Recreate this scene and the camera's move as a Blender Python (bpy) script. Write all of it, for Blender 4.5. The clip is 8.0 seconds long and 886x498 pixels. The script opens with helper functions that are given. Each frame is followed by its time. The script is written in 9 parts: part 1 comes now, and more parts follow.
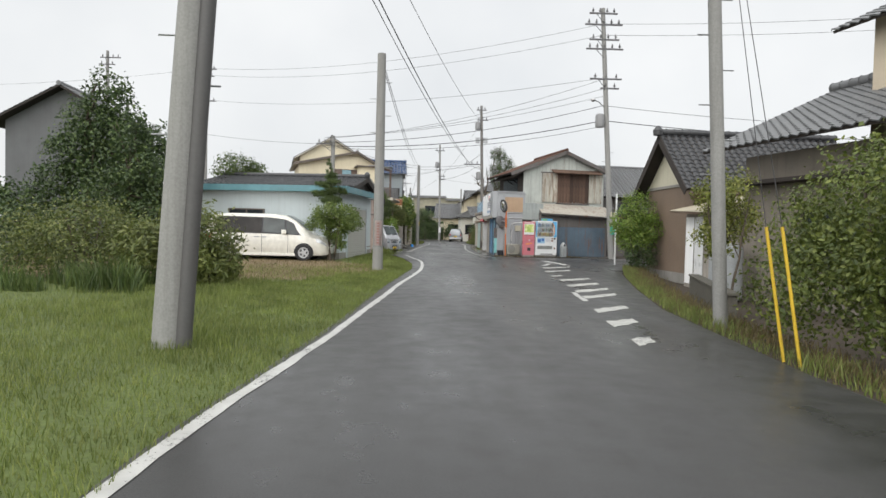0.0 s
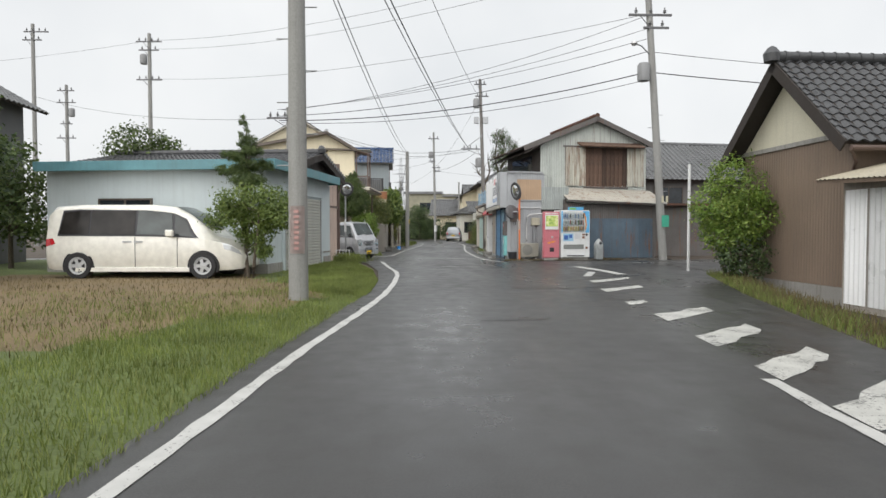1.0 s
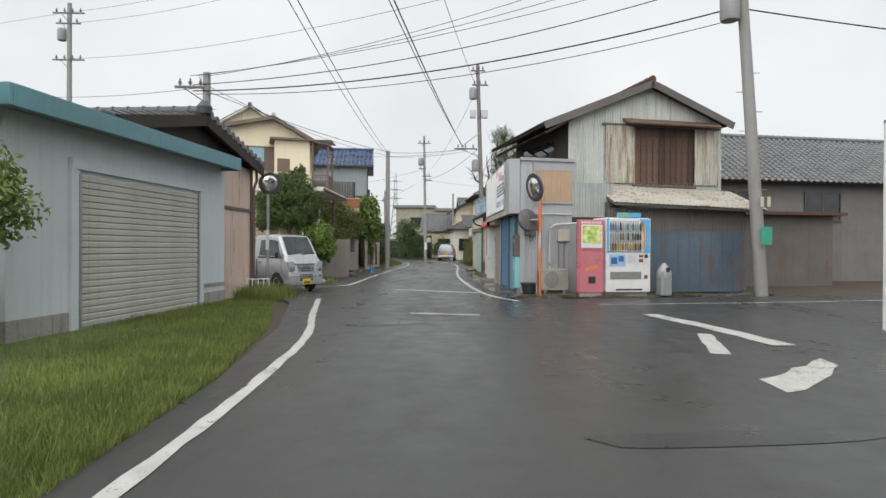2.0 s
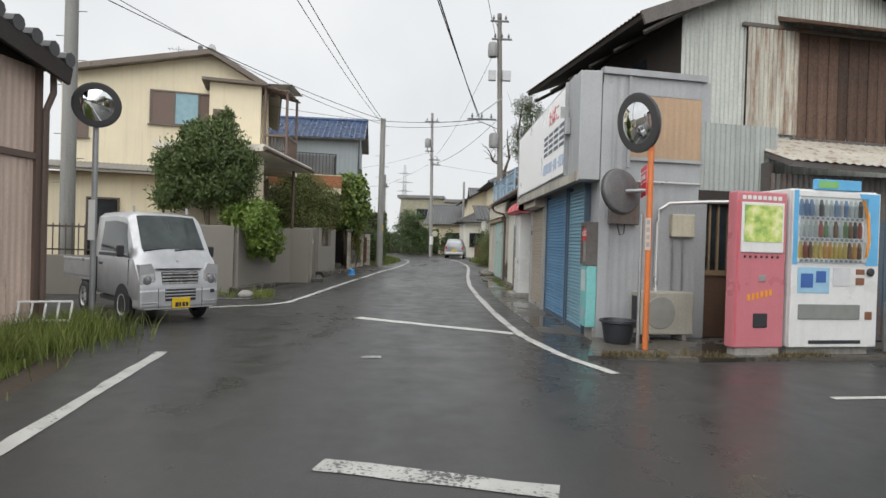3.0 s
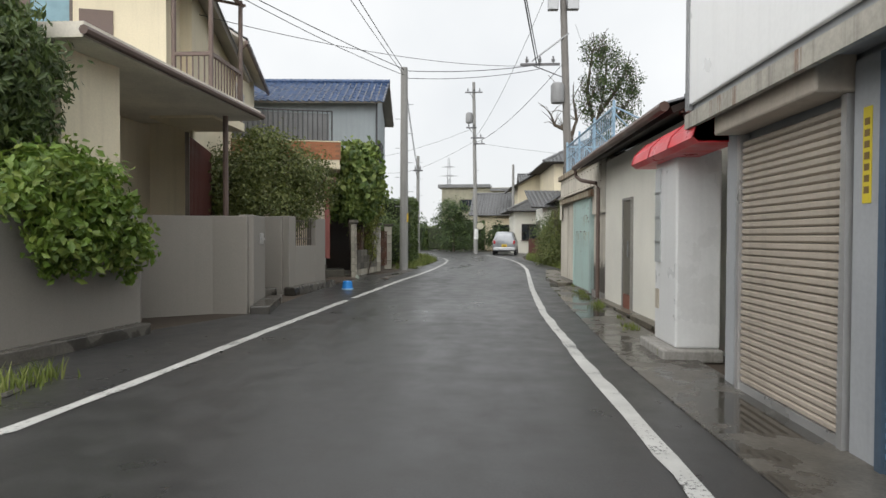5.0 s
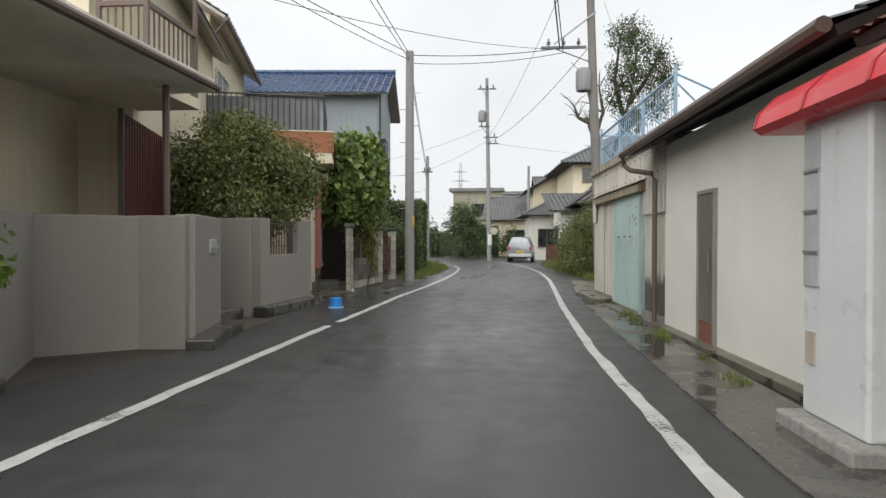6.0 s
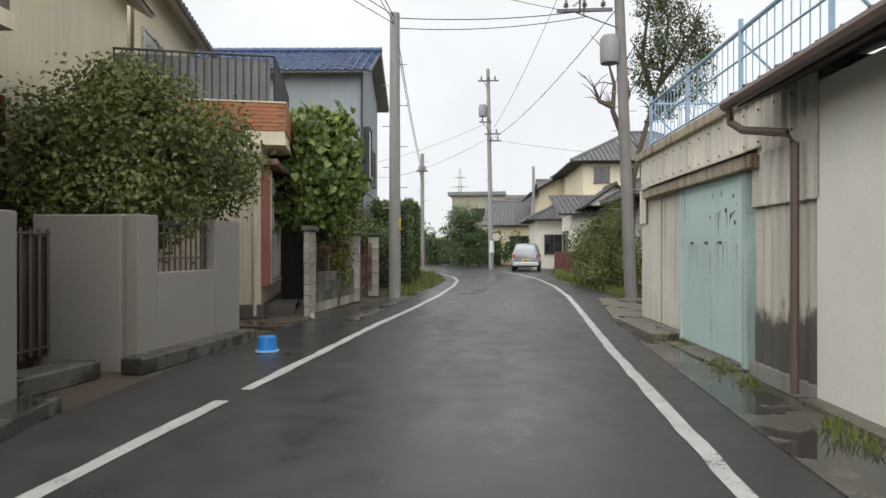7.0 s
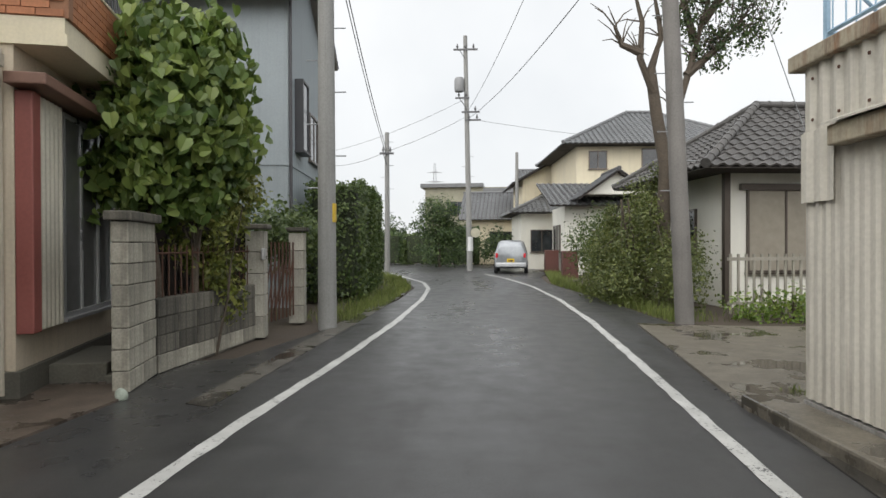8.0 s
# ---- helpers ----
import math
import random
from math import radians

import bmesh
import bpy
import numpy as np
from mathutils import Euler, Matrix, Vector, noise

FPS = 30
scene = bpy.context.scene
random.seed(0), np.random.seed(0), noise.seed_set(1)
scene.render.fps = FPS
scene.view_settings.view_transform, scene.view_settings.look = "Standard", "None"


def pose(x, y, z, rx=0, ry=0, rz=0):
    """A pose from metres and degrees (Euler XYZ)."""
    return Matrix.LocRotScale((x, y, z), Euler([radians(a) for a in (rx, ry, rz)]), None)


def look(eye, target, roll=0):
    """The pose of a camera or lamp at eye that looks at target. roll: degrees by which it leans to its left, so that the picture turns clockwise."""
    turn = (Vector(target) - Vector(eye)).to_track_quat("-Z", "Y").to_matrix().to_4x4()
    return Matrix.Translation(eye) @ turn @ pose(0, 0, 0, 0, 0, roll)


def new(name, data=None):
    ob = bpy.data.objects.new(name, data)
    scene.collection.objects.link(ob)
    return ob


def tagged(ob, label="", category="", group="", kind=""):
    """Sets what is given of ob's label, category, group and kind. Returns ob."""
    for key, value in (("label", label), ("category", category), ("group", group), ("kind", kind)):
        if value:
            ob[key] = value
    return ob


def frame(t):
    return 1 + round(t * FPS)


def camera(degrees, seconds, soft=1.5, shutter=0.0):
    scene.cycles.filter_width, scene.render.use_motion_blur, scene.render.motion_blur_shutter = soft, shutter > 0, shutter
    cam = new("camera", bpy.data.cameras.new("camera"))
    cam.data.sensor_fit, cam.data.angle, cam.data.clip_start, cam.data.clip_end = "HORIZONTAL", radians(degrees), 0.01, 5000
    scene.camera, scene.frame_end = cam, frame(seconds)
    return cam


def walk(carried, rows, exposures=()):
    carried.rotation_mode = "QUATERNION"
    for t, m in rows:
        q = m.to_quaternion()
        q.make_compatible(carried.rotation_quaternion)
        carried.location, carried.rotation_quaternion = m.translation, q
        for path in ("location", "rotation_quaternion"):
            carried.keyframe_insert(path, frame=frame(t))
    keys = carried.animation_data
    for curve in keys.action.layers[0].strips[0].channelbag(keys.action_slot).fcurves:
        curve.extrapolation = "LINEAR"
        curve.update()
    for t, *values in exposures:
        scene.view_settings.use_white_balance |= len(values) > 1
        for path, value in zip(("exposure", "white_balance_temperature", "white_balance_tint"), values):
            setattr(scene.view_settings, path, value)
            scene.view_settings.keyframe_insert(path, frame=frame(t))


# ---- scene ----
cam = camera(72.1, 8.0)
PATH = [
    (0, (1.205, -2.629, 1.3), (1.259, -0.631, 1.239), 1.4),
    (0.5, (1.446, 1.557, 1.16), (1.511, 3.556, 1.125), 0.9),
    (1, (1.786, 6.035, 1.17), (1.84, 8.034, 1.108), 0.0),
    (1.2, (1.967, 7.816, 1.199), (2.019, 9.815, 1.146), -0.4),
    (2.5, (2.7, 18.568, 1.168), (2.757, 20.567, 1.176), 1.1),
    (3, (2.849, 22.276, 1.197), (2.885, 24.276, 1.176), 1.7),
    (3.5, (2.999, 25.272, 1.184), (3.013, 27.271, 1.129), 0.6),
    (4, (3.075, 27.555, 1.191), (3.05, 29.553, 1.13), -0.5),
    (4.5, (3.025, 28.983, 1.161), (2.947, 30.981, 1.127), 0.3),
    (5, (2.959, 30.191, 1.151), (2.841, 32.187, 1.111), 0.2),
    (6.5, (2.775, 34.327, 1.184), (2.613, 36.321, 1.176), 0.2),
    (7, (2.704, 36.367, 1.201), (2.548, 38.361, 1.201), 0.0),
    (7.5, (2.613, 38.786, 1.21), (2.483, 40.782, 1.19), -0.4),
    (8, (2.55, 41.605, 1.296), (2.475, 43.603, 1.283), -0.2),
]
walk(cam, [(t, look(eye, target, roll)) for t, eye, target, roll in PATH], [(0.0, 0.6), (3.0, 0.56), (4.0, 0.66), (5.0, 0.68), (8.0, 0.72)])
# ---- light ----
world = bpy.data.worlds.new("overcast_sky")
scene.world = world
world.use_nodes = True
wn, wl = world.node_tree.nodes, world.node_tree.links
wbg = wn["Background"]
sky = wn.new("ShaderNodeTexSky")
sky.sky_type, sky.sun_disc = "NISHITA", False
sky.sun_elevation, sky.sun_rotation = radians(40), radians(204)
sky.air_density, sky.dust_density = 1.0, 4.0
sky_gain = wn.new("ShaderNodeMix")
sky_gain.data_type, sky_gain.blend_type = "RGBA", "MULTIPLY"
sky_gain.inputs[0].default_value = 1.0
sky_gain.inputs[7].default_value = (0.1, 0.1, 0.1, 1)
wl.new(sky.outputs[0], sky_gain.inputs[6])
cloud_noise = wn.new("ShaderNodeTexNoise")
cloud_noise.inputs["Scale"].default_value, cloud_noise.inputs["Detail"].default_value = 2.2, 5
cloud_ramp = wn.new("ShaderNodeValToRGB")
cloud_ramp.color_ramp.elements[0].position, cloud_ramp.color_ramp.elements[0].color = 0.3, (0.535, 0.55, 0.563, 1)
cloud_ramp.color_ramp.elements[1].position, cloud_ramp.color_ramp.elements[1].color = 0.7, (0.66, 0.666, 0.665, 1)
wl.new(cloud_noise.outputs[0], cloud_ramp.inputs[0])
cloud_mix = wn.new("ShaderNodeMix")
cloud_mix.data_type = "RGBA"
cloud_mix.inputs[0].default_value = 0.94
wl.new(sky_gain.outputs[2], cloud_mix.inputs[6])
wl.new(cloud_ramp.outputs[0], cloud_mix.inputs[7])
wl.new(cloud_mix.outputs[2], wbg.inputs[0])
wbg.inputs[1].default_value = 1.0
sun_data = bpy.data.lights.new("sun", "SUN")
sun_data.energy, sun_data.angle, sun_data.color = 2.3, radians(110), (1.0, 0.98, 0.95)
sun = new("sun", sun_data)
sun.matrix_world = look((0, 0, 29), (14, 31, 0))

# ---- materials ----
MATS = {}


def nodes_of(name):
    m = bpy.data.materials.new(name)
    m.use_nodes = True
    nt = m.node_tree
    return m, nt.nodes, nt.links, nt.nodes["Principled BSDF"]


def coords(n, l, scale=(1, 1, 1), rot=(0, 0, 0)):
    tc, mp = n.new("ShaderNodeTexCoord"), n.new("ShaderNodeMapping")
    mp.inputs["Scale"].default_value, mp.inputs["Rotation"].default_value = scale, rot
    l.new(tc.outputs["Object"], mp.inputs[0])
    return mp.outputs[0]


def noise_tex(n, l, vec, scale, detail=4, rough=0.55):
    t = n.new("ShaderNodeTexNoise")
    t.inputs["Scale"].default_value, t.inputs["Detail"].default_value, t.inputs["Roughness"].default_value = scale, detail, rough
    l.new(vec, t.inputs["Vector"])
    return t.outputs[0]


def ramp(n, l, fac, *stops):
    r = n.new("ShaderNodeValToRGB")
    e = r.color_ramp.elements
    while len(e) < len(stops):
        e.new(0.5)
    for k, (pos, col) in enumerate(stops):
        e[k].position, e[k].color = pos, (*col, 1) if len(col) == 3 else col
    l.new(fac, r.inputs[0])
    return r.outputs[0]


def mixc(n, l, fac, a, b, mode="MIX"):
    m = n.new("ShaderNodeMix")
    m.data_type, m.blend_type = "RGBA", mode
    for sock, v in ((m.inputs[0], fac), (m.inputs[6], a), (m.inputs[7], b)):
        if isinstance(v, (int, float)):
            sock.default_value = v
        elif isinstance(v, tuple):
            sock.default_value = (*v, 1)
        else:
            l.new(v, sock)
    return m.outputs[2]


def bump(n, l, height, strength, dist, bsdf):
    b = n.new("ShaderNodeBump")
    b.inputs["Strength"].default_value, b.inputs["Distance"].default_value = strength, dist
    l.new(height, b.inputs["Height"])
    l.new(b.outputs[0], bsdf.inputs["Normal"])


def g(v):
    return (v, v, v)


def dim(c, k):
    return tuple(min(1.0, x * k) for x in c)


def surf(name, col, rough=0.7, big=0.25, fine=0.12, scale=1.3, fscale=30, bmp=0.15, metal=0.0, streak=0.0, stain=(0.08, 0.07, 0.06), pieces=0.0, coat=0.0, rust=0.0, gloss_var=0.15):
    """A worn everyday surface: large blotches, fine grain, optional vertical run marks, rust spots and piece-to-piece variation."""
    if name in MATS:
        return MATS[name]
    m, n, l, b = nodes_of(name)
    v = coords(n, l)
    blot = noise_tex(n, l, v, scale, 5)
    grain = noise_tex(n, l, v, fscale, 3)
    c = ramp(n, l, blot, (0.3, dim(col, 1 - big)), (0.7, dim(col, 1 + big * 0.5)))
    c = mixc(n, l, fine, c, ramp(n, l, grain, (0.35, dim(col, 0.45)), (0.65, dim(col, 1.3))))
    if streak:
        sv = coords(n, l, (9, 9, 0.35))
        s = ramp(n, l, noise_tex(n, l, sv, 1.0, 5, 0.65), (0.5, g(0.0)), (0.72, g(streak)))
        c = mixc(n, l, s, c, stain)
    if rust:
        sv = coords(n, l, (5, 5, 0.5))
        s = ramp(n, l, noise_tex(n, l, sv, 1.2, 7, 0.7), (0.62 - 0.25 * rust, g(0.0)), (0.72 - 0.1 * rust, g(0.95)))
        rc = ramp(n, l, noise_tex(n, l, v, 14, 4), (0.3, (0.075, 0.03, 0.014)), (0.7, (0.22, 0.095, 0.04)))
        c = mixc(n, l, s, c, rc)
    if pieces:
        oi = n.new("ShaderNodeObjectInfo")
        k = ramp(n, l, oi.outputs["Random"], (0.0, g(1 - pieces)), (1.0, g(1 + pieces)))
        c = mixc(n, l, 1.0, c, k, "MULTIPLY")
    l.new(c, b.inputs["Base Color"])
    r = ramp(n, l, blot, (0.3, g(max(0.02, rough - gloss_var))), (0.7, g(min(1, rough + gloss_var))))
    l.new(r, b.inputs["Roughness"])
    b.inputs["Metallic"].default_value = metal
    b.inputs["Coat Weight"].default_value = coat
    if bmp:
        bump(n, l, grain, bmp, 0.01, b)
    MATS[name] = m
    return m


def asphalt(name, col=0.05, wet=0.5):
    if name in MATS:
        return MATS[name]
    m, n, l, b = nodes_of(name)
    v = coords(n, l)
    vs = coords(n, l, (1.0, 0.22, 1.0))
    patch = noise_tex(n, l, vs, 0.55, 6, 0.6)
    fine = noise_tex(n, l, v, 90, 3, 0.7)
    mid = noise_tex(n, l, v, 3.0, 5)
    c = ramp(n, l, patch, (0.3, g(col * 0.72)), (0.5, g(col)), (0.72, g(col * 1.35)))
    c = mixc(n, l, 0.35, c, ramp(n, l, fine, (0.4, g(col * 0.35)), (0.62, g(col * 2.4))))
    c = mixc(n, l, 0.25, c, ramp(n, l, mid, (0.35, g(col * 0.6)), (0.65, (col * 1.5, col * 1.48, col * 1.4))))
    l.new(c, b.inputs["Base Color"])
    wetmap = mixc(n, l, 0.35, patch, mid)
    l.new(ramp(n, l, wetmap, (0.34, g(0.08 + 0.25 * (1 - wet))), (0.42, g(0.2 + 0.2 * (1 - wet))), (0.54, g(0.33 + 0.2 * (1 - wet))), (0.68, g(0.52 + 0.2 * (1 - wet)))), b.inputs["Roughness"])
    h = mixc(n, l, ramp(n, l, wetmap, (0.36, g(0.05)), (0.6, g(1.0))), g(0.5), fine)
    bump(n, l, h, 0.22, 0.006, b)
    b.inputs["Specular IOR Level"].default_value = 0.38
    MATS[name] = m
    return m


def leafy(name, lo, mid, hi, rough=0.45):
    if name in MATS:
        return MATS[name]
    m, n, l, b = nodes_of(name)
    geo = n.new("ShaderNodeNewGeometry")
    c = ramp(n, l, geo.outputs["Random Per Island"], (0.0, lo), (0.55, mid), (1.0, hi))
    v = coords(n, l)
    c = mixc(n, l, 1.0, c, ramp(n, l, noise_tex(n, l, v, 1.6, 3), (0.3, g(0.65)), (0.7, g(1.25))), "MULTIPLY")
    l.new(c, b.inputs["Base Color"])
    b.inputs["Roughness"].default_value = rough
    tr, add = n.new("ShaderNodeBsdfTranslucent"), n.new("ShaderNodeMixShader")
    l.new(c, tr.inputs[0])
    add.inputs[0].default_value = 0.3
    l.new(b.outputs[0], add.inputs[1])
    l.new(tr.outputs[0], add.inputs[2])
    l.new(add.outputs[0], n["Material Output"].inputs[0])
    MATS[name] = m
    return m


def glassy(name, tint=(0.02, 0.025, 0.03), rough=0.04):
    """Dark window glass with an unlit room behind it."""
    if name in MATS:
        return MATS[name]
    m, n, l, b = nodes_of(name)
    v = coords(n, l)
    l.new(ramp(n, l, noise_tex(n, l, v, 1.7, 3), (0.35, dim(tint, 0.6)), (0.65, dim(tint, 1.6))), b.inputs["Base Color"])
    b.inputs["Roughness"].default_value = rough
    b.inputs["Specular IOR Level"].default_value = 0.6
    MATS[name] = m
    return m


def plain(name, col, rough=0.4, metal=0.0, emit=0.0, coat=0.0):
    if name in MATS:
        return MATS[name]
    m, n, l, b = nodes_of(name)
    v = coords(n, l)
    l.new(ramp(n, l, noise_tex(n, l, v, 6, 4), (0.3, dim(col, 0.88)), (0.7, dim(col, 1.06))), b.inputs["Base Color"])
    b.inputs["Roughness"].default_value, b.inputs["Metallic"].default_value = rough, metal
    b.inputs["Coat Weight"].default_value = coat
    if emit:
        b.inputs["Emission Color"].default_value, b.inputs["Emission Strength"].default_value = (*col, 1), emit
    MATS[name] = m
    return m


def foot_mould(name, col):
    """Painted sheet with run marks and ragged black mould that has grown up from the wet ground."""
    m, n, l, b = nodes_of(name)
    v = coords(n, l)
    c = ramp(n, l, noise_tex(n, l, v, 1.2, 5), (0.3, dim(col, 0.82)), (0.7, dim(col, 1.06)))
    runs = ramp(n, l, noise_tex(n, l, coords(n, l, (9, 9, 0.35)), 1.0, 5, 0.65), (0.48, g(0.0)), (0.72, g(0.5)))
    c = mixc(n, l, runs, c, (0.12, 0.1, 0.075))
    sep, add = n.new("ShaderNodeSeparateXYZ"), n.new("ShaderNodeMath")
    l.new(v, sep.inputs[0])
    add.operation = "MULTIPLY_ADD"
    l.new(noise_tex(n, l, coords(n, l, (3, 3, 1.2)), 1.5, 6, 0.7), add.inputs[0])
    add.inputs[1].default_value = -1.1
    l.new(sep.outputs[2], add.inputs[2])
    c = mixc(n, l, ramp(n, l, add.outputs[0], (-0.0, g(0.85)), (0.16, g(0.0))), c, (0.03, 0.028, 0.024))
    l.new(c, b.inputs["Base Color"])
    b.inputs["Roughness"].default_value = 0.7
    bump(n, l, noise_tex(n, l, v, 40, 3), 0.1, 0.008, b)
    MATS[name] = m
    return m


M_road = asphalt("wet_asphalt", 0.04, 0.55)
M_patch = asphalt("asphalt_patch", 0.028, 0.75)


def wet_floor(name, col, dry=0.55, level=0.5):
    """Rain-soaked concrete or earth with standing puddles."""
    m, n, l, b = nodes_of(name)
    v = coords(n, l)
    big, mid, fine = noise_tex(n, l, v, 0.9, 6, 0.6), noise_tex(n, l, v, 4.5, 5), noise_tex(n, l, v, 45, 3)
    c = ramp(n, l, mid, (0.3, dim(col, 0.6)), (0.5, col), (0.72, dim(col, 1.5)))
    c = mixc(n, l, 0.3, c, ramp(n, l, fine, (0.35, dim(col, 0.4)), (0.65, dim(col, 1.7))))
    pool = ramp(n, l, mixc(n, l, 0.25, big, mid), (level - 0.03, g(0.0)), (level + 0.03, g(1.0)))
    c = mixc(n, l, pool, dim(col, 0.45), c)
    l.new(c, b.inputs["Base Color"])
    l.new(ramp(n, l, pool, (0.0, g(0.045)), (1.0, g(dry))), b.inputs["Roughness"])
    bump(n, l, mixc(n, l, pool, g(0.5), fine), 0.3, 0.008, b)
    MATS[name] = m
    return m


M_pave = wet_floor("wet_concrete_apron", (0.095, 0.088, 0.076), 0.4, 0.5)
M_drive = wet_floor("tan_wet_concrete", (0.13, 0.115, 0.09), 0.45, 0.46)
M_fore = wet_floor("brown_wet_concrete", (0.09, 0.07, 0.055), 0.45, 0.48)


def road_paint(name, col, worn):
    """Road paint chipped away to the asphalt in patches and specks."""
    m, n, l, b = nodes_of(name)
    v = coords(n, l)
    c = ramp(n, l, noise_tex(n, l, v, 4.0, 4), (0.3, dim(col, 0.8)), (0.7, dim(col, 1.08)))
    chip = mixc(n, l, 0.5, noise_tex(n, l, v, 2.2, 6, 0.7), noise_tex(n, l, v, 38, 4, 0.7))
    c = mixc(n, l, ramp(n, l, chip, (worn - 0.03, g(1.0)), (worn + 0.02, g(0.0))), c, (0.05, 0.05, 0.05))
    l.new(c, b.inputs["Base Color"])
    b.inputs["Roughness"].default_value = 0.42
    MATS[name] = m
    return m


M_line = road_paint("worn_road_paint", (0.5, 0.5, 0.48), 0.425)
M_faint = road_paint("faint_road_paint", (0.42, 0.42, 0.4), 0.47)
M_hatch = road_paint("chipped_hatch_paint", (0.5, 0.5, 0.47), 0.45)
M_soil = surf("damp_soil", (0.068, 0.052, 0.037), 0.9, 0.4, 0.4, 0.5, 25, 0.5)
M_dirt = surf("dry_grass_litter", (0.185, 0.135, 0.07), 0.95, 0.35, 0.5, 0.9, 35, 0.6)
M_turf = surf("turf_base", (0.11, 0.145, 0.042), 0.95, 0.4, 0.4, 0.6, 30, 0.6)
M_conc = surf("weathered_concrete", (0.3, 0.29, 0.27), 0.85, 0.25, 0.25, 1.2, 40, 0.25, streak=0.5)
M_moss_conc = surf("mossy_dark_concrete", (0.11, 0.105, 0.085), 0.9, 0.4, 0.3, 2, 40, 0.3, streak=0.6)
M_pole = surf("pole_concrete", (0.26, 0.26, 0.25), 0.8, 0.15, 0.2, 1.5, 40, 0.15, streak=0.3)
# Darker steel for crossarms: their silhouette against the sky is put into the colour.
M_arm = surf("silhouette_line_steel", (0.13, 0.13, 0.135), 0.6, 0.3, 0.15, 3, 40, 0.05, metal=0.3)
M_steel = surf("galvanised_steel", (0.35, 0.36, 0.37), 0.45, 0.2, 0.1, 3, 40, 0.05, metal=0.7)
M_black = plain("black_rubber", (0.02, 0.02, 0.022), 0.6)
M_dark = surf("near_black_timber", (0.035, 0.028, 0.024), 0.8, 0.3, 0.2, 2, 25, 0.2)
M_tile = surf("grey_roof_tile", (0.15, 0.155, 0.16), 0.42, 0.3, 0.2, 1.5, 30, 0.1)
M_tile_dark = surf("dark_roof_tile", (0.06, 0.062, 0.066), 0.4, 0.3, 0.2, 1.5, 30, 0.1)
M_tile_blue = surf("blue_glazed_tile", (0.045, 0.085, 0.18), 0.3, 0.3, 0.15, 1.5, 30, 0.08)
M_garage = surf("pale_blue_grey_render", (0.52, 0.58, 0.6), 0.75, 0.1, 0.08, 0.9, 40, 0.1, streak=0.12)
M_teal = surf("teal_painted_fascia", (0.12, 0.27, 0.31), 0.5, 0.2, 0.1, 2, 30, 0.05, streak=0.2)
M_shut = surf("cream_grey_shutter", (0.45, 0.45, 0.41), 0.5, 0.1, 0.1, 2, 30, 0.05, streak=0.2)
M_pink = surf("faded_pink_sheet", (0.6, 0.47, 0.395), 0.6, 0.15, 0.1, 1.2, 30, 0.05, streak=0.25, rust=0.06)
M_grey_sheet = surf("pale_grey_sheet", (0.35, 0.365, 0.38), 0.5, 0.12, 0.08, 1.2, 30, 0.05, streak=0.1, rust=0.0)
M_barn = surf("weathered_grey_green_sheet", (0.48, 0.51, 0.48), 0.55, 0.2, 0.15, 1.0, 25, 0.08, streak=0.4, rust=0.2)
M_barn_rust = surf("rust_streaked_sheet", (0.48, 0.47, 0.41), 0.65, 0.2, 0.15, 1.0, 25, 0.1, streak=0.5, rust=0.55)
M_rust = surf("rusted_brown_sheet", (0.1, 0.047, 0.03), 0.8, 0.4, 0.3, 1.4, 25, 0.2, streak=0.5, stain=(0.03, 0.015, 0.01))
M_tin = surf("rusty_tin_roof", (0.42, 0.4, 0.35), 0.5, 0.2, 0.15, 1.0, 25, 0.1, rust=0.45)
M_leanto = surf("brown_grey_sheet", (0.125, 0.115, 0.11), 0.7, 0.35, 0.2, 1.2, 25, 0.1, streak=0.4, rust=0.3)
M_bluepanel = surf("faded_blue_panel", (0.085, 0.125, 0.165), 0.6, 0.4, 0.2, 1.0, 25, 0.08, streak=0.45, rust=0.22)
M_sign = surf("white_sign_board", (0.88, 0.89, 0.89), 0.35, 0.05, 0.04, 1.0, 25, 0.0, streak=0.06)
M_blueshut = surf("blue_roller_shutter", (0.135, 0.285, 0.46), 0.45, 0.15, 0.1, 1.6, 30, 0.05, streak=0.2, pieces=0.06)
M_tealshut = surf("pale_blue_roller_shutter", (0.23, 0.4, 0.5), 0.45, 0.15, 0.1, 1.6, 30, 0.05, streak=0.25, pieces=0.06)
M_beigeshut = surf("beige_roller_shutter", (0.42, 0.37, 0.31), 0.5, 0.12, 0.1, 1.6, 30, 0.05, streak=0.2, pieces=0.05)
M_orangepanel = surf("tan_corrugated_panel", (0.43, 0.3, 0.195), 0.6, 0.15, 0.1, 1.5, 30, 0.05, streak=0.15)
M_white_plaster = surf("off_white_plaster", (0.74, 0.73, 0.66), 0.85, 0.1, 0.06, 0.8, 40, 0.1, streak=0.03)
M_cream = surf("cream_render", (0.7, 0.63, 0.47), 0.85, 0.1, 0.08, 0.8, 40, 0.12, streak=0.12)
M_grey_wall = surf("grey_brown_plaster", (0.25, 0.232, 0.207), 0.85, 0.1, 0.08, 0.7, 50, 0.12, streak=0.06)
M_greybrown = surf("brown_ribbed_sheet", (0.2, 0.148, 0.11), 0.65, 0.15, 0.1, 1.0, 30, 0.05, streak=0.2)
M_greysiding = surf("grey_blue_siding", (0.3, 0.34, 0.36), 0.7, 0.1, 0.08, 1.0, 30, 0.05, streak=0.1)
M_beige_siding = surf("beige_siding", (0.58, 0.5, 0.385), 0.75, 0.1, 0.1, 1.0, 30, 0.05, streak=0.15)
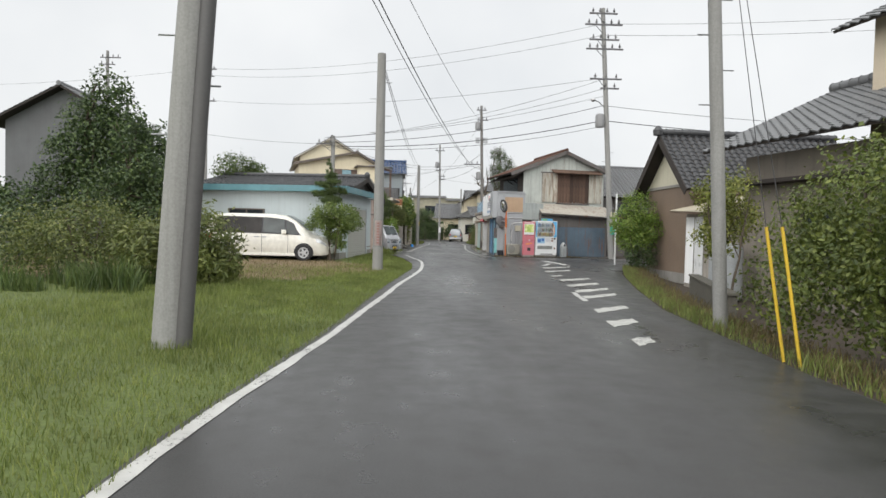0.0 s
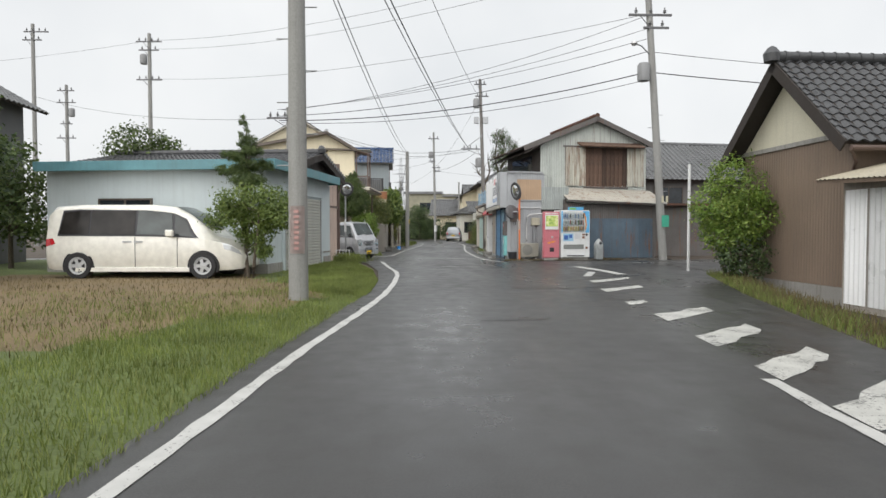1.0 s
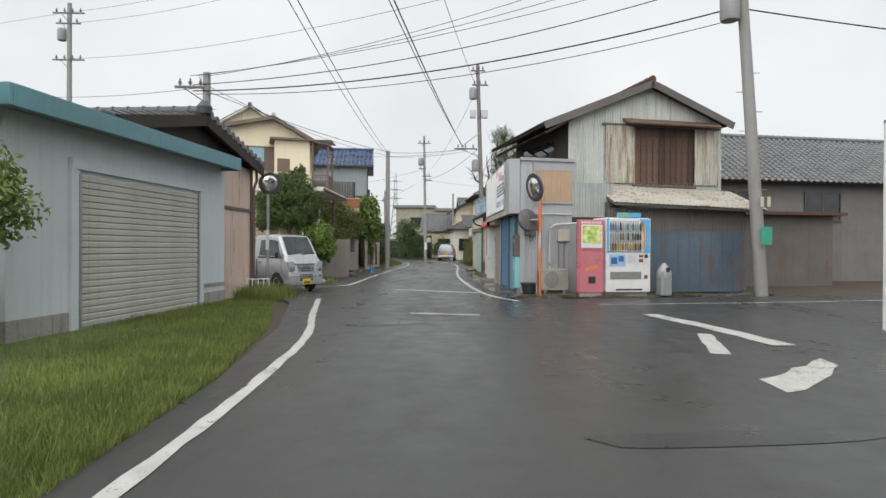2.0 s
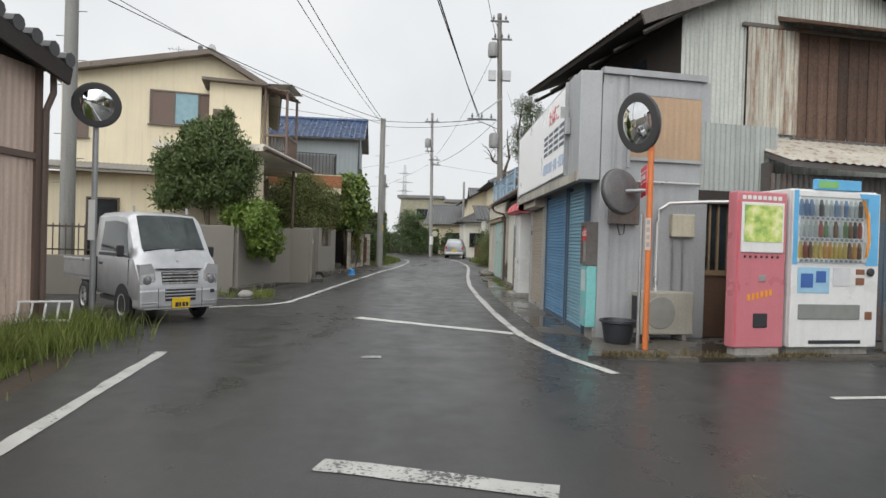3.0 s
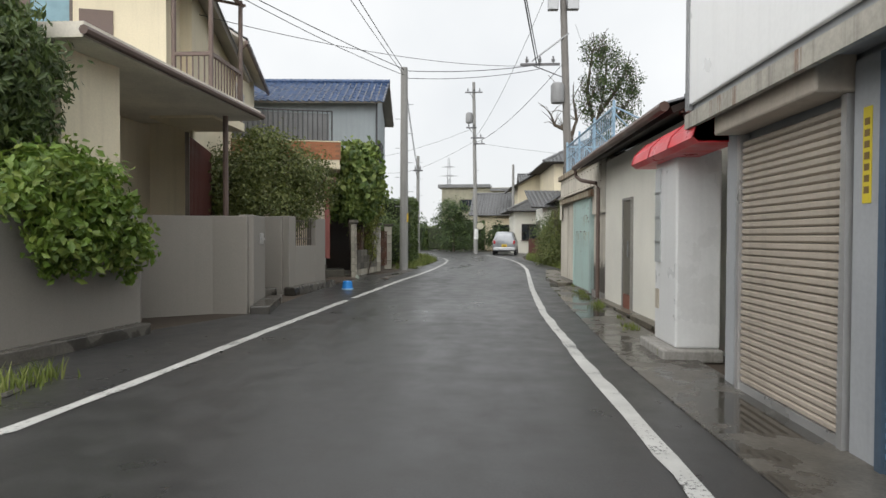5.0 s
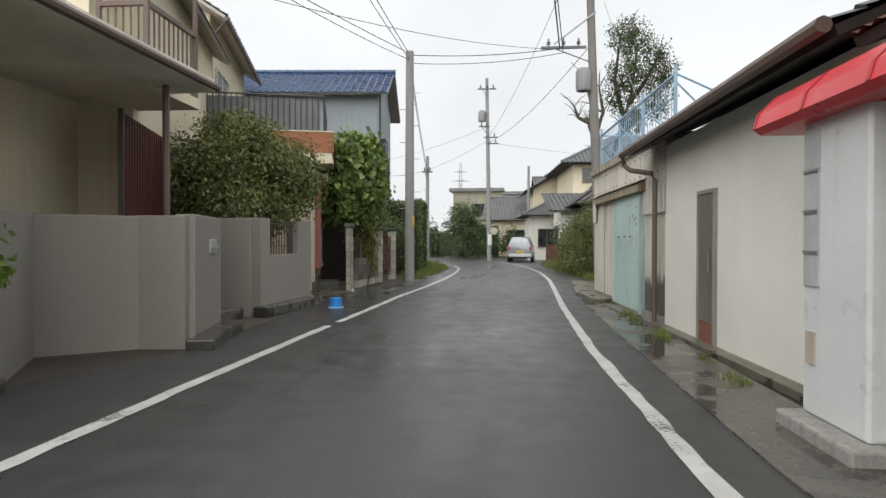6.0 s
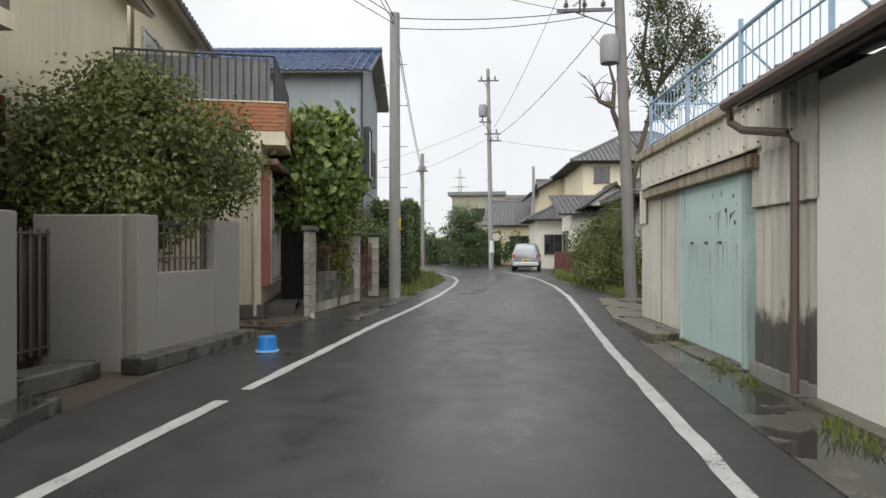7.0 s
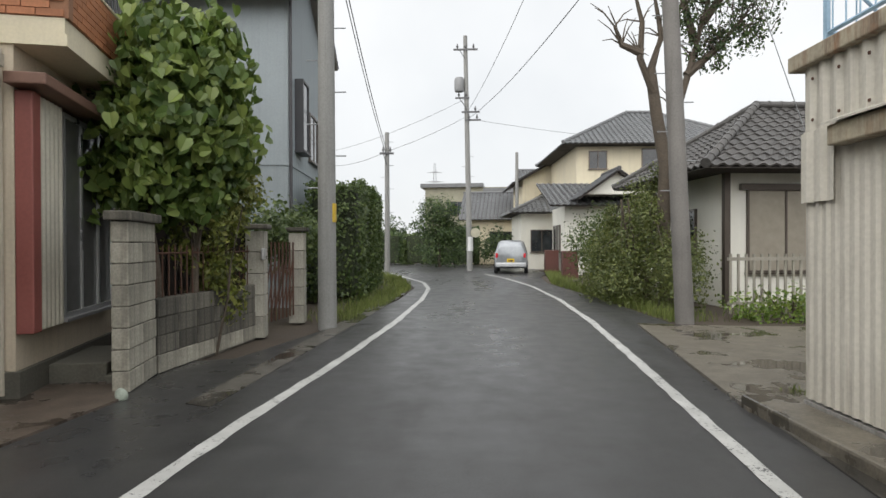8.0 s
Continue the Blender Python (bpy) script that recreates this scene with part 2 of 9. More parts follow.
M_brick = surf("orange_brick_tile", (0.42, 0.17, 0.08), 0.7, 0.2, 0.2, 3.0, 30, 0.1, pieces=0.15)
M_redwood = surf("dark_red_slats", (0.1, 0.026, 0.02), 0.6, 0.25, 0.15, 1.5, 30, 0.05)
M_mint = surf("mint_green_steel", (0.5, 0.66, 0.625), 0.5, 0.1, 0.08, 1.2, 30, 0.05, streak=0.15, rust=0.05)
M_shed = surf("beige_grey_corrugated", (0.58, 0.55, 0.48), 0.65, 0.15, 0.12, 1.0, 30, 0.08, streak=0.4, stain=(0.09, 0.075, 0.055))
M_shed_foot = foot_mould("mould_footed_sheet", (0.56, 0.53, 0.46))
M_mossy = surf("rusty_mossy_beam", (0.4, 0.35, 0.26), 0.8, 0.3, 0.25, 3, 25, 0.2, rust=0.5)
M_bluerail = surf("blue_painted_rail", (0.28, 0.42, 0.55), 0.5, 0.2, 0.1, 3, 30, 0.0, rust=0.1)
M_alu = surf("bronze_aluminium", (0.12, 0.1, 0.085), 0.4, 0.15, 0.05, 2, 30, 0.0, metal=0.5)
M_alu_light = surf("silver_aluminium", (0.5, 0.5, 0.5), 0.35, 0.1, 0.05, 2, 30, 0.0, metal=0.6)
M_gutter = surf("brown_gutter", (0.13, 0.09, 0.075), 0.5, 0.15, 0.05, 2, 30, 0.0)
M_glass = glassy("window_glass")
M_frost = plain("blue_frosted_glass", (0.2, 0.35, 0.42), 0.25)
M_curtain = plain("curtained_glass", (0.32, 0.29, 0.24), 0.2)
M_orange = surf("orange_post_paint", (0.6, 0.17, 0.045), 0.45, 0.15, 0.1, 3, 30, 0.0, streak=0.2)
M_mirror = plain("convex_mirror", (0.85, 0.87, 0.88), 0.03, 1.0)
M_red = surf("red_plastic", (0.6, 0.03, 0.04), 0.35, 0.1, 0.05, 3, 30, 0.0)
M_white = surf("white_enamel", (0.66, 0.67, 0.67), 0.35, 0.06, 0.05, 2, 30, 0.0, streak=0.08)
M_vpink = surf("pink_machine_paint", (0.52, 0.175, 0.205), 0.35, 0.08, 0.05, 2, 30, 0.0, streak=0.06)
M_yellow = surf("yellow_guy_guard", (0.62, 0.42, 0.03), 0.5, 0.15, 0.1, 3, 30, 0.0, streak=0.2)
M_bucket = surf("blue_plastic", (0.02, 0.22, 0.62), 0.35, 0.1, 0.05, 4, 30, 0.0)
M_bark = surf("bark", (0.1, 0.08, 0.06), 0.95, 0.4, 0.4, 6, 30, 0.6)
# Filler for hedges: their inner shade is put into this colour.
M_hedge_shade = surf("hedge_inner_shade", (0.03, 0.04, 0.018), 0.95, 0.4, 0.4, 5, 30, 0.4)
M_leaf_dark = leafy("dark_leaves", (0.028, 0.052, 0.02), (0.06, 0.1, 0.032), (0.12, 0.17, 0.05))
M_leaf_mid = leafy("green_leaves", (0.05, 0.085, 0.025), (0.085, 0.125, 0.035), (0.14, 0.185, 0.055))
M_leaf_lime = leafy("lime_leaves", (0.09, 0.16, 0.025), (0.18, 0.28, 0.045), (0.26, 0.32, 0.07))
M_leaf_yellow = leafy("yellow_green_leaves", (0.08, 0.1, 0.02), (0.17, 0.2, 0.035), (0.3, 0.3, 0.08))
M_leaf_olive = leafy("olive_leaves", (0.055, 0.082, 0.017), (0.115, 0.152, 0.03), (0.2, 0.23, 0.055))
M_leaf_clip = leafy("clipped_evergreen_leaves", (0.075, 0.1, 0.026), (0.13, 0.16, 0.042), (0.215, 0.235, 0.075))
M_leaf_lawn = leafy("fresh_green_leaves", (0.075, 0.12, 0.025), (0.14, 0.2, 0.045), (0.22, 0.28, 0.075))
M_grass = leafy("grass_blades", (0.095, 0.13, 0.026), (0.165, 0.21, 0.048), (0.26, 0.285, 0.09), 0.6)
M_straw = leafy("straw_blades", (0.09, 0.07, 0.03), (0.15, 0.12, 0.055), (0.22, 0.18, 0.085), 0.8)
M_leaf_broad = leafy("broad_leaves", (0.065, 0.115, 0.026), (0.13, 0.19, 0.042), (0.24, 0.3, 0.075), 0.45)

# ---- mesh helpers ----
I4 = Matrix.Identity(4)


def F(x, y, z=0.0, deg=0.0):
    return Matrix.Translation((x, y, z)) @ Matrix.Rotation(radians(deg), 4, "Z")


def B():
    return bmesh.new()


def box(bm, x0, x1, y0, y1, z0, z1, m=I4, bev=0.0):
    vs = [bm.verts.new(m @ Vector(p)) for p in ((x0, y0, z0), (x1, y0, z0), (x1, y1, z0), (x0, y1, z0), (x0, y0, z1), (x1, y0, z1), (x1, y1, z1), (x0, y1, z1))]
    fs = [bm.faces.new([vs[i] for i in q]) for q in ((3, 2, 1, 0), (4, 5, 6, 7), (0, 1, 5, 4), (1, 2, 6, 5), (2, 3, 7, 6), (3, 0, 4, 7))]
    if bev:
        bmesh.ops.bevel(bm, geom=list({e for f in fs for e in f.edges}), offset=bev, segments=2, affect="EDGES", profile=0.5)
    return bm


def prism(bm, pts, a, b, axis="y", m=I4):
    """A polygon in a plane, pushed from a to b along the axis."""
    def at(p, t):
        return m @ Vector({"y": (p[0], t, p[1]), "x": (t, p[0], p[1]), "z": (p[0], p[1], t)}[axis])
    v0, v1 = [bm.verts.new(at(p, a)) for p in pts], [bm.verts.new(at(p, b)) for p in pts]
    bm.faces.new(v0[::-1])
    bm.faces.new(v1)
    for i in range(len(pts)):
        j = (i + 1) % len(pts)
        bm.faces.new((v0[i], v0[j], v1[j], v1[i]))
    return bm


def tube(bm, pts, r, n=8, r1=None, cap=True):
    """A round bar along a list of points, tapering from r to r1."""
    pts = [Vector(p) for p in pts]
    r1 = r if r1 is None else r1
    rings = []
    for i, p in enumerate(pts):
        d = (pts[min(i + 1, len(pts) - 1)] - pts[max(i - 1, 0)]).normalized()
        a = d.orthogonal().normalized() if abs(d.z) > 0.98 else d.cross(Vector((0, 0, 1))).normalized()
        if abs(d.z) > 0.98:
            a = Vector((1, 0, 0)) - d * d.x
            a.normalize()
        c = d.cross(a)
        rr = r + (r1 - r) * i / max(1, len(pts) - 1)
        rings.append([bm.verts.new(p + (a * math.cos(t) + c * math.sin(t)) * rr) for t in (2 * math.pi * k / n for k in range(n))])
    for q, w in zip(rings, rings[1:]):
        for k in range(n):
            bm.faces.new((q[k], q[(k + 1) % n], w[(k + 1) % n], w[k]))
    if cap:
        bm.faces.new(rings[0][::-1])
        bm.faces.new(rings[-1])
    return bm


def lathe(bm, prof, c=(0, 0, 0), n=20, m=I4):
    """A profile of (radius, height) turned about the upright axis at c."""
    rings = [[bm.verts.new(m @ Vector((c[0] + r * math.cos(t), c[1] + r * math.sin(t), c[2] + z))) for t in (2 * math.pi * k / n for k in range(n))] for r, z in prof]
    for q, w in zip(rings, rings[1:]):
        for k in range(n):
            bm.faces.new((q[k], q[(k + 1) % n], w[(k + 1) % n], w[k]))
    bm.faces.new(rings[0][::-1])
    bm.faces.new(rings[-1])
    return bm


def ribbed(bm, m, x0, x1, z0, z1, pitch=0.076, amp=0.009, box_rib=False, bow=0.0):
    """A corrugated sheet in the local xz plane, facing -y."""
    k = 4
    cols = max(2, int((x1 - x0) / pitch * k))
    low, top = [], []
    for i in range(cols + 1):
        x = x0 + (x1 - x0) * i / cols
        ph = i % k
        y = -amp * ((0, 0, 1, 1)[ph] if box_rib else (0, 1, 2, 1)[ph])
        zt = z1(x) if callable(z1) else z1
        low.append(bm.verts.new(m @ Vector((x, y, z0))))
        top.append(bm.verts.new(m @ Vector((x, y, zt))))
    for i in range(cols):
        bm.faces.new((low[i], low[i + 1], top[i + 1], top[i]))
    return bm


def tiles(bm, m, w, length, pw=0.27, pl=0.235, amp=0.028, step=0.03, k=6):
    """Rows of wavy roof tiles on a slope: local x along the eave, y up the slope, z out of it."""
    cols, rows = int(w / pw * k), int(length / pl) + 1
    for r in range(rows):
        ya, yb = r * pl, min((r + 1) * pl + 0.03, length)
        if ya >= length:
            break
        a, b, c = [], [], []
        for i in range(cols + 1):
            x = w * i / cols
            ph = (i % k) / k
            z = amp * (math.sin(ph * 2 * math.pi) + 0.35 * math.sin(ph * 4 * math.pi))
            jig = 0.004 * math.sin(i * 12.9 + r * 78.2)
            a.append(bm.verts.new(m @ Vector((x, ya, z + step + jig))))
            b.append(bm.verts.new(m @ Vector((x, yb, z))))
            c.append(bm.verts.new(m @ Vector((x, ya, z - 0.004))))
        for i in range(cols):
            bm.faces.new((a[i], a[i + 1], b[i + 1], b[i]))
            bm.faces.new((c[i], c[i + 1], a[i + 1], a[i]))
    return bm


def mesh_of(name, bm, mat, smooth=False):
    bmesh.ops.recalc_face_normals(bm, faces=bm.faces) if len(bm.faces) < 20000 else None
    me = bpy.data.meshes.new(name)
    bm.to_mesh(me)
    bm.free()
    for one in mat if isinstance(mat, (list, tuple)) else (mat,):
        me.materials.append(one)
    if smooth:
        me.shade_smooth()
        me.set_sharp_from_angle(angle=radians(38))
    return me


def part(name, bm, mat, parent, label="", smooth=False):
    ob = new(name, mesh_of(name, bm, mat, smooth))
    ob.parent = parent
    if label:
        tagged(ob, label)
    return ob


def piece(name, me, parent, m):
    ob = new(name, me)
    ob.parent = parent
    ob.matrix_local = m
    return ob


def thing(name, m, label, category, group="", kind=""):
    ob = new(name)
    ob.empty_display_size = 0.2
    ob.matrix_world = m
    return tagged(ob, label, category, group, kind)


def single(name, bm, mat, label, category, group="", kind="", smooth=False, m=I4):
    ob = new(name, mesh_of(name, bm, mat, smooth))
    ob.matrix_world = m
    return tagged(ob, label, category, group, kind)


def lerp_x(table, y):
    for (y0, x0), (y1, x1) in zip(table, table[1:]):
        if y0 <= y <= y1:
            return x0 + (x1 - x0) * (y - y0) / (y1 - y0)
    return table[-1][1] if y > table[-1][0] else table[0][1]


def strip(bm, pts, width, z, m=I4, wob=0.0, seed=1):
    """A painted band along a polyline."""
    rnd = random.Random(seed)
    dense = []
    for p, q in zip(pts, pts[1:]):
        p, q = Vector(p), Vector(q)
        k = max(1, int((q - p).length / 0.25))
        dense += [p.lerp(q, i / k) for i in range(k)]
    dense.append(Vector(pts[-1]))
    rows = []
    for i, p in enumerate(dense):
        d = (dense[min(i + 1, len(dense) - 1)] - dense[max(i - 1, 0)]).normalized()
        s = Vector((-d.y, d.x)) * (width / 2)
        a, b = p + s * (1 + rnd.uniform(-wob, wob)), p - s * (1 + rnd.uniform(-wob, wob))
        rows.append((bm.verts.new(m @ Vector((a.x, a.y, z))), bm.verts.new(m @ Vector((b.x, b.y, z)))))
    for (a, b), (c, d) in zip(rows, rows[1:]):
        bm.faces.new((a, b, d, c))
    return bm


def window(parent, m, w, h, mat=None, pane=None, cols=2, rows=1, depth=0.06, sill=True, name="window"):
    """A framed window, facing local -y, with its lower left corner at the origin."""
    mat, pane = mat or M_alu, pane or M_glass
    t, bm = 0.045, B()

    def ring(x0, x1, z0, z1, y):
        return [bm.verts.new(m @ Vector(p)) for p in ((x0, y, z0), (x1, y, z0), (x1, y, z1), (x0, y, z1))]
    loops = [ring(0, w, 0, h, 0.03), ring(0, w, 0, h, -depth), ring(t, w - t, t, h - t, -depth), ring(t, w - t, t, h - t, 0.03)]
    for a, b in zip(loops, loops[1:] + loops[:1]):
        for i in range(4):
            bm.faces.new((a[i], a[(i + 1) % 4], b[(i + 1) % 4], b[i]))
    win = part(name, bm, mat, parent)
    for c in range(1, cols):
        part("mullion", box(B(), w * c / cols - t / 2, w * c / cols + t / 2, -depth + 0.01, 0.02, t, h - t, m), mat, win)
    if sill:
        part("sill", box(B(), -0.04, w + 0.04, -depth - 0.04, 0.0, -0.035, -0.002, m), mat, win)
    for c in range(cols):
        bp = B()
        box(bp, w * c / cols + t / 2 + 0.002, w * (c + 1) / cols - t / 2 - 0.002, -depth + 0.025 + 0.008 * c, -depth + 0.033 + 0.008 * c, t, h - t, m)
        part("pane", bp, pane if not isinstance(pane, (list, tuple)) else pane[c % len(pane)], win)
    return win


def shutter(parent, m, w, h, mat, pitch=0.075, box_h=0.0, box_mat=None, rail=None, name="roller_shutter"):
    """A roller shutter of interlocking slats between two guide rails, facing local -y."""
    sh = part(name, box(B(), 0.002, w - 0.002, -0.035, 0.005, 0, 0.07, m), rail or M_steel, parent)
    part("guide_rail", box(B(), -0.05, 0.0, -0.05, 0.02, 0, h, m), rail or M_steel, sh)
    part("guide_rail", box(B(), w, w + 0.05, -0.05, 0.02, 0, h, m), rail or M_steel, sh)
    sb = B()
    prism(sb, [(-0.012, 0.0), (-0.03, 0.012), (-0.032, pitch * 0.75), (-0.014, pitch - 0.004), (0.0, pitch - 0.004), (0.0, 0.0)], 0.003, w - 0.003, "x")
    me = mesh_of("slat", sb, mat)
    n = int((h - 0.07) / pitch)
    for i in range(n):
        piece("slat", me, sh, m @ Matrix.Translation((0, 0, 0.072 + i * pitch)))
    if box_h:
        bb = B()
        box(bb, -0.06, w + 0.06, -0.22, 0.0, h + 0.003, h + box_h, m, 0.015)
        part("shutter_box", bb, box_mat or mat, sh)
    return sh


def leaf_mesh(name, blobs, count, size, mat, seed=1, clump=0.3, droop=0.3, long=1.6, fill=0.75, broad=False):
    """A crown of separate folded leaves, gathered in clumps over a set of ellipsoids (x, y, z, rx, ry, rz)."""
    rg = np.random.RandomState(seed)
    bl = np.array(blobs, float)
    wt = (bl[:, 3] * bl[:, 4] + bl[:, 4] * bl[:, 5] + bl[:, 3] * bl[:, 5])
    nc = max(8, count // 22)
    which = rg.choice(len(bl), nc, p=wt / wt.sum())
    d = rg.normal(size=(nc, 3))
    d /= np.linalg.norm(d, axis=1)[:, None]
    rad = np.where(rg.rand(nc) < fill, rg.uniform(0.82, 1.08, nc), rg.uniform(0.3, 0.85, nc))
    cen = bl[which, :3] + d * bl[which, 3:] * rad[:, None]
    pick = rg.randint(0, nc, count)
    sc = clump * np.cbrt(bl[which][:, 3] * bl[which][:, 4] * bl[which][:, 5])
    off = rg.normal(size=(count, 3)) * (sc[pick] * 0.55)[:, None]
    pos = cen[pick] + off
    out = d[pick] * 0.9 + rg.normal(size=(count, 3)) * 0.7 + np.array([0, 0, 0.35])
    out /= np.linalg.norm(out, axis=1)[:, None]
    ax = np.cross(out, rg.normal(size=(count, 3)))
    ax /= np.linalg.norm(ax, axis=1)[:, None]
    ax[:, 2] -= droop
    ax /= np.linalg.norm(ax, axis=1)[:, None]
    sd = np.cross(out, ax)
    sd /= np.linalg.norm(sd, axis=1)[:, None]
    s = size * rg.uniform(0.6, 1.3, count)[:, None]
    nrm = np.cross(ax, sd)
    a = pos - ax * s * long / 2
    b = pos + sd * s / 2 + nrm * s * 0.15
    c = pos + ax * s * long / 2
    e = pos - sd * s / 2 + nrm * s * 0.15
    if broad:
        k = s * long / 2
        b0, b1 = pos + sd * s * 0.34 + nrm * s * 0.1 - ax * k * 0.95, pos + sd * s * 0.5 + nrm * s * 0.14 - ax * k * 0.35
        e0, e1 = pos - sd * s * 0.34 + nrm * s * 0.1 - ax * k * 0.95, pos - sd * s * 0.5 + nrm * s * 0.14 - ax * k * 0.35
        b2, e2 = pos + sd * s * 0.36 + nrm * s * 0.06 + ax * k * 0.35, pos - sd * s * 0.36 + nrm * s * 0.06 + ax * k * 0.35
        tip = c - nrm * s * 0.12
        verts = np.stack([pos - ax * k * 0.8, b0, b1, b2, tip, e2, e1, e0], 1).reshape(-1, 3)
        idx = np.arange(count * 8).reshape(-1, 8)
        faces = np.concatenate([idx[:, [0, 1, 2]], idx[:, [0, 2, 3]], idx[:, [0, 3, 4]], idx[:, [0, 4, 5]], idx[:, [0, 5, 6]], idx[:, [0, 6, 7]]])
    else:
        verts = np.stack([a, b, c, e], 1).reshape(-1, 3)
        idx = np.arange(count * 4).reshape(-1, 4)
        faces = np.concatenate([idx[:, [0, 1, 2]], idx[:, [0, 2, 3]]])
    me = bpy.data.meshes.new(name)
    me.from_pydata(verts.tolist(), [], faces.tolist())
    me.materials.append(mat)
    return me


def tree(name, x, y, height, blobs, count, size, mat, label, category="tree", trunk=0.09, seed=1, z=0.0, stems=1, lean=0.0, clump=0.3, droop=0.3, long=1.6, group="", limbs=10, fill=0.75, broad=False):
    t = thing(name, F(x, y, z), label, category, group)
    rnd = random.Random(seed)
    bm = B()
    tops = []
    for s in range(stems):
        a = 2 * math.pi * s / max(1, stems) + seed
        sp = 0.0 if stems == 1 else 0.12
        pts = [Vector((sp * math.cos(a), sp * math.sin(a), -0.05))]
        for i in range(1, 6):
            pts.append(Vector((sp * math.cos(a) * (1 + i * 0.6) + lean * i / 5 + rnd.uniform(-1, 1) * 0.04 * height / 4, sp * math.sin(a) * (1 + i * 0.6) + rnd.uniform(-1, 1) * 0.04 * height / 4, height * 0.72 * i / 5)))
        tube(bm, pts, trunk, 8, trunk * 0.35)
        tops.append(pts)
    part("trunk", bm, M_bark, t, smooth=True)
    for i in range(limbs):
        bm = B()
        bx, by, bz, rx, ry, rz = blobs[i % len(blobs)]
        st = rnd.choice(tops)
        p0 = st[rnd.randint(2, 5)]
        e = Vector((bx + rx * rnd.uniform(-0.8, 0.8), by + ry * rnd.uniform(-0.8, 0.8), bz + rz * rnd.uniform(-0.4, 0.8)))
        mid = p0.lerp(e, 0.5) + Vector((0, 0, 0.08 * height * rnd.uniform(-0.5, 1)))
        tube(bm, [p0, mid, e], trunk * 0.4, 5, trunk * 0.1)
        part("limb", bm, M_bark, t, smooth=True)
    ob = new("crown", leaf_mesh("crown", blobs, count, size, mat, seed, clump, droop, long, fill, broad))
    ob.parent = t
    return t


def hedge(x, y, deg, hx, hy, h, count, size, mat, label, group, seed):
    """A clipped hedge: leaves crowded over the faces of a soft-edged block, round a mesh of stems."""
    t = thing("hedge", F(x, y, 0, deg), label, "hedge", group)
    rnd = random.Random(seed)
    bm = B()
    for k in range(10):
        px, py = rnd.uniform(-hx, hx) * 0.6, rnd.uniform(-hy, hy) * 0.85
        tube(bm, [(px, py, -0.05), (px + rnd.uniform(-0.1, 0.1), py, h * 0.5), (px + rnd.uniform(-0.2, 0.2), py + rnd.uniform(-0.2, 0.2), h * 0.85)], 0.03, 5, 0.012)
    part("stem", bm, M_bark, t)
    # Solid block inside the leaves, coloured as the hedge's shaded interior.
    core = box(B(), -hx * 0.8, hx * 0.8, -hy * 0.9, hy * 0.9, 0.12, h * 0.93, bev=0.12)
    part("core", core, M_hedge_shade, t)
    rg = np.random.RandomState(seed)
    u = rg.uniform(-1, 1, (count, 3))
    side = rg.choice(5, count, p=[0.28, 0.28, 0.13, 0.13, 0.18])
    for k, (axis, sgn) in enumerate(((0, 1), (0, -1), (1, 1), (1, -1), (2, 1))):
        u[side == k, axis] = sgn * rg.uniform(0.86, 1.03, (side == k).sum())
    pos = u * np.array([hx, hy, h / 2]) + np.array([0, 0, h / 2])
    pos += 0.07 * np.sin(pos[:, [1, 2, 0]] * 3.1 + seed) + rg.normal(size=pos.shape) * 0.03
    pos[:, 2] = np.maximum(pos[:, 2], 0.05)
    ax, out = rg.normal(size=(count, 3)), u * np.array([1, 1, 1.0]) ** 5 + rg.normal(size=(count, 3)) * 0.5
    ax /= np.linalg.norm(ax, axis=1)[:, None]
    sd = np.cross(out, ax)
    sd /= np.linalg.norm(sd, axis=1)[:, None] + 1e-9
    s = size * rg.uniform(0.6, 1.3, count)[:, None]
    verts = np.stack([pos - ax * s * 0.8, pos + sd * s * 0.5, pos + ax * s * 0.8, pos - sd * s * 0.5], 1).reshape(-1, 3)
    me = bpy.data.meshes.new("crown")
    me.from_pydata(verts.tolist(), [], np.arange(count * 4).reshape(-1, 4).tolist())
    me.materials.append(mat)
    ob = new("crown", me)
    ob.parent = t
    return t


def blades(name, count, place, hmin, hmax, width, mat, seed, label, category):
    """Grass: single bent blades, as one mesh. place(r) gives x, y, z and a height factor."""
    rg = random.Random(seed)
    vs, fs = [], []
    for _ in range(count):
        got = place(rg)
        if got is None:
            continue
        x, y, z, k = got
        h = rg.uniform(hmin, hmax) * k
        a, b = rg.uniform(0, 6.283), rg.uniform(0, 6.283)
        lx, ly = math.cos(b) * h * rg.uniform(0.1, 0.6), math.sin(b) * h * rg.uniform(0.1, 0.6)
        wx, wy = math.cos(a) * width, math.sin(a) * width
        i = len(vs)
        vs += [(x - wx, y - wy, z), (x + wx, y + wy, z), (x + lx * 0.4 + wx * 0.7, y + ly * 0.4 + wy * 0.7, z + h * 0.6), (x + lx * 0.4 - wx * 0.7, y + ly * 0.4 - wy * 0.7, z + h * 0.6), (x + lx, y + ly, z + h)]
        fs += [(i, i + 1, i + 2, i + 3), (i + 3, i + 2, i + 4)]
    me = bpy.data.meshes.new(name)
    me.from_pydata(vs, [], fs)
    me.materials.append(mat)
    return tagged(new(name, me), label, category, "", "stuff")

from mathutils.geometry import tessellate_polygon

# ---- ground, road and markings ----
VERGE = [(-40, 5.0), (3, 4.95), (8, 5.45), (12, 6.35), (17, 7.65), (22.2, 9.35), (23, 12)]


def smooth01(t):
    t = min(1.0, max(0.0, t))
    return t * t * (3 - 2 * t)


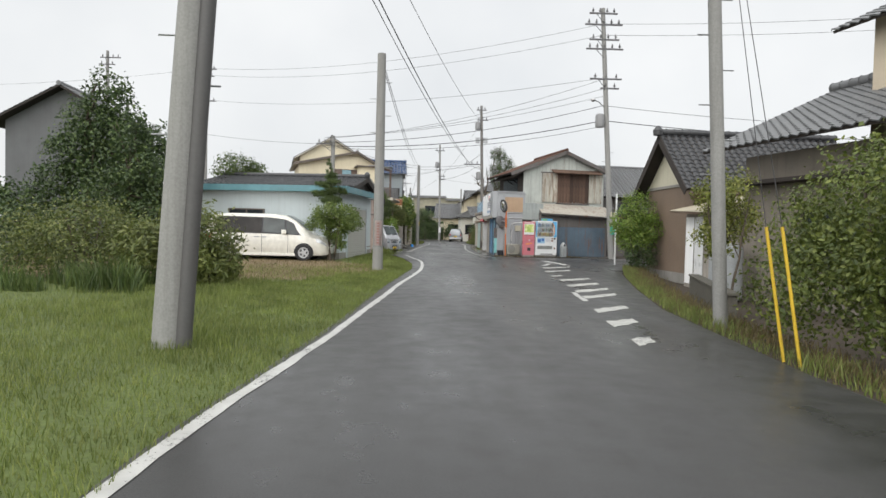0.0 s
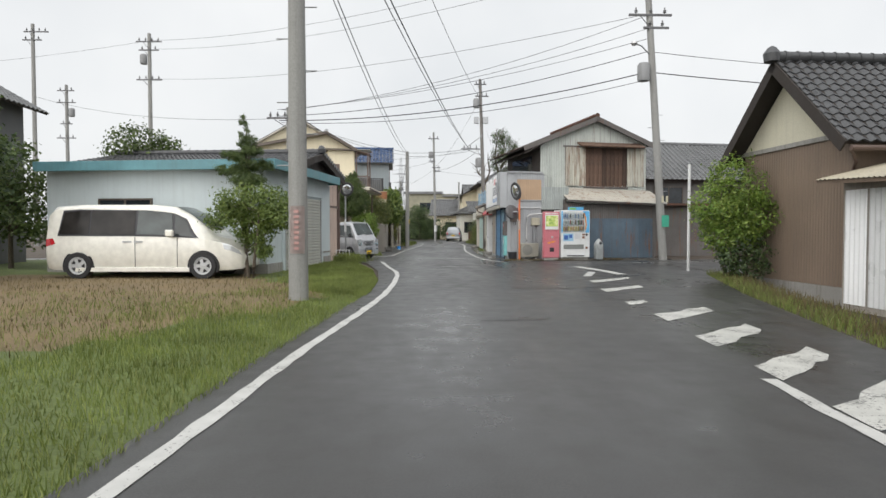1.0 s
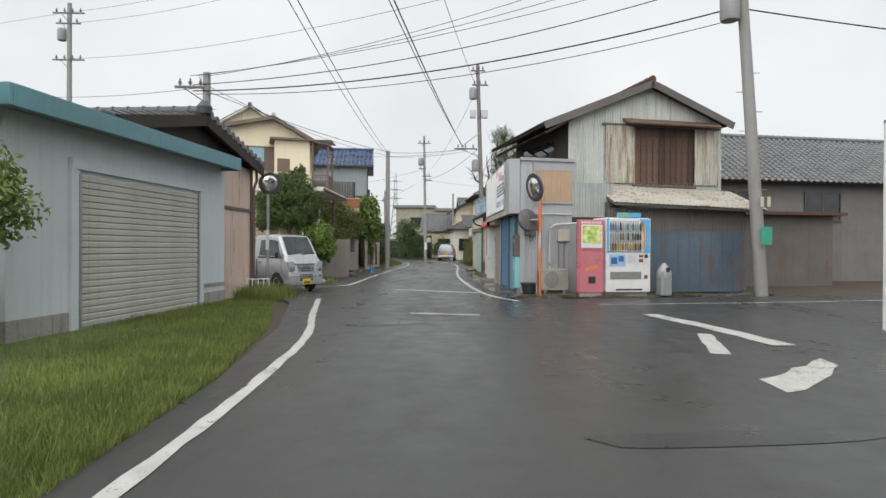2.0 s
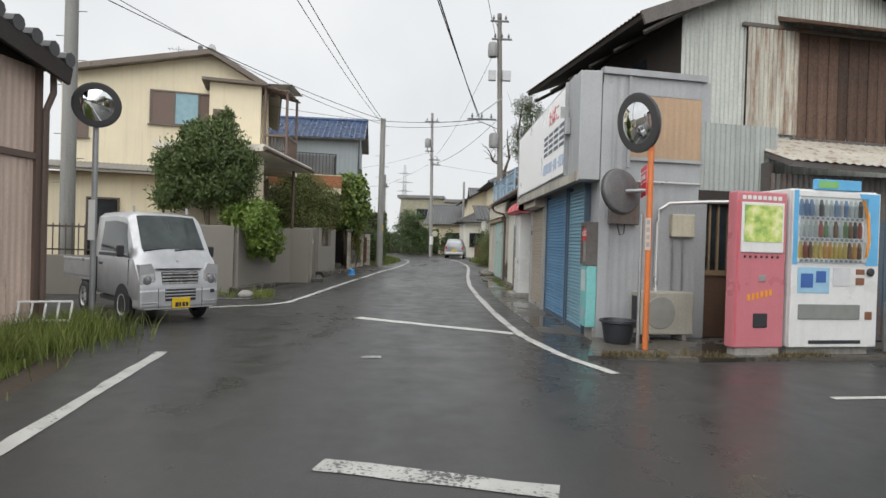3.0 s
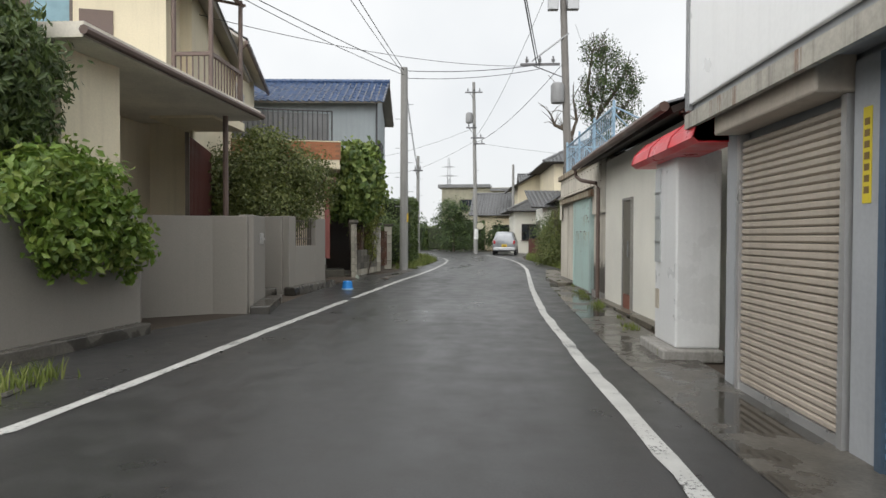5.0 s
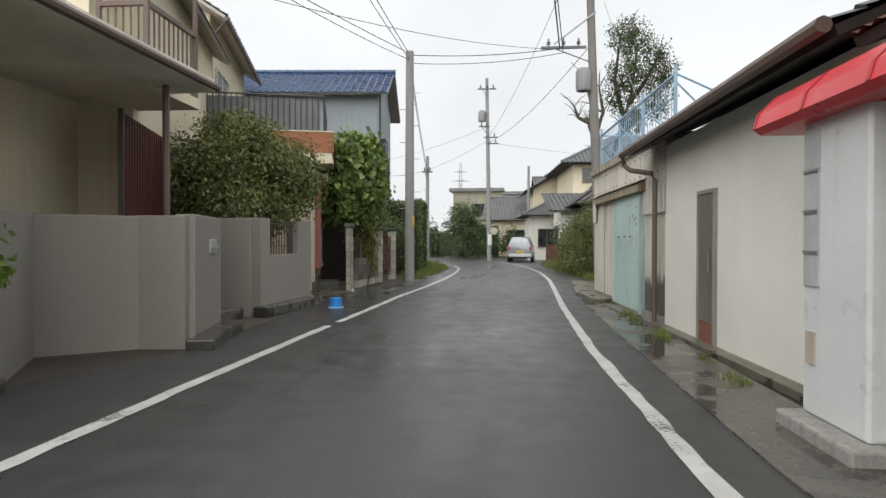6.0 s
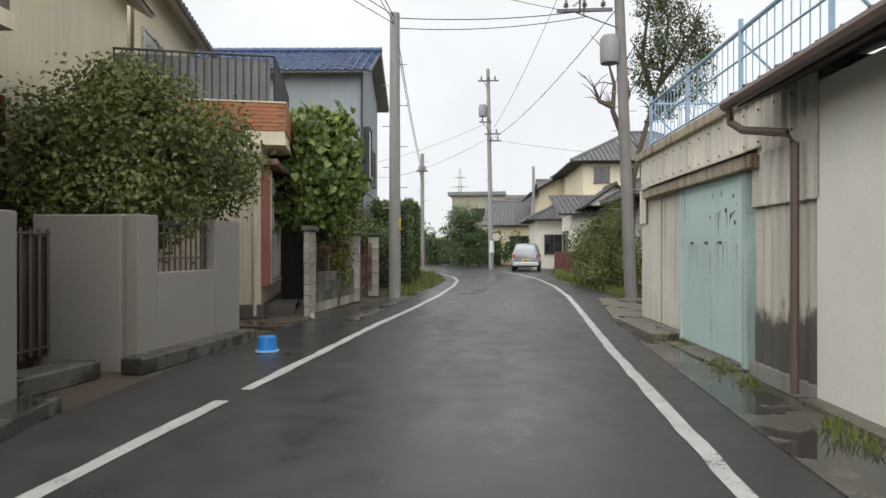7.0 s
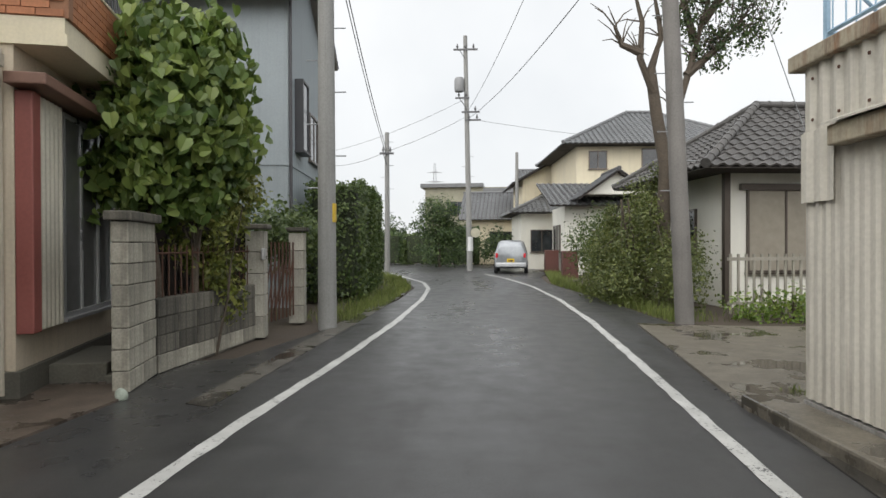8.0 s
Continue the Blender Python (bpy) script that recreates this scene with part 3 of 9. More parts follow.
def ground_z(x, y):
    """Level earth with a shallow bank that falls away from the road on the east side before the junction."""
    return -0.03 - 0.36 * smooth01((x - lerp_x(VERGE, y) - 0.3) / 1.5) * smooth01((23.2 - y) / 1.6) * smooth01((y + 30) / 8)


def axis_steps(lo, hi, step):
    inner = [lo + step * k for k in range(int((hi - lo) / step) + 1)]
    return [-900, -400, -200, -100, -60] + [v for v in inner] + [130, 220, 400, 900]


XS, YS = axis_steps(-40, 60, 1.0), axis_steps(-40, 110, 1.0)
gv = [(x, y, ground_z(x, y)) for x in XS for y in YS]
ny = len(YS)
gf = [(i * ny + j, (i + 1) * ny + j, (i + 1) * ny + j + 1, i * ny + j + 1) for i in range(len(XS) - 1) for j in range(ny - 1)]
gme = bpy.data.meshes.new("ground")
gme.from_pydata(gv, [], gf)
gme.materials.append(M_soil)
gme.shade_smooth()
tagged(new("ground", gme), "damp brown earth and stones round the houses", "ground", "", "structure")

ROAD_R = [(4.95, -15), (4.9, 3), (5.4, 8), (6.3, 12), (7.6, 17), (9.3, 22.2), (14, 23.3), (45, 29.3), (45, 36.5), (12, 29.9), (5.5, 28.65), (5.05, 29.9), (5.0, 36), (5.1, 42), (5.3, 44.5), (5.75, 48), (5.9, 52), (5.7, 57), (5.3, 62), (5.5, 66), (6.2, 69), (6.2, 78), (3, 81), (-3, 85), (-40, 101)]
ROAD_L = [(-40, 91), (-3.5, 74.5), (-1.5, 71), (0.1, 65.3), (1.0, 60), (0.95, 56), (0.6, 52), (-0.1, 48.5), (-1.6, 47.9), (-1.6, 46.0), (-0.5, 45.5), (-0.5, 42.2), (-0.35, 39.2), (-1.0, 37.5), (-1.1, 36), (-1.3, 35.2), (-3.2, 34.4), (-12, 32.2), (-40, 25.5), (-40, 20.5), (-14, 27.4), (-1.7, 30.4), (-1.0, 29.2), (-0.3, 27.5), (0.4, 23.5), (0.68, 20), (0.7, 17.5), (0.5, 15), (0.2, 11), (0.0, 6), (-0.4, 1), (-0.5, -15)]
outline = [Vector((x, y, 0.0)) for x, y in ROAD_R + ROAD_L]
tris = tessellate_polygon([outline])
road_me = bpy.data.meshes.new("road")
up_tris = [t if (outline[t[1]] - outline[t[0]]).cross(outline[t[2]] - outline[t[0]]).z > 0 else (t[0], t[2], t[1]) for t in tris]
road_me.from_pydata([tuple(v) for v in outline], [], up_tris)
road_me.materials.append(M_road)
tagged(new("road", road_me), "wet dark grey asphalt road with patched junction", "road", "", "structure")

# darker repairs and a manhole
for k, (x, y, w, d, a) in enumerate(((1.9, 24.0, 1.3, 0.5, 8), (4.4, 18.3, 1.9, 0.35, 2), (2.9, 14.0, 0.9, 0.35, 5))):
    bm = B()
    ring = [bm.verts.new((w / 2 * math.cos(t) * (1 + 0.14 * math.sin(3 * t + k)), d / 2 * math.sin(t) * (1 + 0.2 * math.sin(2 * t + k)), 0.004)) for t in (2 * math.pi * i / 26 for i in range(26))]
    bm.faces.new(ring)
    single("asphalt_repair", bm, M_patch, "smooth dark asphalt repair patch in the road", "road patch", "asphalt repairs", "structure", m=F(x, y, 0, a))

LINE_L1 = [(-0.42, -12), (-0.32, 0.5), (-0.23, 1.8), (-0.08, 3.2), (0.08, 4.8), (0.24, 7.2), (0.4, 9.2), (0.6, 12.2), (0.84, 14.6), (1.02, 17), (1.07, 19.5), (1.03, 21.9), (0.9, 23.3), (0.58, 25.3), (0.14, 28.5)]
LINE_L2 = [(-1.34, 31.9), (-0.7, 32.6), (-0.1, 33.05), (0.2, 33.6), (0.3, 35.2), (0.42, 38), (0.61, 41.3), (0.91, 46), (1.15, 48.6), (1.37, 52), (1.5, 56), (1.45, 59.5), (1.1, 62.5), (0.4, 65), (-1.1, 70.2), (-4, 74.2)]
LINE_R = [(4.62, 28.0), (4.3, 28.9), (4.06, 30.3), (3.96, 32.4), (3.92, 36), (3.94, 39.5), (4.15, 44), (4.45, 48.5), (4.66, 52), (4.74, 56), (4.6, 60.5), (4.1, 65), (3.4, 68.5)]
for pts, name, sd in ((LINE_L1, "white line along a grass verge", 1), (LINE_L2[:6] + [(0.592, 41.02)], "white line curving along a house frontage", 2), ([(0.628, 41.4)] + LINE_L2[7:], "white line running on along garden walls", 4), (LINE_R, "white line along the shop frontage", 3)):
    single("edge_line", strip(B(), pts, 0.115, 0.005, wob=0.2, seed=sd), M_line, "worn " + name, "road marking", "painted edge lines", "structure")
for pts, w in (([(1.72, 31.66), (3.98, 30.42)], 0.2), ([(2.28, 25.5), (3.5, 25.2)], 0.17), ([(2.16, 28.5), (2.36, 28.53)], 0.12), ([(6.58, 25.4), (6.85, 23.5), (6.95, 21.9)], 0.3), ([(6.2, 27.25), (9.7, 27.75), (14, 28.6)], 0.08), ([(5.85, 21.3), (6.4, 22.9)], 0.2)):
    single("stop_line", strip(B(), pts, w, 0.005, wob=0.15, seed=int(w * 100)), M_faint if w in (0.17, 0.12) else M_line, "faded white painted line across the wet junction", "road marking", "junction lines", "structure")
rnd = random.Random(4)
# inner corner, length across and thickness of each bar
HATCH = [(3.72, 4.4, 0.3, 0.5), (3.86, 5.8, 0.52, 0.55), (4.06, 7.3, 0.75, 0.52), (4.42, 9.45, 0.9, 0.52), (4.55, 10.65, 1.0, 0.55), (4.69, 12.05, 1.02, 0.6), (4.89, 13.75, 1.05, 0.6), (4.96, 15.4, 0.4, 0.45), (5.18, 17.4, 1.05, 0.55), (5.5, 19.45, 1.25, 0.55)]
for x, y, w, a in HATCH:
    bm = B()
    n, near, far = 6, [], []
    for k in range(n + 1):
        f = k / n
        px, py = x + w * f, y + 0.92 * w * f ** 1.1
        near.append(bm.verts.new((px, py + rnd.uniform(-0.04, 0.05), 0.005)))
        far.append(bm.verts.new((px + 0.05, py + a * (1 - 0.2 * f) + rnd.uniform(-0.06, 0.05), 0.005)))
    for k in range(n):
        bm.faces.new((near[k], near[k + 1], far[k + 1], far[k]))
    single("hatch_mark", bm, M_hatch, "worn white hatch bar on the wet asphalt", "road marking", "hatch bars", "structure")
single("edge_line", strip(B(), [(4.3, 9.0), (4.38, 9.9), (4.47, 10.7)], 0.12, 0.0055, wob=0.2, seed=9), M_line, "short worn white line joining hatch bars", "road marking", "painted edge lines", "structure")


def apron(name, pts, z, mat, label, h=0.06, category="pavement"):
    bm = B()
    prism(bm, pts, -0.02, z, "z")
    return single(name, bm, mat, label, category, kind="structure")


apron("apron", [(4.55, 28.75), (5.6, 28.75), (11.5, 29.9), (11.5, 30.6), (5.0, 30.2)], 0.035, M_pave, "broken grey concrete apron by the vending machines")
apron("pavement_east", [(4.35, 30.6), (4.95, 30.4), (5.0, 36), (5.12, 41.9), (5.35, 44.5), (5.85, 48.2), (4.95, 48.2), (4.62, 44.5), (4.45, 40.5), (4.3, 36)], 0.012, M_pave, "wet stained concrete gutter strip before the shops")
apron("drive", [(4.72, 46.35), (9.6, 46.5), (9.6, 51.0), (6.6, 51.2), (5.3, 51.5)], 0.03, M_drive, "damp tan concrete driveway beside a shed")
apron("entry_slab", [(-4.6, 45.4), (-0.45, 45.4), (-0.35, 46.6), (-1.6, 49.8), (-4.6, 49.8)], 0.02, M_fore, "brown wet concrete forecourt before a house")
apron("gutter_west", [(0.25, 46.5), (0.5, 46.4), (0.75, 52), (0.95, 58), (0.7, 58), (0.45, 52)], 0.008, M_pave, "concrete gutter strip along the block wall")

# ---- grass lot ----
LOT_EDGE = [(-15, -0.5), (1, -0.38), (6, 0.02), (11, 0.22), (15, 0.52), (17.5, 0.68), (20, 0.62), (23.5, 0.2), (27.5, -0.7), (29.6, -1.3)]
DIRT = [(-16, 21), (-8, 21.5), (-2.6, 21.4), (-0.9, 18.4), (0.1, 16.6), (-0.5, 14.4), (-1.4, 13.2), (-1.7, 11.4), (-4, 10.9), (-9, 11.8), (-16, 13)]


def inside(x, y, poly):
    hit = False
    for (x0, y0), (x1, y1) in zip(poly, poly[1:] + poly[:1]):
        if (y0 > y) != (y1 > y) and x < x0 + (x1 - x0) * (y - y0) / (y1 - y0):
            hit = not hit
    return hit


def lot_z(x, y):
    e = lerp_x(LOT_EDGE, y) - x
    return -0.012 + 0.06 * min(1, max(0, e) / 0.8) + 0.03 * noise.noise(Vector((x * 0.5, y * 0.5, 0))) * min(1, max(0, e))


bm = B()
rows = []
for j in range(91):
    y = -15 + 44.6 * j / 90
    xe = lerp_x(LOT_EDGE, y)
    row = []
    for i in range(41):
        x = xe - 34 * (i / 40) ** 2.2
        row.append(bm.verts.new((x, y, lot_z(x, y))))
    rows.append(row)
for a, b in zip(rows, rows[1:]):
    for i in range(40):
        f = bm.faces.new((a[i], a[i + 1], b[i + 1], b[i]))
        c = f.calc_center_median()
        f.material_index = 1 if inside(c.x + noise.noise(c * 0.8) * 0.7, c.y + noise.noise(c * 0.7 + Vector((5, 0, 0))) * 0.7, DIRT) else 0
single("grass_lot", bm, (M_turf, M_dirt), "vacant lot of green turf with a bare straw-brown patch", "ground", kind="structure", smooth=True)


def on_lot(r):
    y = r.uniform(-1, 28.8)
    xe = lerp_x(LOT_EDGE, y)
    x = xe + 0.05 - abs(r.gauss(0, 1)) * (1.0 if y > 17 else 3.6)
    if y > 20.8 and x < -2.3 + 0.14 * (y - 21.75) + 0.1:
        return None
    if inside(x + noise.noise(Vector((x, y, 0)) * 0.8) * 0.8, y + noise.noise(Vector((x, y, 7)) * 0.7) * 0.8, DIRT) and r.random() < 0.74 + 0.5 * noise.noise(Vector((x * 0.5, y * 0.9, 11))):
        return None
    return x, y, lot_z(x, y) - 0.01, 0.55 + 0.8 * max(0.0, noise.noise(Vector((x * 0.6, y * 0.6, 3)) )+ 0.4) * min(1.0, 0.35 + (xe - x))


blades("grass", 190000, on_lot, 0.04, 0.15, 0.0036, M_grass, 3, "uneven green grass on the vacant lot", "grass")


def thicket_foot(r):
    x, y = r.uniform(-11.5, -3.6), r.uniform(8.2, 9.9)
    k = noise.noise(Vector((x * 0.9, y * 0.9, 4)))
    return (x, y, lot_z(x, y), 0.6 + 1.2 * k) if k > 0.02 else None


blades("lot_weeds", 8000, thicket_foot, 0.2, 0.75, 0.01, M_leaf_mid, 9, "tall pale green weeds in front of shrubs", "weeds")


def on_dirt(r):
    x, y = r.uniform(-9, 0.4), r.uniform(10.8, 20.6)
    return (x, y, lot_z(x, y), 1.0) if inside(x, y, DIRT) else None


blades("dry_grass", 5000, on_dirt, 0.03, 0.1, 0.006, M_straw, 5, "flattened straw and dry stalks on bare soil", "dry grass")


def by_garage(r):
    y = r.uniform(23.5, 29.6)
    x = lerp_x([(23.5, -1.9), (27.7, -1.5), (31, -1.3)], y) + abs(r.gauss(0, 0.35))
    return x, y, 0.0, 0.6 + 1.1 * (y > 27.6)


blades("tall_weeds", 14000, by_garage, 0.06, 0.22, 0.005, M_grass, 6, "tall green weeds along a garage wall", "weeds")


def right_verge(r):
    y = r.uniform(-2, 22)
    x = lerp_x([(-2, 4.9), (3, 4.95), (8, 5.45), (12, 6.35), (17, 7.65), (22, 9.2)], y) + abs(r.gauss(0, 0.35))
    return x, y, ground_z(x, y), 0.6 + noise.noise(Vector((x, y, 1))) * 0.5


blades("verge_weeds", 6000, right_verge, 0.08, 0.3, 0.006, M_grass, 7, "green weeds along the eastern kerb", "weeds")
blades("verge_straw", 9000, lambda r: (lambda g4: (g4[0] + r.uniform(0, 0.5), g4[1], g4[2], 1.0))(right_verge(r)), 0.05, 0.16, 0.006, M_straw, 8, "brown dead grass along the eastern verge", "dry grass")

# ---- houses ----


def walls(bm, m, w, d, h, t=0.14):
    """Four walls as one closed ring."""
    def ring(x0, x1, y0, y1, z):
        return [bm.verts.new(m @ Vector(p)) for p in ((x0, y0, z), (x1, y0, z), (x1, y1, z), (x0, y1, z))]
    a, b = ring(0, w, 0, d, -0.05), ring(0, w, 0, d, h)
    c, e = ring(t, w - t, t, d - t, -0.05), ring(t, w - t, t, d - t, h)
    for i in range(4):
        k = (i + 1) % 4
        bm.faces.new((a[i], a[k], b[k], b[i]))
        bm.faces.new((c[k], c[i], e[i], e[k]))
        bm.faces.new((b[i], b[k], e[k], e[i]))
        bm.faces.new((c[i], c[k], a[k], a[i]))
    return bm


def roof_slope(parent, p0, p1, q0, mat, m=I4, tiled=True, pw=0.27, pl=0.235, under=None, thick=0.08, name="roof"):
    """One roof slope from the eave p0 to p1, rising to q0 above p0."""
    p0, p1, q0 = m @ Vector(p0), m @ Vector(p1), m @ Vector(q0)
    ex, up = (p1 - p0).normalized(), (q0 - p0).normalized()
    nn = ex.cross(up).normalized()
    if nn.z < 0:
        p0, p1, q0 = p1, p0, q0 + (p1 - p0)
        ex = -ex
        nn = ex.cross(up).normalized()
    mm = Matrix((ex, up, nn)).transposed().to_4x4()
    mm.translation = p0
    w, ln = (p1 - p0).length, (q0 - p0).length
    bm = B()
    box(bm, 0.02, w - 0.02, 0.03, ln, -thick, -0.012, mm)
    # Underside is near-black timber unless another material is given.
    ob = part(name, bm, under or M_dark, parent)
    bm = B()
    if tiled:
        tiles(bm, mm, w, ln, pw, pl)
        part("roof_tiles", bm, mat, ob)
    else:
        ribbed(bm, mm @ Matrix.Rotation(radians(-90), 4, "X"), 0, w, 0, ln, 0.12, 0.012)
        part("roof_sheet", bm, mat, ob)
    return ob


def ridge(parent, a, b, mat, m=I4, r=0.09):
    bm = B()
    tube(bm, [m @ Vector(a), m @ Vector(b)], r, 10)
    a, b = Vector(a), Vector(b)
    k = max(1, int((b - a).length / 0.3))
    for i in range(k + 1):
        p = m @ a.lerp(b, i / k)
        tube(bm, [p - (m.to_3x3() @ (b - a)).normalized() * 0.02, p + (m.to_3x3() @ (b - a)).normalized() * 0.02], r * 1.14, 10)
    return part("ridge_tiles", bm, mat, parent, smooth=True)


def gable_roof(parent, m, w, d, h, rise, ov=0.45, vg=0.35, along="x", mat=None, tiled=True, under=None, pw=0.27, split=0.5):
    """A pitched roof over a w by d plan; the ridge runs along local x or y."""
    mat = mat or M_tile
    if along == "x":
        yr = d * split
        for y0, s in ((0, -1), (d, 1)):
            run = abs(yr - y0)
            drop = rise / run * ov
            roof_slope(parent, (-vg, y0 + s * ov, h - drop + 0.1), (w + vg, y0 + s * ov, h - drop + 0.1), (-vg, yr, h + rise + 0.1), mat, m, tiled, pw, under=under)
        ridge(parent, (-vg, yr, h + rise + 0.14), (w + vg, yr, h + rise + 0.14), mat, m)
        gb = [prism(B(), [(0.02, h - 0.01), (yr, h + rise), (d - 0.02, h - 0.01)], a, a + 0.12, "x", m) for a in (0.01, w - 0.13)]
    else:
        xr = w * split
        for x0, s in ((0, -1), (w, 1)):
            run = abs(xr - x0)
            ovs = ov if not isinstance(ov, tuple) else ov[0 if s < 0 else 1]
            drop = rise / run * ovs
            roof_slope(parent, (x0 + s * ovs, -vg, h - drop + 0.1), (x0 + s * ovs, d + vg, h - drop + 0.1), (xr, -vg, h + rise + 0.1), mat, m, tiled, pw, under=under)
        ridge(parent, (xr, -vg, h + rise + 0.14), (xr, d + vg, h + rise + 0.14), mat, m)
        gb = [prism(B(), [(0.02, h - 0.01), (xr, h + rise), (w - 0.02, h - 0.01)], a, a + 0.12, "y", m) for a in (0.01, d - 0.13)]
    return gb


def gables(pair, mat, parent):
    for one in pair:
        part("gable_wall", one, mat, parent)


def verge_boards(parent, m, pts, t=0.04, h=0.2, mat=None):
    for p, q in zip(pts, pts[1:]):
        bm = B()
        p, q = Vector(p), Vector(q)
        a = q - p
        ex = a.normalized()
        n2 = Vector((0, 0, 1)).cross(ex).normalized()
        mm = Matrix((ex, n2, ex.cross(n2))).transposed().to_4x4()
        mm.translation = p
        box(bm, 0, a.length, -t / 2, t / 2, -h, 0.0, m @ mm)
        part("bargeboard", bm, mat or M_dark, parent)


def gutter(parent, m, a, b, down=None, mat=None):
    bm = B()
    tube(bm, [m @ Vector(a), m @ Vector(b)], 0.055, 8)
    if down:
        tube(bm, [m @ Vector(p) for p in down], 0.035, 8)
    return part("gutter", bm, mat or M_gutter, parent, smooth=True)


# garage with a teal fascia
gar = thing("garage", F(-2.3, 21.75, 0, -8), "pale blue-grey flat-roofed garage with a teal roof edge", "garage")
part("wall", walls(B(), F(-6.1, 0), 6.1, 5.42, 2.76), M_garage, gar)
bm = B()
box(bm, -6.12, 0.02, -0.02, 5.44, -0.05, 0.3)
part("plinth", bm, M_conc, gar)
bm = B()
box(bm, -6.12, 0.35, -0.35, 5.3, 2.76, 2.84)
part("roof", bm, M_steel, gar)
bm = B()
box(bm, -6.17, 0.4, -0.4, -0.34, 2.7, 2.95, bev=0.01)
box(bm, 0.345, 0.405, -0.34, 5.32, 2.7, 2.95, bev=0.01)
box(bm, -6.12, 0.345, 5.26, 5.32, 2.7, 2.95)
part("fascia", bm, M_teal, gar, "teal painted roof edge")
mg = F(0.0, 0, 0, 90)
bm = B()
box(bm, 1.0, 1.14, -0.05, 0.0, 0, 2.3, mg)
box(bm, 4.36, 4.5, -0.05, 0.0, 0, 2.3, mg)
box(bm, 1.0, 4.5, -0.06, 0.0, 2.2, 2.34, mg)
part("door_surround", bm, M_garage, gar)
shutter(gar, mg @ F(1.2, 0.0), 3.1, 2.14, M_shut, 0.09)
window(gar, F(-4.6, 0.0, 1.55), 1.5, 0.45, M_alu, M_glass)
bm = B()
box(bm, 4.55, 5.4, -0.03, 0.02, 0.42, 0.47, mg)
part("ledge", bm, M_conc, gar)

# pink house behind the garage
pink = thing("house", F(-1.72, 27.95, 0, -6), "small old house of faded pink sheet with a dark tile roof", "house")
mp = F(0, 0, 0, 90)
bm = walls(B(), F(-6.5, -0.5), 6.5, 1.7, 2.95)
part("wall", bm, M_pink, pink)
bm = B()
ribbed(bm, mp @ F(0, -0.004), -0.5, 1.2, 0.3, 1.98, 0.09, 0.008, True)
ribbed(bm, mp @ F(0, -0.004), -0.5, 1.2, 2.06, 3.0, 0.09, 0.008, True)
part("cladding", bm, M_pink, pink, "faded pink ribbed steel sheets")
part("trim", box(B(), -0.5, 1.22, -0.04, 0.0, 1.985, 2.055, mp), M_gutter, pink)
part("trim", box(B(), 1.16, 1.24, -0.045, 0.04, 0, 3.0, mp), M_gutter, pink)
roof_slope(pink, (-6.8, 1.4, 3.08), (0.22, 1.4, 3.08), (-6.8, -1.57, 3.7), M_tile_dark)
roof_slope(pink, (-6.8, -4.4, 3.1), (0.22, -4.4, 3.1), (-6.8, -1.57, 3.7), M_tile_dark)
ridge(pink, (-6.8, -1.57, 3.76), (0.22, -1.57, 3.76), M_tile_dark, r=0.1)
bm = B()
prism(bm, [(-3.9, 2.9), (1.2, 2.9), (1.2, 3.0), (-1.57, 3.58), (-3.9, 3.12)], -0.14, -0.002, "x")
part("gable", bm, M_dark, pink)
verge_boards(pink, I4, [(0.24, 1.42, 3.06), (0.24, -1.57, 3.69), (0.24, -4.3, 3.1)], h=0.2)
for k in range(12):
    f = k / 11
    p = Vector((0.2, 1.36, 3.12)).lerp(Vector((0.2, -1.4, 3.7)), f)
    part("verge_tile", tube(B(), [p + Vector((-0.16, 0, 0.03)), p + Vector((0.07, 0, 0.02))], 0.085, 8), M_tile_dark, pink, smooth=True)
bm = B()
lathe(bm, [(0.02, 0), (0.13, 0.03), (0.15, 0.16), (0.07, 0.27), (0.02, 0.29)], (0.2, -1.57, 3.68), 10)
part("ridge_end_tile", bm, M_tile_dark, pink, smooth=True)
bm = B()
tube(bm, [(0.1, 1.32, 2.98), (0.12, 1.3, 2.75), (0.06, 1.27, 2.55), (0.06, 1.27, 0.1)], 0.035, 8)
part("downpipe", bm, M_gutter, pink, smooth=True)

# corner shop: two-storey barn, single-storey shop front and lean-to
shop = thing("shop_building", F(4.93, 30.06, 0), "old corner shop of weathered corrugated steel with roller shutters", "shop")
S = F(-4.93, -30.06)
BARN = S @ F(6.55, 31.5, 0, 10.5)
bm = walls(B(), BARN, 4.85, 4.4, 4.86)
gb = gable_roof(shop, BARN, 4.85, 4.4, 4.86, 1.0, (0.85, 0.22), 0.3, "y", M_rust, False, M_dark, split=0.5)
# Near-black wall: the shade under the eave is put into its colour.
part("wall", bm, M_dark, shop)
gables(gb, M_barn, shop)


def gable_top(x):
    return 4.86 + 0.98 * (1 - abs(x - 2.425) / 2.425)


bm = B()
ribbed(bm, BARN @ F(0, -0.006), 0, 1.1, 0.4, gable_top, 0.076, 0.01)
ribbed(bm, BARN @ F(0, -0.006), 4.72, 4.85, 0.4, gable_top, 0.076, 0.01)
ribbed(bm, BARN @ F(0, -0.006), 1.1, 4.72, 4.75, gable_top, 0.076, 0.01)
ribbed(bm, BARN @ F(0, -0.006), 1.1, 4.72, 0.4, 3.1, 0.076, 0.01)
part("cladding", bm, M_barn, shop, "pale grey-green corrugated steel with rust runs")
for x0, x1 in ((1.1, 2.02), (3.94, 4.72)):
    bm = B()
    ribbed(bm, BARN @ F(0, -0.06), x0, x1, 3.05, 4.72, 0.076, 0.012)
    part("side_panel", bm, M_barn_rust, shop, "rust-streaked corrugated panel beside the loft opening")
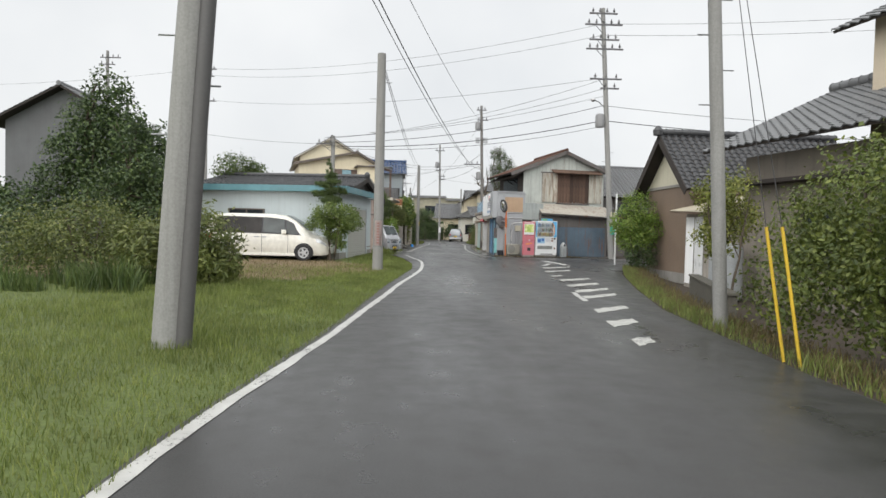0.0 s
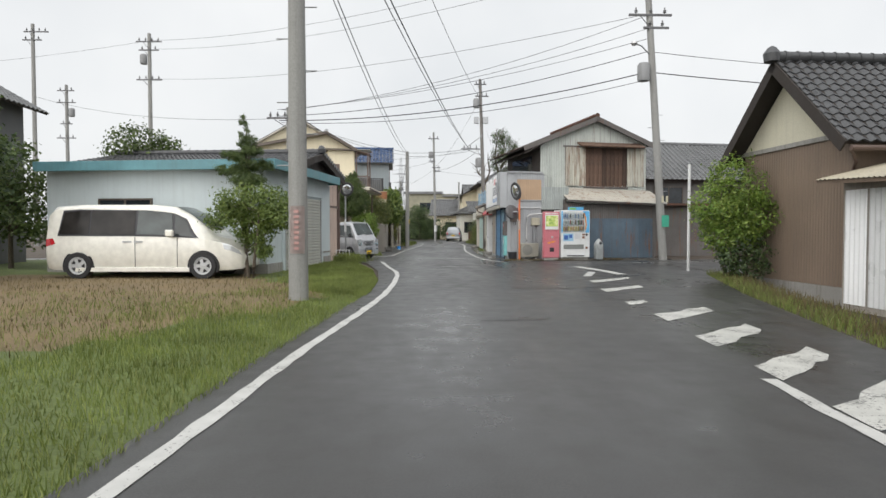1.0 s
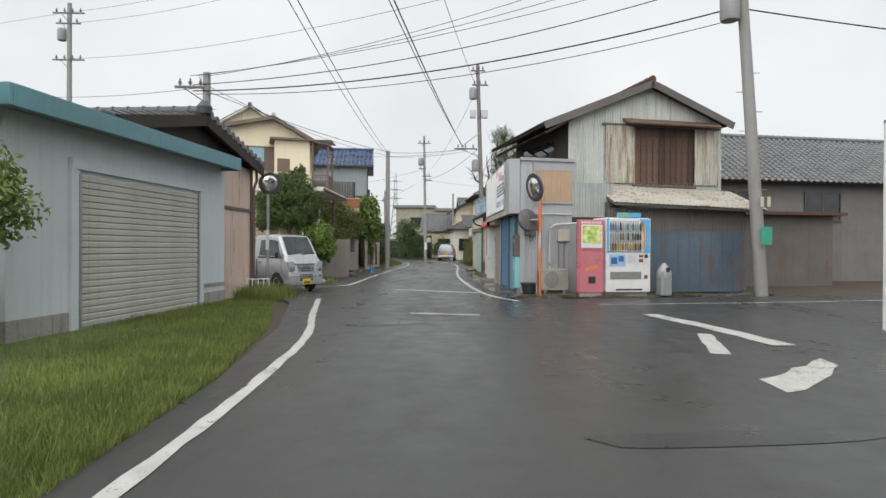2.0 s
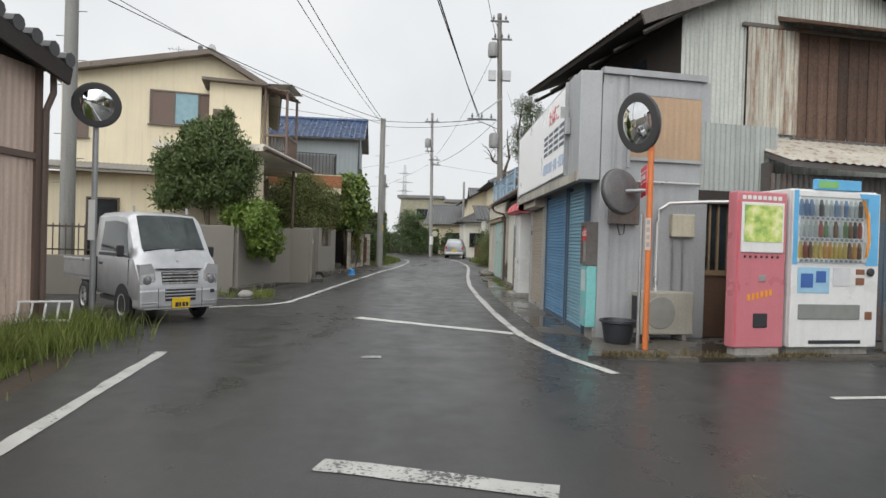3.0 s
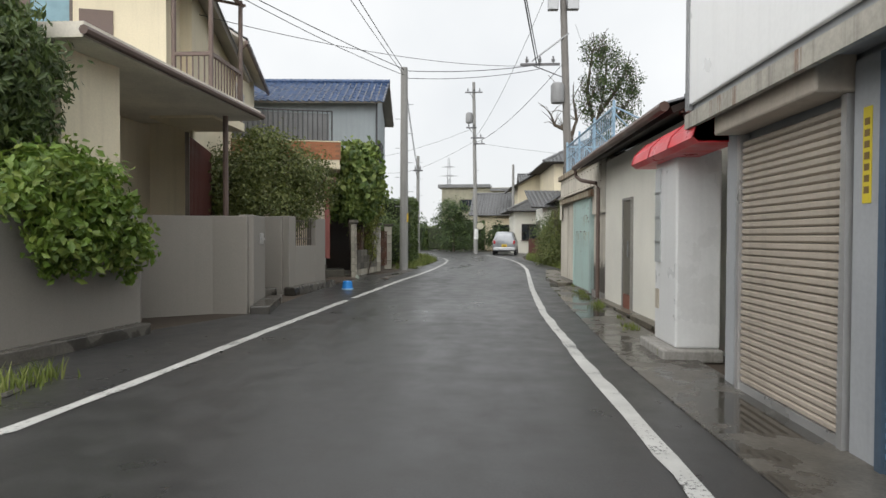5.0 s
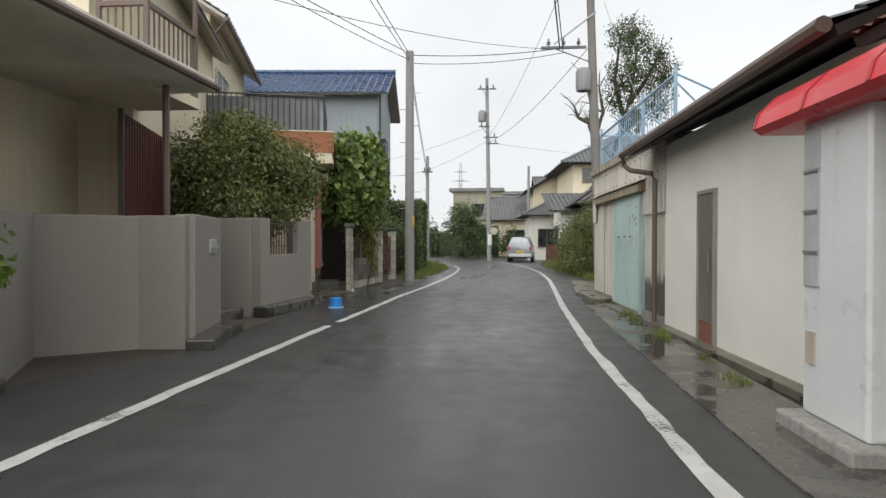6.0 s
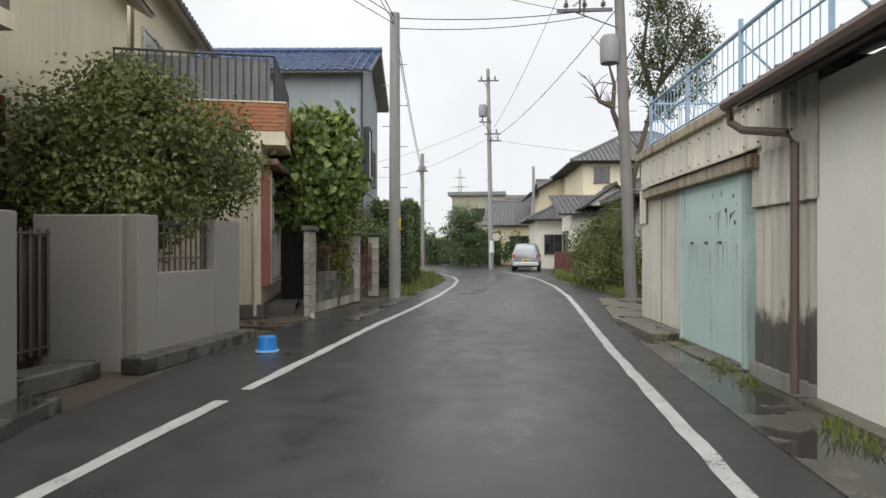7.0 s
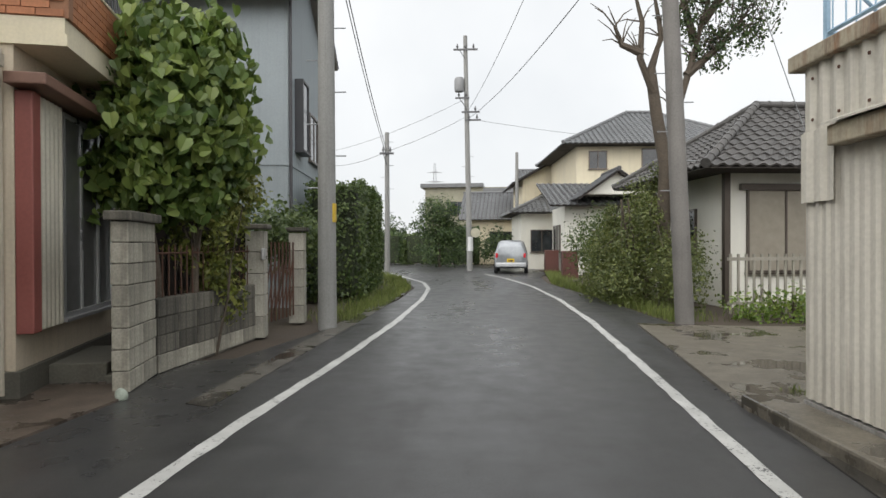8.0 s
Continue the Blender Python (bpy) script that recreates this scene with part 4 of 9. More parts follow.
ld = part("loft_door", box(B(), 2.0, 3.96, 0.0, 0.03, 3.02, 4.74, BARN), M_rust, shop, "weathered brown boards closing the loft opening")
M_plank = surf("rust_brown_plank", (0.1, 0.06, 0.043), 0.85, 0.5, 0.4, 1.6, 25, 0.3, streak=0.6, stain=(0.2, 0.14, 0.095), pieces=0.4)
pkm = mesh_of("plank", box(B(), 0.004, 0.184, -0.022, 0.0, 3.03, 4.73, bev=0.004), M_plank)
for k in range(10):
    piece("plank", pkm, ld, BARN @ F(2.03 + k * 0.19, -0.004 - 0.006 * (k % 2)))
part("loft_sill", box(B(), 1.95, 4.0, -0.07, 0.0, 2.95, 3.02, BARN, 0.01), M_leanto, shop)
part("loft_hood", prism(B(), [(-0.5, 4.7), (-0.48, 4.66), (0.0, 4.84), (0.0, 4.92)], 1.65, 4.55, "x", BARN), M_plank, shop, "sagging rusty hood over the loft opening")
part("loft_rail", box(B(), 1.0, 4.75, -0.09, -0.03, 4.68, 4.74, BARN, 0.008), M_leanto, shop)
verge_boards(shop, BARN, [(-0.87, -0.32, 4.62), (2.42, -0.32, 5.97), (5.09, -0.32, 4.88)], h=0.2, mat=M_leanto)
for k in range(6):
    y = -0.3 + k * 0.9
    bm = B()
    tube(bm, [BARN @ Vector((-0.8, y, 4.32)), BARN @ Vector((0.05, y, 4.8))], 0.035, 4)
    part("rafter", bm, M_dark, shop)
bm = B()
box(bm, -0.012, 0.0, 1.0, 3.6, 3.6, 4.4, BARN)
part("upper_window", bm, M_glass, shop, "dark upper side windows under the eave")
# shop front facing the main road
SF = S @ F(4.95, 35.15, 0, -90)
bm = B()
box(bm, 0, 5.09, 0.03, 0.16, -0.05, 3.3, SF)
box(bm, 0.0, 0.14, 0.16, 1.7, -0.05, 3.48, SF)
part("shop_wall", bm, M_grey_sheet, shop)
SIDE = S @ F(4.99, 30.06, 0, 10.5)
bm = B()
box(bm, 0.0, 1.42, 0.01, 0.12, -0.05, 3.42, SIDE)
box(bm, 1.42, 1.54, 0.01, 1.4, -0.05, 3.42, SIDE)
part("side_wall", bm, M_grey_sheet, shop)
bm = B()
ribbed(bm, SIDE, 0.0, 1.4, 0.12, 2.08, 0.1, 0.0035, True)
ribbed(bm, SIDE, 0.0, 0.34, 2.12, 3.42, 0.1, 0.007, True)
ribbed(bm, SIDE, 0.38, 1.4, 3.19, 3.42, 0.1, 0.0035, True)
part("side_cladding", bm, M_grey_sheet, shop, "pale grey ribbed steel sheet")
bm = B()
ribbed(bm, SIDE @ F(0, -0.012), 0.38, 1.4, 2.38, 3.18, 0.09, 0.004, True)
part("tan_panel", bm, M_orangepanel, shop, "tan corrugated panel under the roof edge")
bm = B()
box(bm, -0.02, 1.46, -0.05, 0.06, 3.42, 3.5, SIDE)
part("roof_edge_trim", bm, M_steel, shop)
part("panel_trim", box(B(), 0.34, 0.378, -0.03, 0.0, 2.24, 3.42, SIDE), M_grey_sheet, shop)
part("panel_trim", box(B(), 0.38, 1.42, -0.03, 0.0, 2.335, 2.375, SIDE), M_grey_sheet, shop)
part("wall_conduit", tube(B(), [SIDE @ Vector(p) for p in ((0.5, -0.05, 2.06), (1.38, -0.05, 2.06))], 0.018, 8), M_alu_light, shop)
bm = B()
box(bm, -0.2, 4.75, -0.26, 0.02, 2.12, 3.5, SF, 0.02)
box(bm, 4.75, 5.1, -0.26, 0.02, 2.06, 3.46, SF, 0.01)
part("fascia_box", bm, M_grey_sheet, shop)
bm = B()
box(bm, -0.2, 5.12, -0.3, -0.262, 2.04, 2.16, SF)
part("fascia_sill", bm, surf("stained_cream_sill", (0.42, 0.4, 0.35), 0.7, 0.25, 0.2, 2, 30, 0.1, streak=0.6, rust=0.12), shop)
board = B()
box(board, -0.1, 4.42, -0.3, -0.264, 2.22, 3.42, SF, 0.012)
sign = part("sign_board", board, M_sign, shop, "white sign board with dark and blue lettering")
part("sign_edge", box(B(), -0.16, -0.1, -0.31, -0.262, 2.18, 3.46, SF), M_steel, sign)
part("sign_edge", box(B(), 4.42, 4.48, -0.31, -0.262, 2.18, 3.46, SF), M_steel, sign)
shutter(shop, SF @ F(0.28, 0.0), 1.27, 1.92, M_beigeshut, 0.05, 0.26, M_beigeshut, M_alu_light)
shutter(shop, SF @ F(1.92, 0.0), 1.62, 2.06, M_blueshut, 0.05, rail=surf("blue_rail", (0.07, 0.11, 0.16), 0.5, streak=0.4, rust=0.2))
shutter(shop, SF @ F(3.66, 0.0), 0.96, 2.06, M_tealshut, 0.05, rail=MATS["blue_rail"])
part("pilaster", box(B(), 1.62, 1.865, -0.02, 0.03, 0, 2.08, SF), M_grey_sheet, shop)
part("pilaster", box(B(), 3.592, 3.608, -0.07, 0.03, 0, 2.08, SF), MATS["blue_rail"], shop)
part("pilaster", box(B(), -0.02, 0.225, -0.02, 0.03, 0, 2.08, SF), M_grey_sheet, shop)
stk = part("sticker", box(B(), 1.7, 1.77, -0.024, -0.0205, 1.33, 1.82, SF), plain("yellow_sticker", (0.62, 0.5, 0.04), 0.5), shop, "narrow yellow sticker with dark upright print")
bm = B()
for k in range(7):
    box(bm, 1.715, 1.755, -0.0265, -0.0245, 1.38 + k * 0.058, 1.415 + k * 0.058, SF)
tagged(part("print_bars", bm, plain("brown_print", (0.18, 0.12, 0.04), 0.5), stk), kind="stuff")
# tobacco window at the corner
bm = B()
box(bm, 4.74, 5.07, -0.1, 0.03, 0.16, 0.95, SF, 0.01)
kiosk = part("showcase", bm, surf("turquoise_case", (0.2, 0.52, 0.52), 0.4, streak=0.3, rust=0.1), shop, "turquoise cigarette showcase below a small window")
bm = B()
box(bm, 4.74, 4.78, -0.11, 0.03, 0.96, 1.52, SF)
box(bm, 5.03, 5.07, -0.11, 0.03, 0.96, 1.52, SF)
box(bm, 4.78, 5.03, -0.11, 0.03, 1.47, 1.52, SF)
box(bm, 4.78, 5.03, -0.11, 0.03, 0.96, 1.0, SF)
part("showcase_frame", bm, M_leanto, kiosk)
bm = B()
box(bm, 4.78, 5.03, -0.085, -0.075, 1.0, 1.47, SF)
part("showcase_glass", bm, plain("lit_case_glass", (0.3, 0.31, 0.3), 0.1), kiosk)
bm = B()
box(bm, 4.8, 4.98, -0.096, -0.088, 1.28, 1.44, SF)
part("red_card", bm, M_red, kiosk, "red card with white characters")
part("slot_plate", box(B(), 4.8, 5.0, -0.104, -0.1, 0.26, 0.4, SF), plain("grey_plate", (0.3, 0.42, 0.45), 0.35), kiosk)
part("poster", box(B(), 4.79, 5.01, -0.104, -0.101, 0.62, 0.9, SF), plain("pale_poster", (0.5, 0.58, 0.58), 0.35), kiosk)
bm = B()
box(bm, 4.72, 5.1, -0.02, 0.03, -0.05, 0.155, SF)
part("plinth", bm, M_conc, shop)
# recessed door behind the machines
DOOR = S @ F(6.54, 30.345, 0, 10.5)
M_brown_door = surf("brown_timber_door", (0.11, 0.062, 0.042), 0.6, 0.3, 0.2, 2, 25, 0.1, streak=0.4)
sd = part("door", box(B(), -0.12, 0.86, 0.12, 0.16, 0.02, 0.86, DOOR), M_brown_door, shop, "brown sliding door with dark upper glass")
part("door_glass", box(B(), -0.12, 0.86, 0.135, 0.145, 0.93, 1.82, DOOR), M_glass, sd)
part("middle_rail", box(B(), -0.12, 0.86, 0.1, 0.16, 0.86, 0.93, DOOR), surf("worn_oak_rail", (0.24, 0.17, 0.1), 0.7), sd)
for x in (-0.14, 0.07, 0.2, 0.36, 0.84):
    part("muntin", box(B(), x, x + 0.03, 0.105, 0.15, 0.93 if 0 < x < 0.8 else 0.0, 1.82, DOOR), surf("worn_oak_rail", (0.24, 0.17, 0.1)), sd)
part("door_head", box(B(), -0.2, 1.0, 0.0, 0.5, 1.83, 2.0, DOOR), M_dark, shop)
part("over_door_cladding", ribbed(B(), DOOR @ F(0, 0.01), -0.16, 1.0, 2.0, 2.9, 0.076, 0.01), surf("dull_barn_sheet", (0.34, 0.37, 0.36), 0.6, 0.2, 0.1, 1.5, 30, 0.05, streak=0.4), shop)
# lean-to
LT = S @ F(7.3, 30.25, 0, 3)
bm = B()
box(bm, 0, 3.75, 0.02, 0.12, -0.05, 2.2, LT)
box(bm, 0, 0.1, 0.12, 1.2, -0.05, 2.4, LT)
box(bm, 3.65, 3.75, 0.12, 1.9, -0.05, 2.4, LT)
part("leanto_wall", bm, M_leanto, shop)
bm = B()
ribbed(bm, LT, 0, 1.0, 0.1, 2.24, 0.076, 0.01)
ribbed(bm, LT, 1.0, 3.62, 1.62, 2.24, 0.076, 0.01)
ribbed(bm, LT, 3.62, 3.75, 0.1, 2.24, 0.076, 0.01)
part("leanto_cladding", bm, M_leanto, shop, "brown-grey weathered corrugated steel")
bm = B()
box(bm, 1.0, 3.62, -0.02, 0.018, 0.06, 1.64, LT)
bpn = part("blue_panel", bm, M_bluepanel, shop, "faded blue painted sheet panel")
for k in range(9):
    part("batten", box(B(), 1.0 + k * 0.3 - 0.008, 1.0 + k * 0.3 + 0.008, -0.03, -0.0205, 0.06, 1.64, LT), M_bluepanel, bpn)
roof_slope(shop, (7.35, 29.85, 2.36), (11.35, 29.95, 2.2), (7.25, 31.6, 2.98), M_tin, S, False, under=M_leanto, name="leanto_roof")


def hip_roof(parent, m, w, d, h, rise, ov, mat):
    """A hipped roof: two long slopes with mitred ends, two end slopes, and rolled ridge tiles."""
    run = d / 2 + ov
    z0 = h - rise * ov / (d / 2) + 0.1
    za = h + rise + 0.1
    c = {k: Vector(v) for k, v in dict(a=(-ov, -ov, z0), b=(w + ov, -ov, z0), c=(w + ov, d + ov, z0), d=(-ov, d + ov, z0), e=(run - ov, d / 2, za), f=(w + ov - run, d / 2, za)).items()}
    bm = B()
    slope_up = math.hypot(run, za - z0)
    for p, q, top0, top1 in ((c["a"], c["b"], c["e"], c["f"]), (c["c"], c["d"], c["f"], c["e"]), (c["d"], c["a"], c["e"], c["e"]), (c["b"], c["c"], c["f"], c["f"])):
        ex = (q - p).normalized()
        up = (top0 - p) - ex * (top0 - p).dot(ex)
        ln = up.length
        up.normalize()
        nn = ex.cross(up)
        s0, s1 = (top0 - p).dot(ex) / ln, ((q - p).length - (top1 - p).dot(ex)) / ln
        n = int(ln / 0.235)
        for r in range(n):
            ya, yb = r * ln / n, (r + 1) * ln / n + 0.02
            xa, xb = s0 * ya, (q - p).length - s1 * ya
            xc, xd = s0 * yb, (q - p).length - s1 * yb
            cols = max(2, int((xb - xa) / 0.045))
            lo, hi, un = [], [], []
            for i in range(cols + 1):
                f = i / cols
                x1, x2 = xa + (xb - xa) * f, xc + (xd - xc) * f
                z1, z2 = 0.028 * math.sin(x1 / 0.27 * 6.283), 0.028 * math.sin(x2 / 0.27 * 6.283)
                lo.append(bm.verts.new(m @ (p + ex * x1 + up * ya + nn * (z1 + 0.03))))
                hi.append(bm.verts.new(m @ (p + ex * x2 + up * yb + nn * z2)))
                un.append(bm.verts.new(m @ (p + ex * x1 + up * ya + nn * (z1 - 0.01))))
            for i in range(cols):
                bm.faces.new((lo[i], lo[i + 1], hi[i + 1], hi[i]))
                bm.faces.new((un[i], un[i + 1], lo[i + 1], lo[i]))
    slab = B()
    vs = {k: slab.verts.new(m @ (v - Vector((0, 0, 0.05)))) for k, v in c.items()}
    for loop in ("abfe", "cdef", "dae", "bcf", "dcba"):
        slab.faces.new([vs[k] for k in loop])
    ob = part("roof", slab, M_dark, parent)
    part("roof_tiles", bm, mat, ob)
    for a, b in (("e", "f"), ("a", "e"), ("d", "e"), ("b", "f"), ("c", "f")):
        ridge(parent, c[a] + Vector((0, 0, 0.05)), c[b] + Vector((0, 0, 0.05)), mat, m, 0.09)
    return ob


# white plaster row building with a cabinet bay
row = thing("row_house", F(5.2, 36.7), "low off-white plastered building with a dark tile roof", "house")
R = F(-5.2, -36.7)
RW = R @ F(5.22, 41.9, 0, -89)
bm = walls(B(), RW @ F(0.6, 0), 4.6, 5.0, 2.5)
part("wall", bm, M_white_plaster, row)
bm = B()
box(bm, 5.2, 6.7, 0.1, 0.24, -0.05, 2.3, RW)
part("bay_wall", bm, M_white_plaster, row)
roof_slope(row, (0.0, -0.42, 2.5), (5.3, -0.42, 2.5), (0.0, 2.6, 3.75), M_tile_dark, RW)
roof_slope(row, (0.0, 5.4, 2.5), (5.3, 5.4, 2.5), (0.0, 2.6, 3.75), M_tile_dark, RW)
ridge(row, (0.0, 2.6, 3.82), (5.3, 2.6, 3.82), M_tile_dark, RW)
roof_slope(row, (5.25, -0.3, 2.42), (6.9, -0.3, 2.42), (5.25, 1.6, 3.1), M_rust, RW, False)
bm = B()
prism(bm, [(0.02, 2.49), (2.6, 3.65), (5.0, 2.49)], 0.6, 0.72, "x", RW)
part("gable", bm, M_white_plaster, row)
gutter(row, RW, (0.0, -0.46, 2.46), (5.3, -0.46, 2.5), [(0.06, -0.46, 2.44), (0.06, -0.44, 2.3), (0.12, -0.36, 2.22), (0.42, -0.14, 2.14), (0.48, -0.11, 2.04), (0.48, -0.11, 0.05)])
bm = B()
box(bm, 1.91, 1.95, -0.035, 0.02, 0.0, 1.76, RW)
box(bm, 2.4, 2.45, -0.035, 0.02, 0.0, 1.76, RW)
box(bm, 1.95, 2.4, -0.035, 0.02, 1.72, 1.76, RW)
dr = part("door", bm, M_conc, row, "narrow weathered timber door in a grey surround")
bm = B()
box(bm, 1.95, 2.4, -0.02, 0.004, 0.28, 1.72, RW)
part("door_leaf", bm, surf("grey_green_timber", (0.16, 0.15, 0.12), 0.7, 0.3, 0.2, 2, 30, 0.1, streak=0.4), dr)
bm = B()
box(bm, 1.95, 2.4, -0.018, 0.006, 0.0, 0.27, RW)
part("kick_panel", bm, surf("red_brown_kick", (0.22, 0.09, 0.06), 0.7, streak=0.4), dr)
bm = B()
tube(bm, [RW @ Vector((2.33, -0.05, 0.85)), RW @ Vector((2.33, -0.05, 1.1))], 0.012, 6)
part("door_handle", bm, M_steel, dr)
bm = B()
box(bm, 0.6, 5.2, -0.16, 0.0, -0.02, 0.05, RW)
part("plinth", bm, M_drive, row)

cab = thing("display_cabinet", F(4.82, 36.75, 0.0, -90), "tall white kiosk cabinet with glass shelves on a kerb stone", "cabinet")
bm = B()
box(bm, 0, 0.68, 0.0, 0.42, 0.1, 1.98, bev=0.02)
part("body", bm, M_white, cab)
bm = B()
box(bm, 0.03, 0.2, -0.012, 0.0, 0.9, 1.86)
part("glass", bm, plain("dusty_glass", (0.45, 0.47, 0.47), 0.12), cab)
for z in (1.1, 1.35, 1.6):
    bm = B()
    box(bm, 0.03, 0.2, -0.02, -0.012, z, z + 0.02)
    part("shelf", bm, M_steel, cab)
bm = B()
box(bm, -0.06, 0.78, -0.14, 0.42, -0.02, 0.1, bev=0.02)
part("base_stone", bm, M_conc, cab)
bm = B()
box(bm, 0.06, 0.16, -0.012, -0.001, 0.42, 0.62)
part("coin_plate", bm, plain("beige_plate", (0.45, 0.4, 0.32), 0.4), cab)

awn = thing("awning", F(4.92, 37.1, -0.07, -90), "glossy red plastic box awning over a kiosk", "awning")
bm = B()
prism(bm, [(0.1, 1.98), (-0.22, 1.98), (-0.27, 2.02), (-0.24, 2.12), (-0.12, 2.24), (0.1, 2.28)], 0.0, 1.95, "x")
part("canopy", bm, M_red, awn)
for k in (0.0, 0.64, 1.28, 1.92):
    part("rib", prism(B(), [(0.1, 1.99), (-0.225, 1.99), (-0.275, 2.025), (-0.245, 2.125), (-0.12, 2.247), (0.1, 2.287)], k, k + 0.03, "x"), surf("dark_red_trim", (0.4, 0.02, 0.03), 0.4), awn)

# corrugated shed with a mint door and a railed roof
shed = thing("shed", F(5.2, 44.0), "beige corrugated steel shed with a mint door and railed flat roof", "shed")
Q = F(-5.2, -44.0)
SH = Q @ F(5.16, 46.3, 0, -88.4)
SL, DA, DB = 5.03, 1.9, 3.72
bm = B()
walls(bm, SH, SL, 4.5, 2.6)
part("wall", bm, M_shed, shed)
part("cladding", ribbed(B(), SH @ F(0, -0.006), DB + 0.1, SL, 0.12, 1.62, 0.15, 0.03, True), M_shed_foot, shed, "stained beige corrugated sheets with black mould at the foot")
part("cladding", ribbed(B(), SH @ F(0, -0.03), 1.0, DA - 0.02, 0.14, 1.98, 0.1, 0.022, True), M_shed, shed, "off-white corrugated sheet beside the sliding door")
bm = B()
ribbed(bm, SH @ F(0, -0.05), 0.0, SL, 2.08, 2.62, 0.15, 0.03, True)
ribbed(bm, SH @ F(0, -0.05), DB + 0.12, SL, 1.6, 2.1, 0.15, 0.03, True)
part("upper_cladding", bm, M_shed, shed, "upper corrugated sheets with rusty fixings")
bm = B()
ribbed(bm, SH @ F(0, -0.045), 0.0, 1.05, 0.14, 2.1, 0.1, 0.016, True)
ribbed(bm, SH @ F(0, -0.07), -0.02, 0.42, 1.6, 2.12, 0.15, 0.03, True)
part("corner_sheet", bm, M_shed, shed)
bm = B()
ribbed(bm, SH @ Matrix.Rotation(radians(-90), 4, "Z") @ F(-4.5, -0.006), 0.0, 4.5, 0.12, 2.62, 0.2, 0.03, True)
part("end_cladding", bm, M_shed, shed, "pale corrugated end wall with rusty nail heads")
bolt = mesh_of("bolt", lathe(B(), [(0.014, 0), (0.012, 0.008), (0.004, 0.012)], n=6, m=Matrix.Rotation(radians(90), 4, "X")), M_rust)
for r, z in enumerate((2.2, 2.5)):
    for k in range(16):
        piece("bolt", bolt, shed, SH @ Matrix.Translation((0.15 + 0.3 * k, -0.082, z)))
for z in (0.5, 1.05, 1.6, 2.15):
    for k in range(7):
        piece("bolt", bolt, shed, SH @ Matrix.Rotation(radians(-90), 4, "Z") @ F(-4.5, -0.006) @ Matrix.Translation((2.15 + 0.36 * k, -0.032, z + 0.03 * (k % 2))))
part("beam", box(B(), -0.1, SL, -0.13, 0.05, 2.6, 2.72, SH, 0.012), M_mossy, shed, "rust-eaten cream steel beam")
part("beam", box(B(), 0.45, DB + 0.3, -0.17, -0.03, 1.96, 2.1, SH, 0.012), M_mossy, shed, "rust-eaten cream steel beam")
part("rain_shelf", prism(B(), [(-0.21, 2.1), (-0.05, 2.16), (-0.05, 2.175), (-0.21, 2.115)], 0.42, DB + 0.33, "x", SH), M_shed, shed)
bm = B()
box(bm, -0.05, SL, 0.06, 4.5, 2.61, 2.7, SH)
part("roof", bm, M_conc, shed)
bm = B()
box(bm, DA, DB, -0.07, -0.035, 0.06, 1.955, SH, 0.006)
md = part("sliding_door", bm, M_mint, shed, "mint green steel sliding door with rust drips")
bm = B()
box(bm, DA - 0.004, DA + 0.05, -0.085, -0.071, 0.06, 1.955, SH)
box(bm, DB - 0.05, DB + 0.004, -0.085, -0.071, 0.06, 1.955, SH)
box(bm, DA + 0.05, DB - 0.05, -0.08, -0.071, 1.9, 1.955, SH)
part("door_stile", bm, M_mint, md)
part("door_jamb", box(B(), DB + 0.008, DB + 0.1, -0.1, 0.0, 0.03, 1.955, SH, 0.006), surf("pale_mint_jamb", (0.4, 0.52, 0.5), 0.6, 0.2, streak=0.4), md)
rr = random.Random(70)
bm = B()
for i in range(24):
    top = i < 11
    cx = rr.uniform(DA + 0.95, DB - 0.15) if top else rr.uniform(DA + 0.1, DB - 0.1)
    cz = rr.uniform(1.45, 1.9) if top else rr.choice((1.25, 1.27, 0.85, rr.uniform(0.3, 1.8)))
    w, h = rr.uniform(0.006, 0.03) * (1.1 if top else 0.5), rr.uniform(0.01, 0.05) * (1.2 if top else 0.4)
    ring = [bm.verts.new(SH @ Vector((cx + w * math.cos(t) * rr.uniform(0.5, 1.2), -0.0725, cz + h * math.sin(t) * rr.uniform(0.5, 1.2)))) for t in (2 * math.pi * j / 9 for j in range(9))]
    bm.faces.new(ring)
tagged(part("rust_scars", bm, M_rust, md, "brown rust spots through the paint"), kind="stuff")
bm = B()
for i in range(16):
    cx, cz, dl = rr.uniform(DA + 0.3, DB - 0.1), rr.choice((1.25, 1.26, 1.6, 0.9)), rr.uniform(0.08, 0.35)
    bm.faces.new([bm.verts.new(SH @ Vector((cx + u, -0.0718, cz - v))) for u, v in ((-0.007, 0.0), (-0.002, dl), (0.002, dl), (0.007, 0.0))])
tagged(part("rust_drips", bm, surf("ochre_rust_run", (0.36, 0.25, 0.1), 0.8), md, "ochre rust runs below the bolts"), kind="stuff")
for x in (DA + 0.35, DA + 0.8, DA + 1.2):
    part("hasp", box(B(), x, x + 0.09, -0.078, -0.0715, 1.26, 1.285, SH), M_rust, md)
bm = B()
box(bm, 0.0, SL, -0.06, 0.02, -0.03, 0.12, SH)
part("plinth", bm, M_conc, shed)
part("step_slab", box(B(), -0.25, DA - 0.1, -0.42, -0.062, -0.03, 0.1, SH, 0.02), M_drive, shed)
part("door_track", box(B(), DA - 0.1, DB + 0.1, -0.3, -0.062, -0.03, 0.035, SH, 0.01), M_drive, shed)
rail = part("railing", tube(B(), [SH @ Vector((0.05, 0.08, 3.5)), SH @ Vector((SL - 0.1, 0.08, 3.5))], 0.024, 8), M_bluerail, shed, "pale blue painted roof railing")
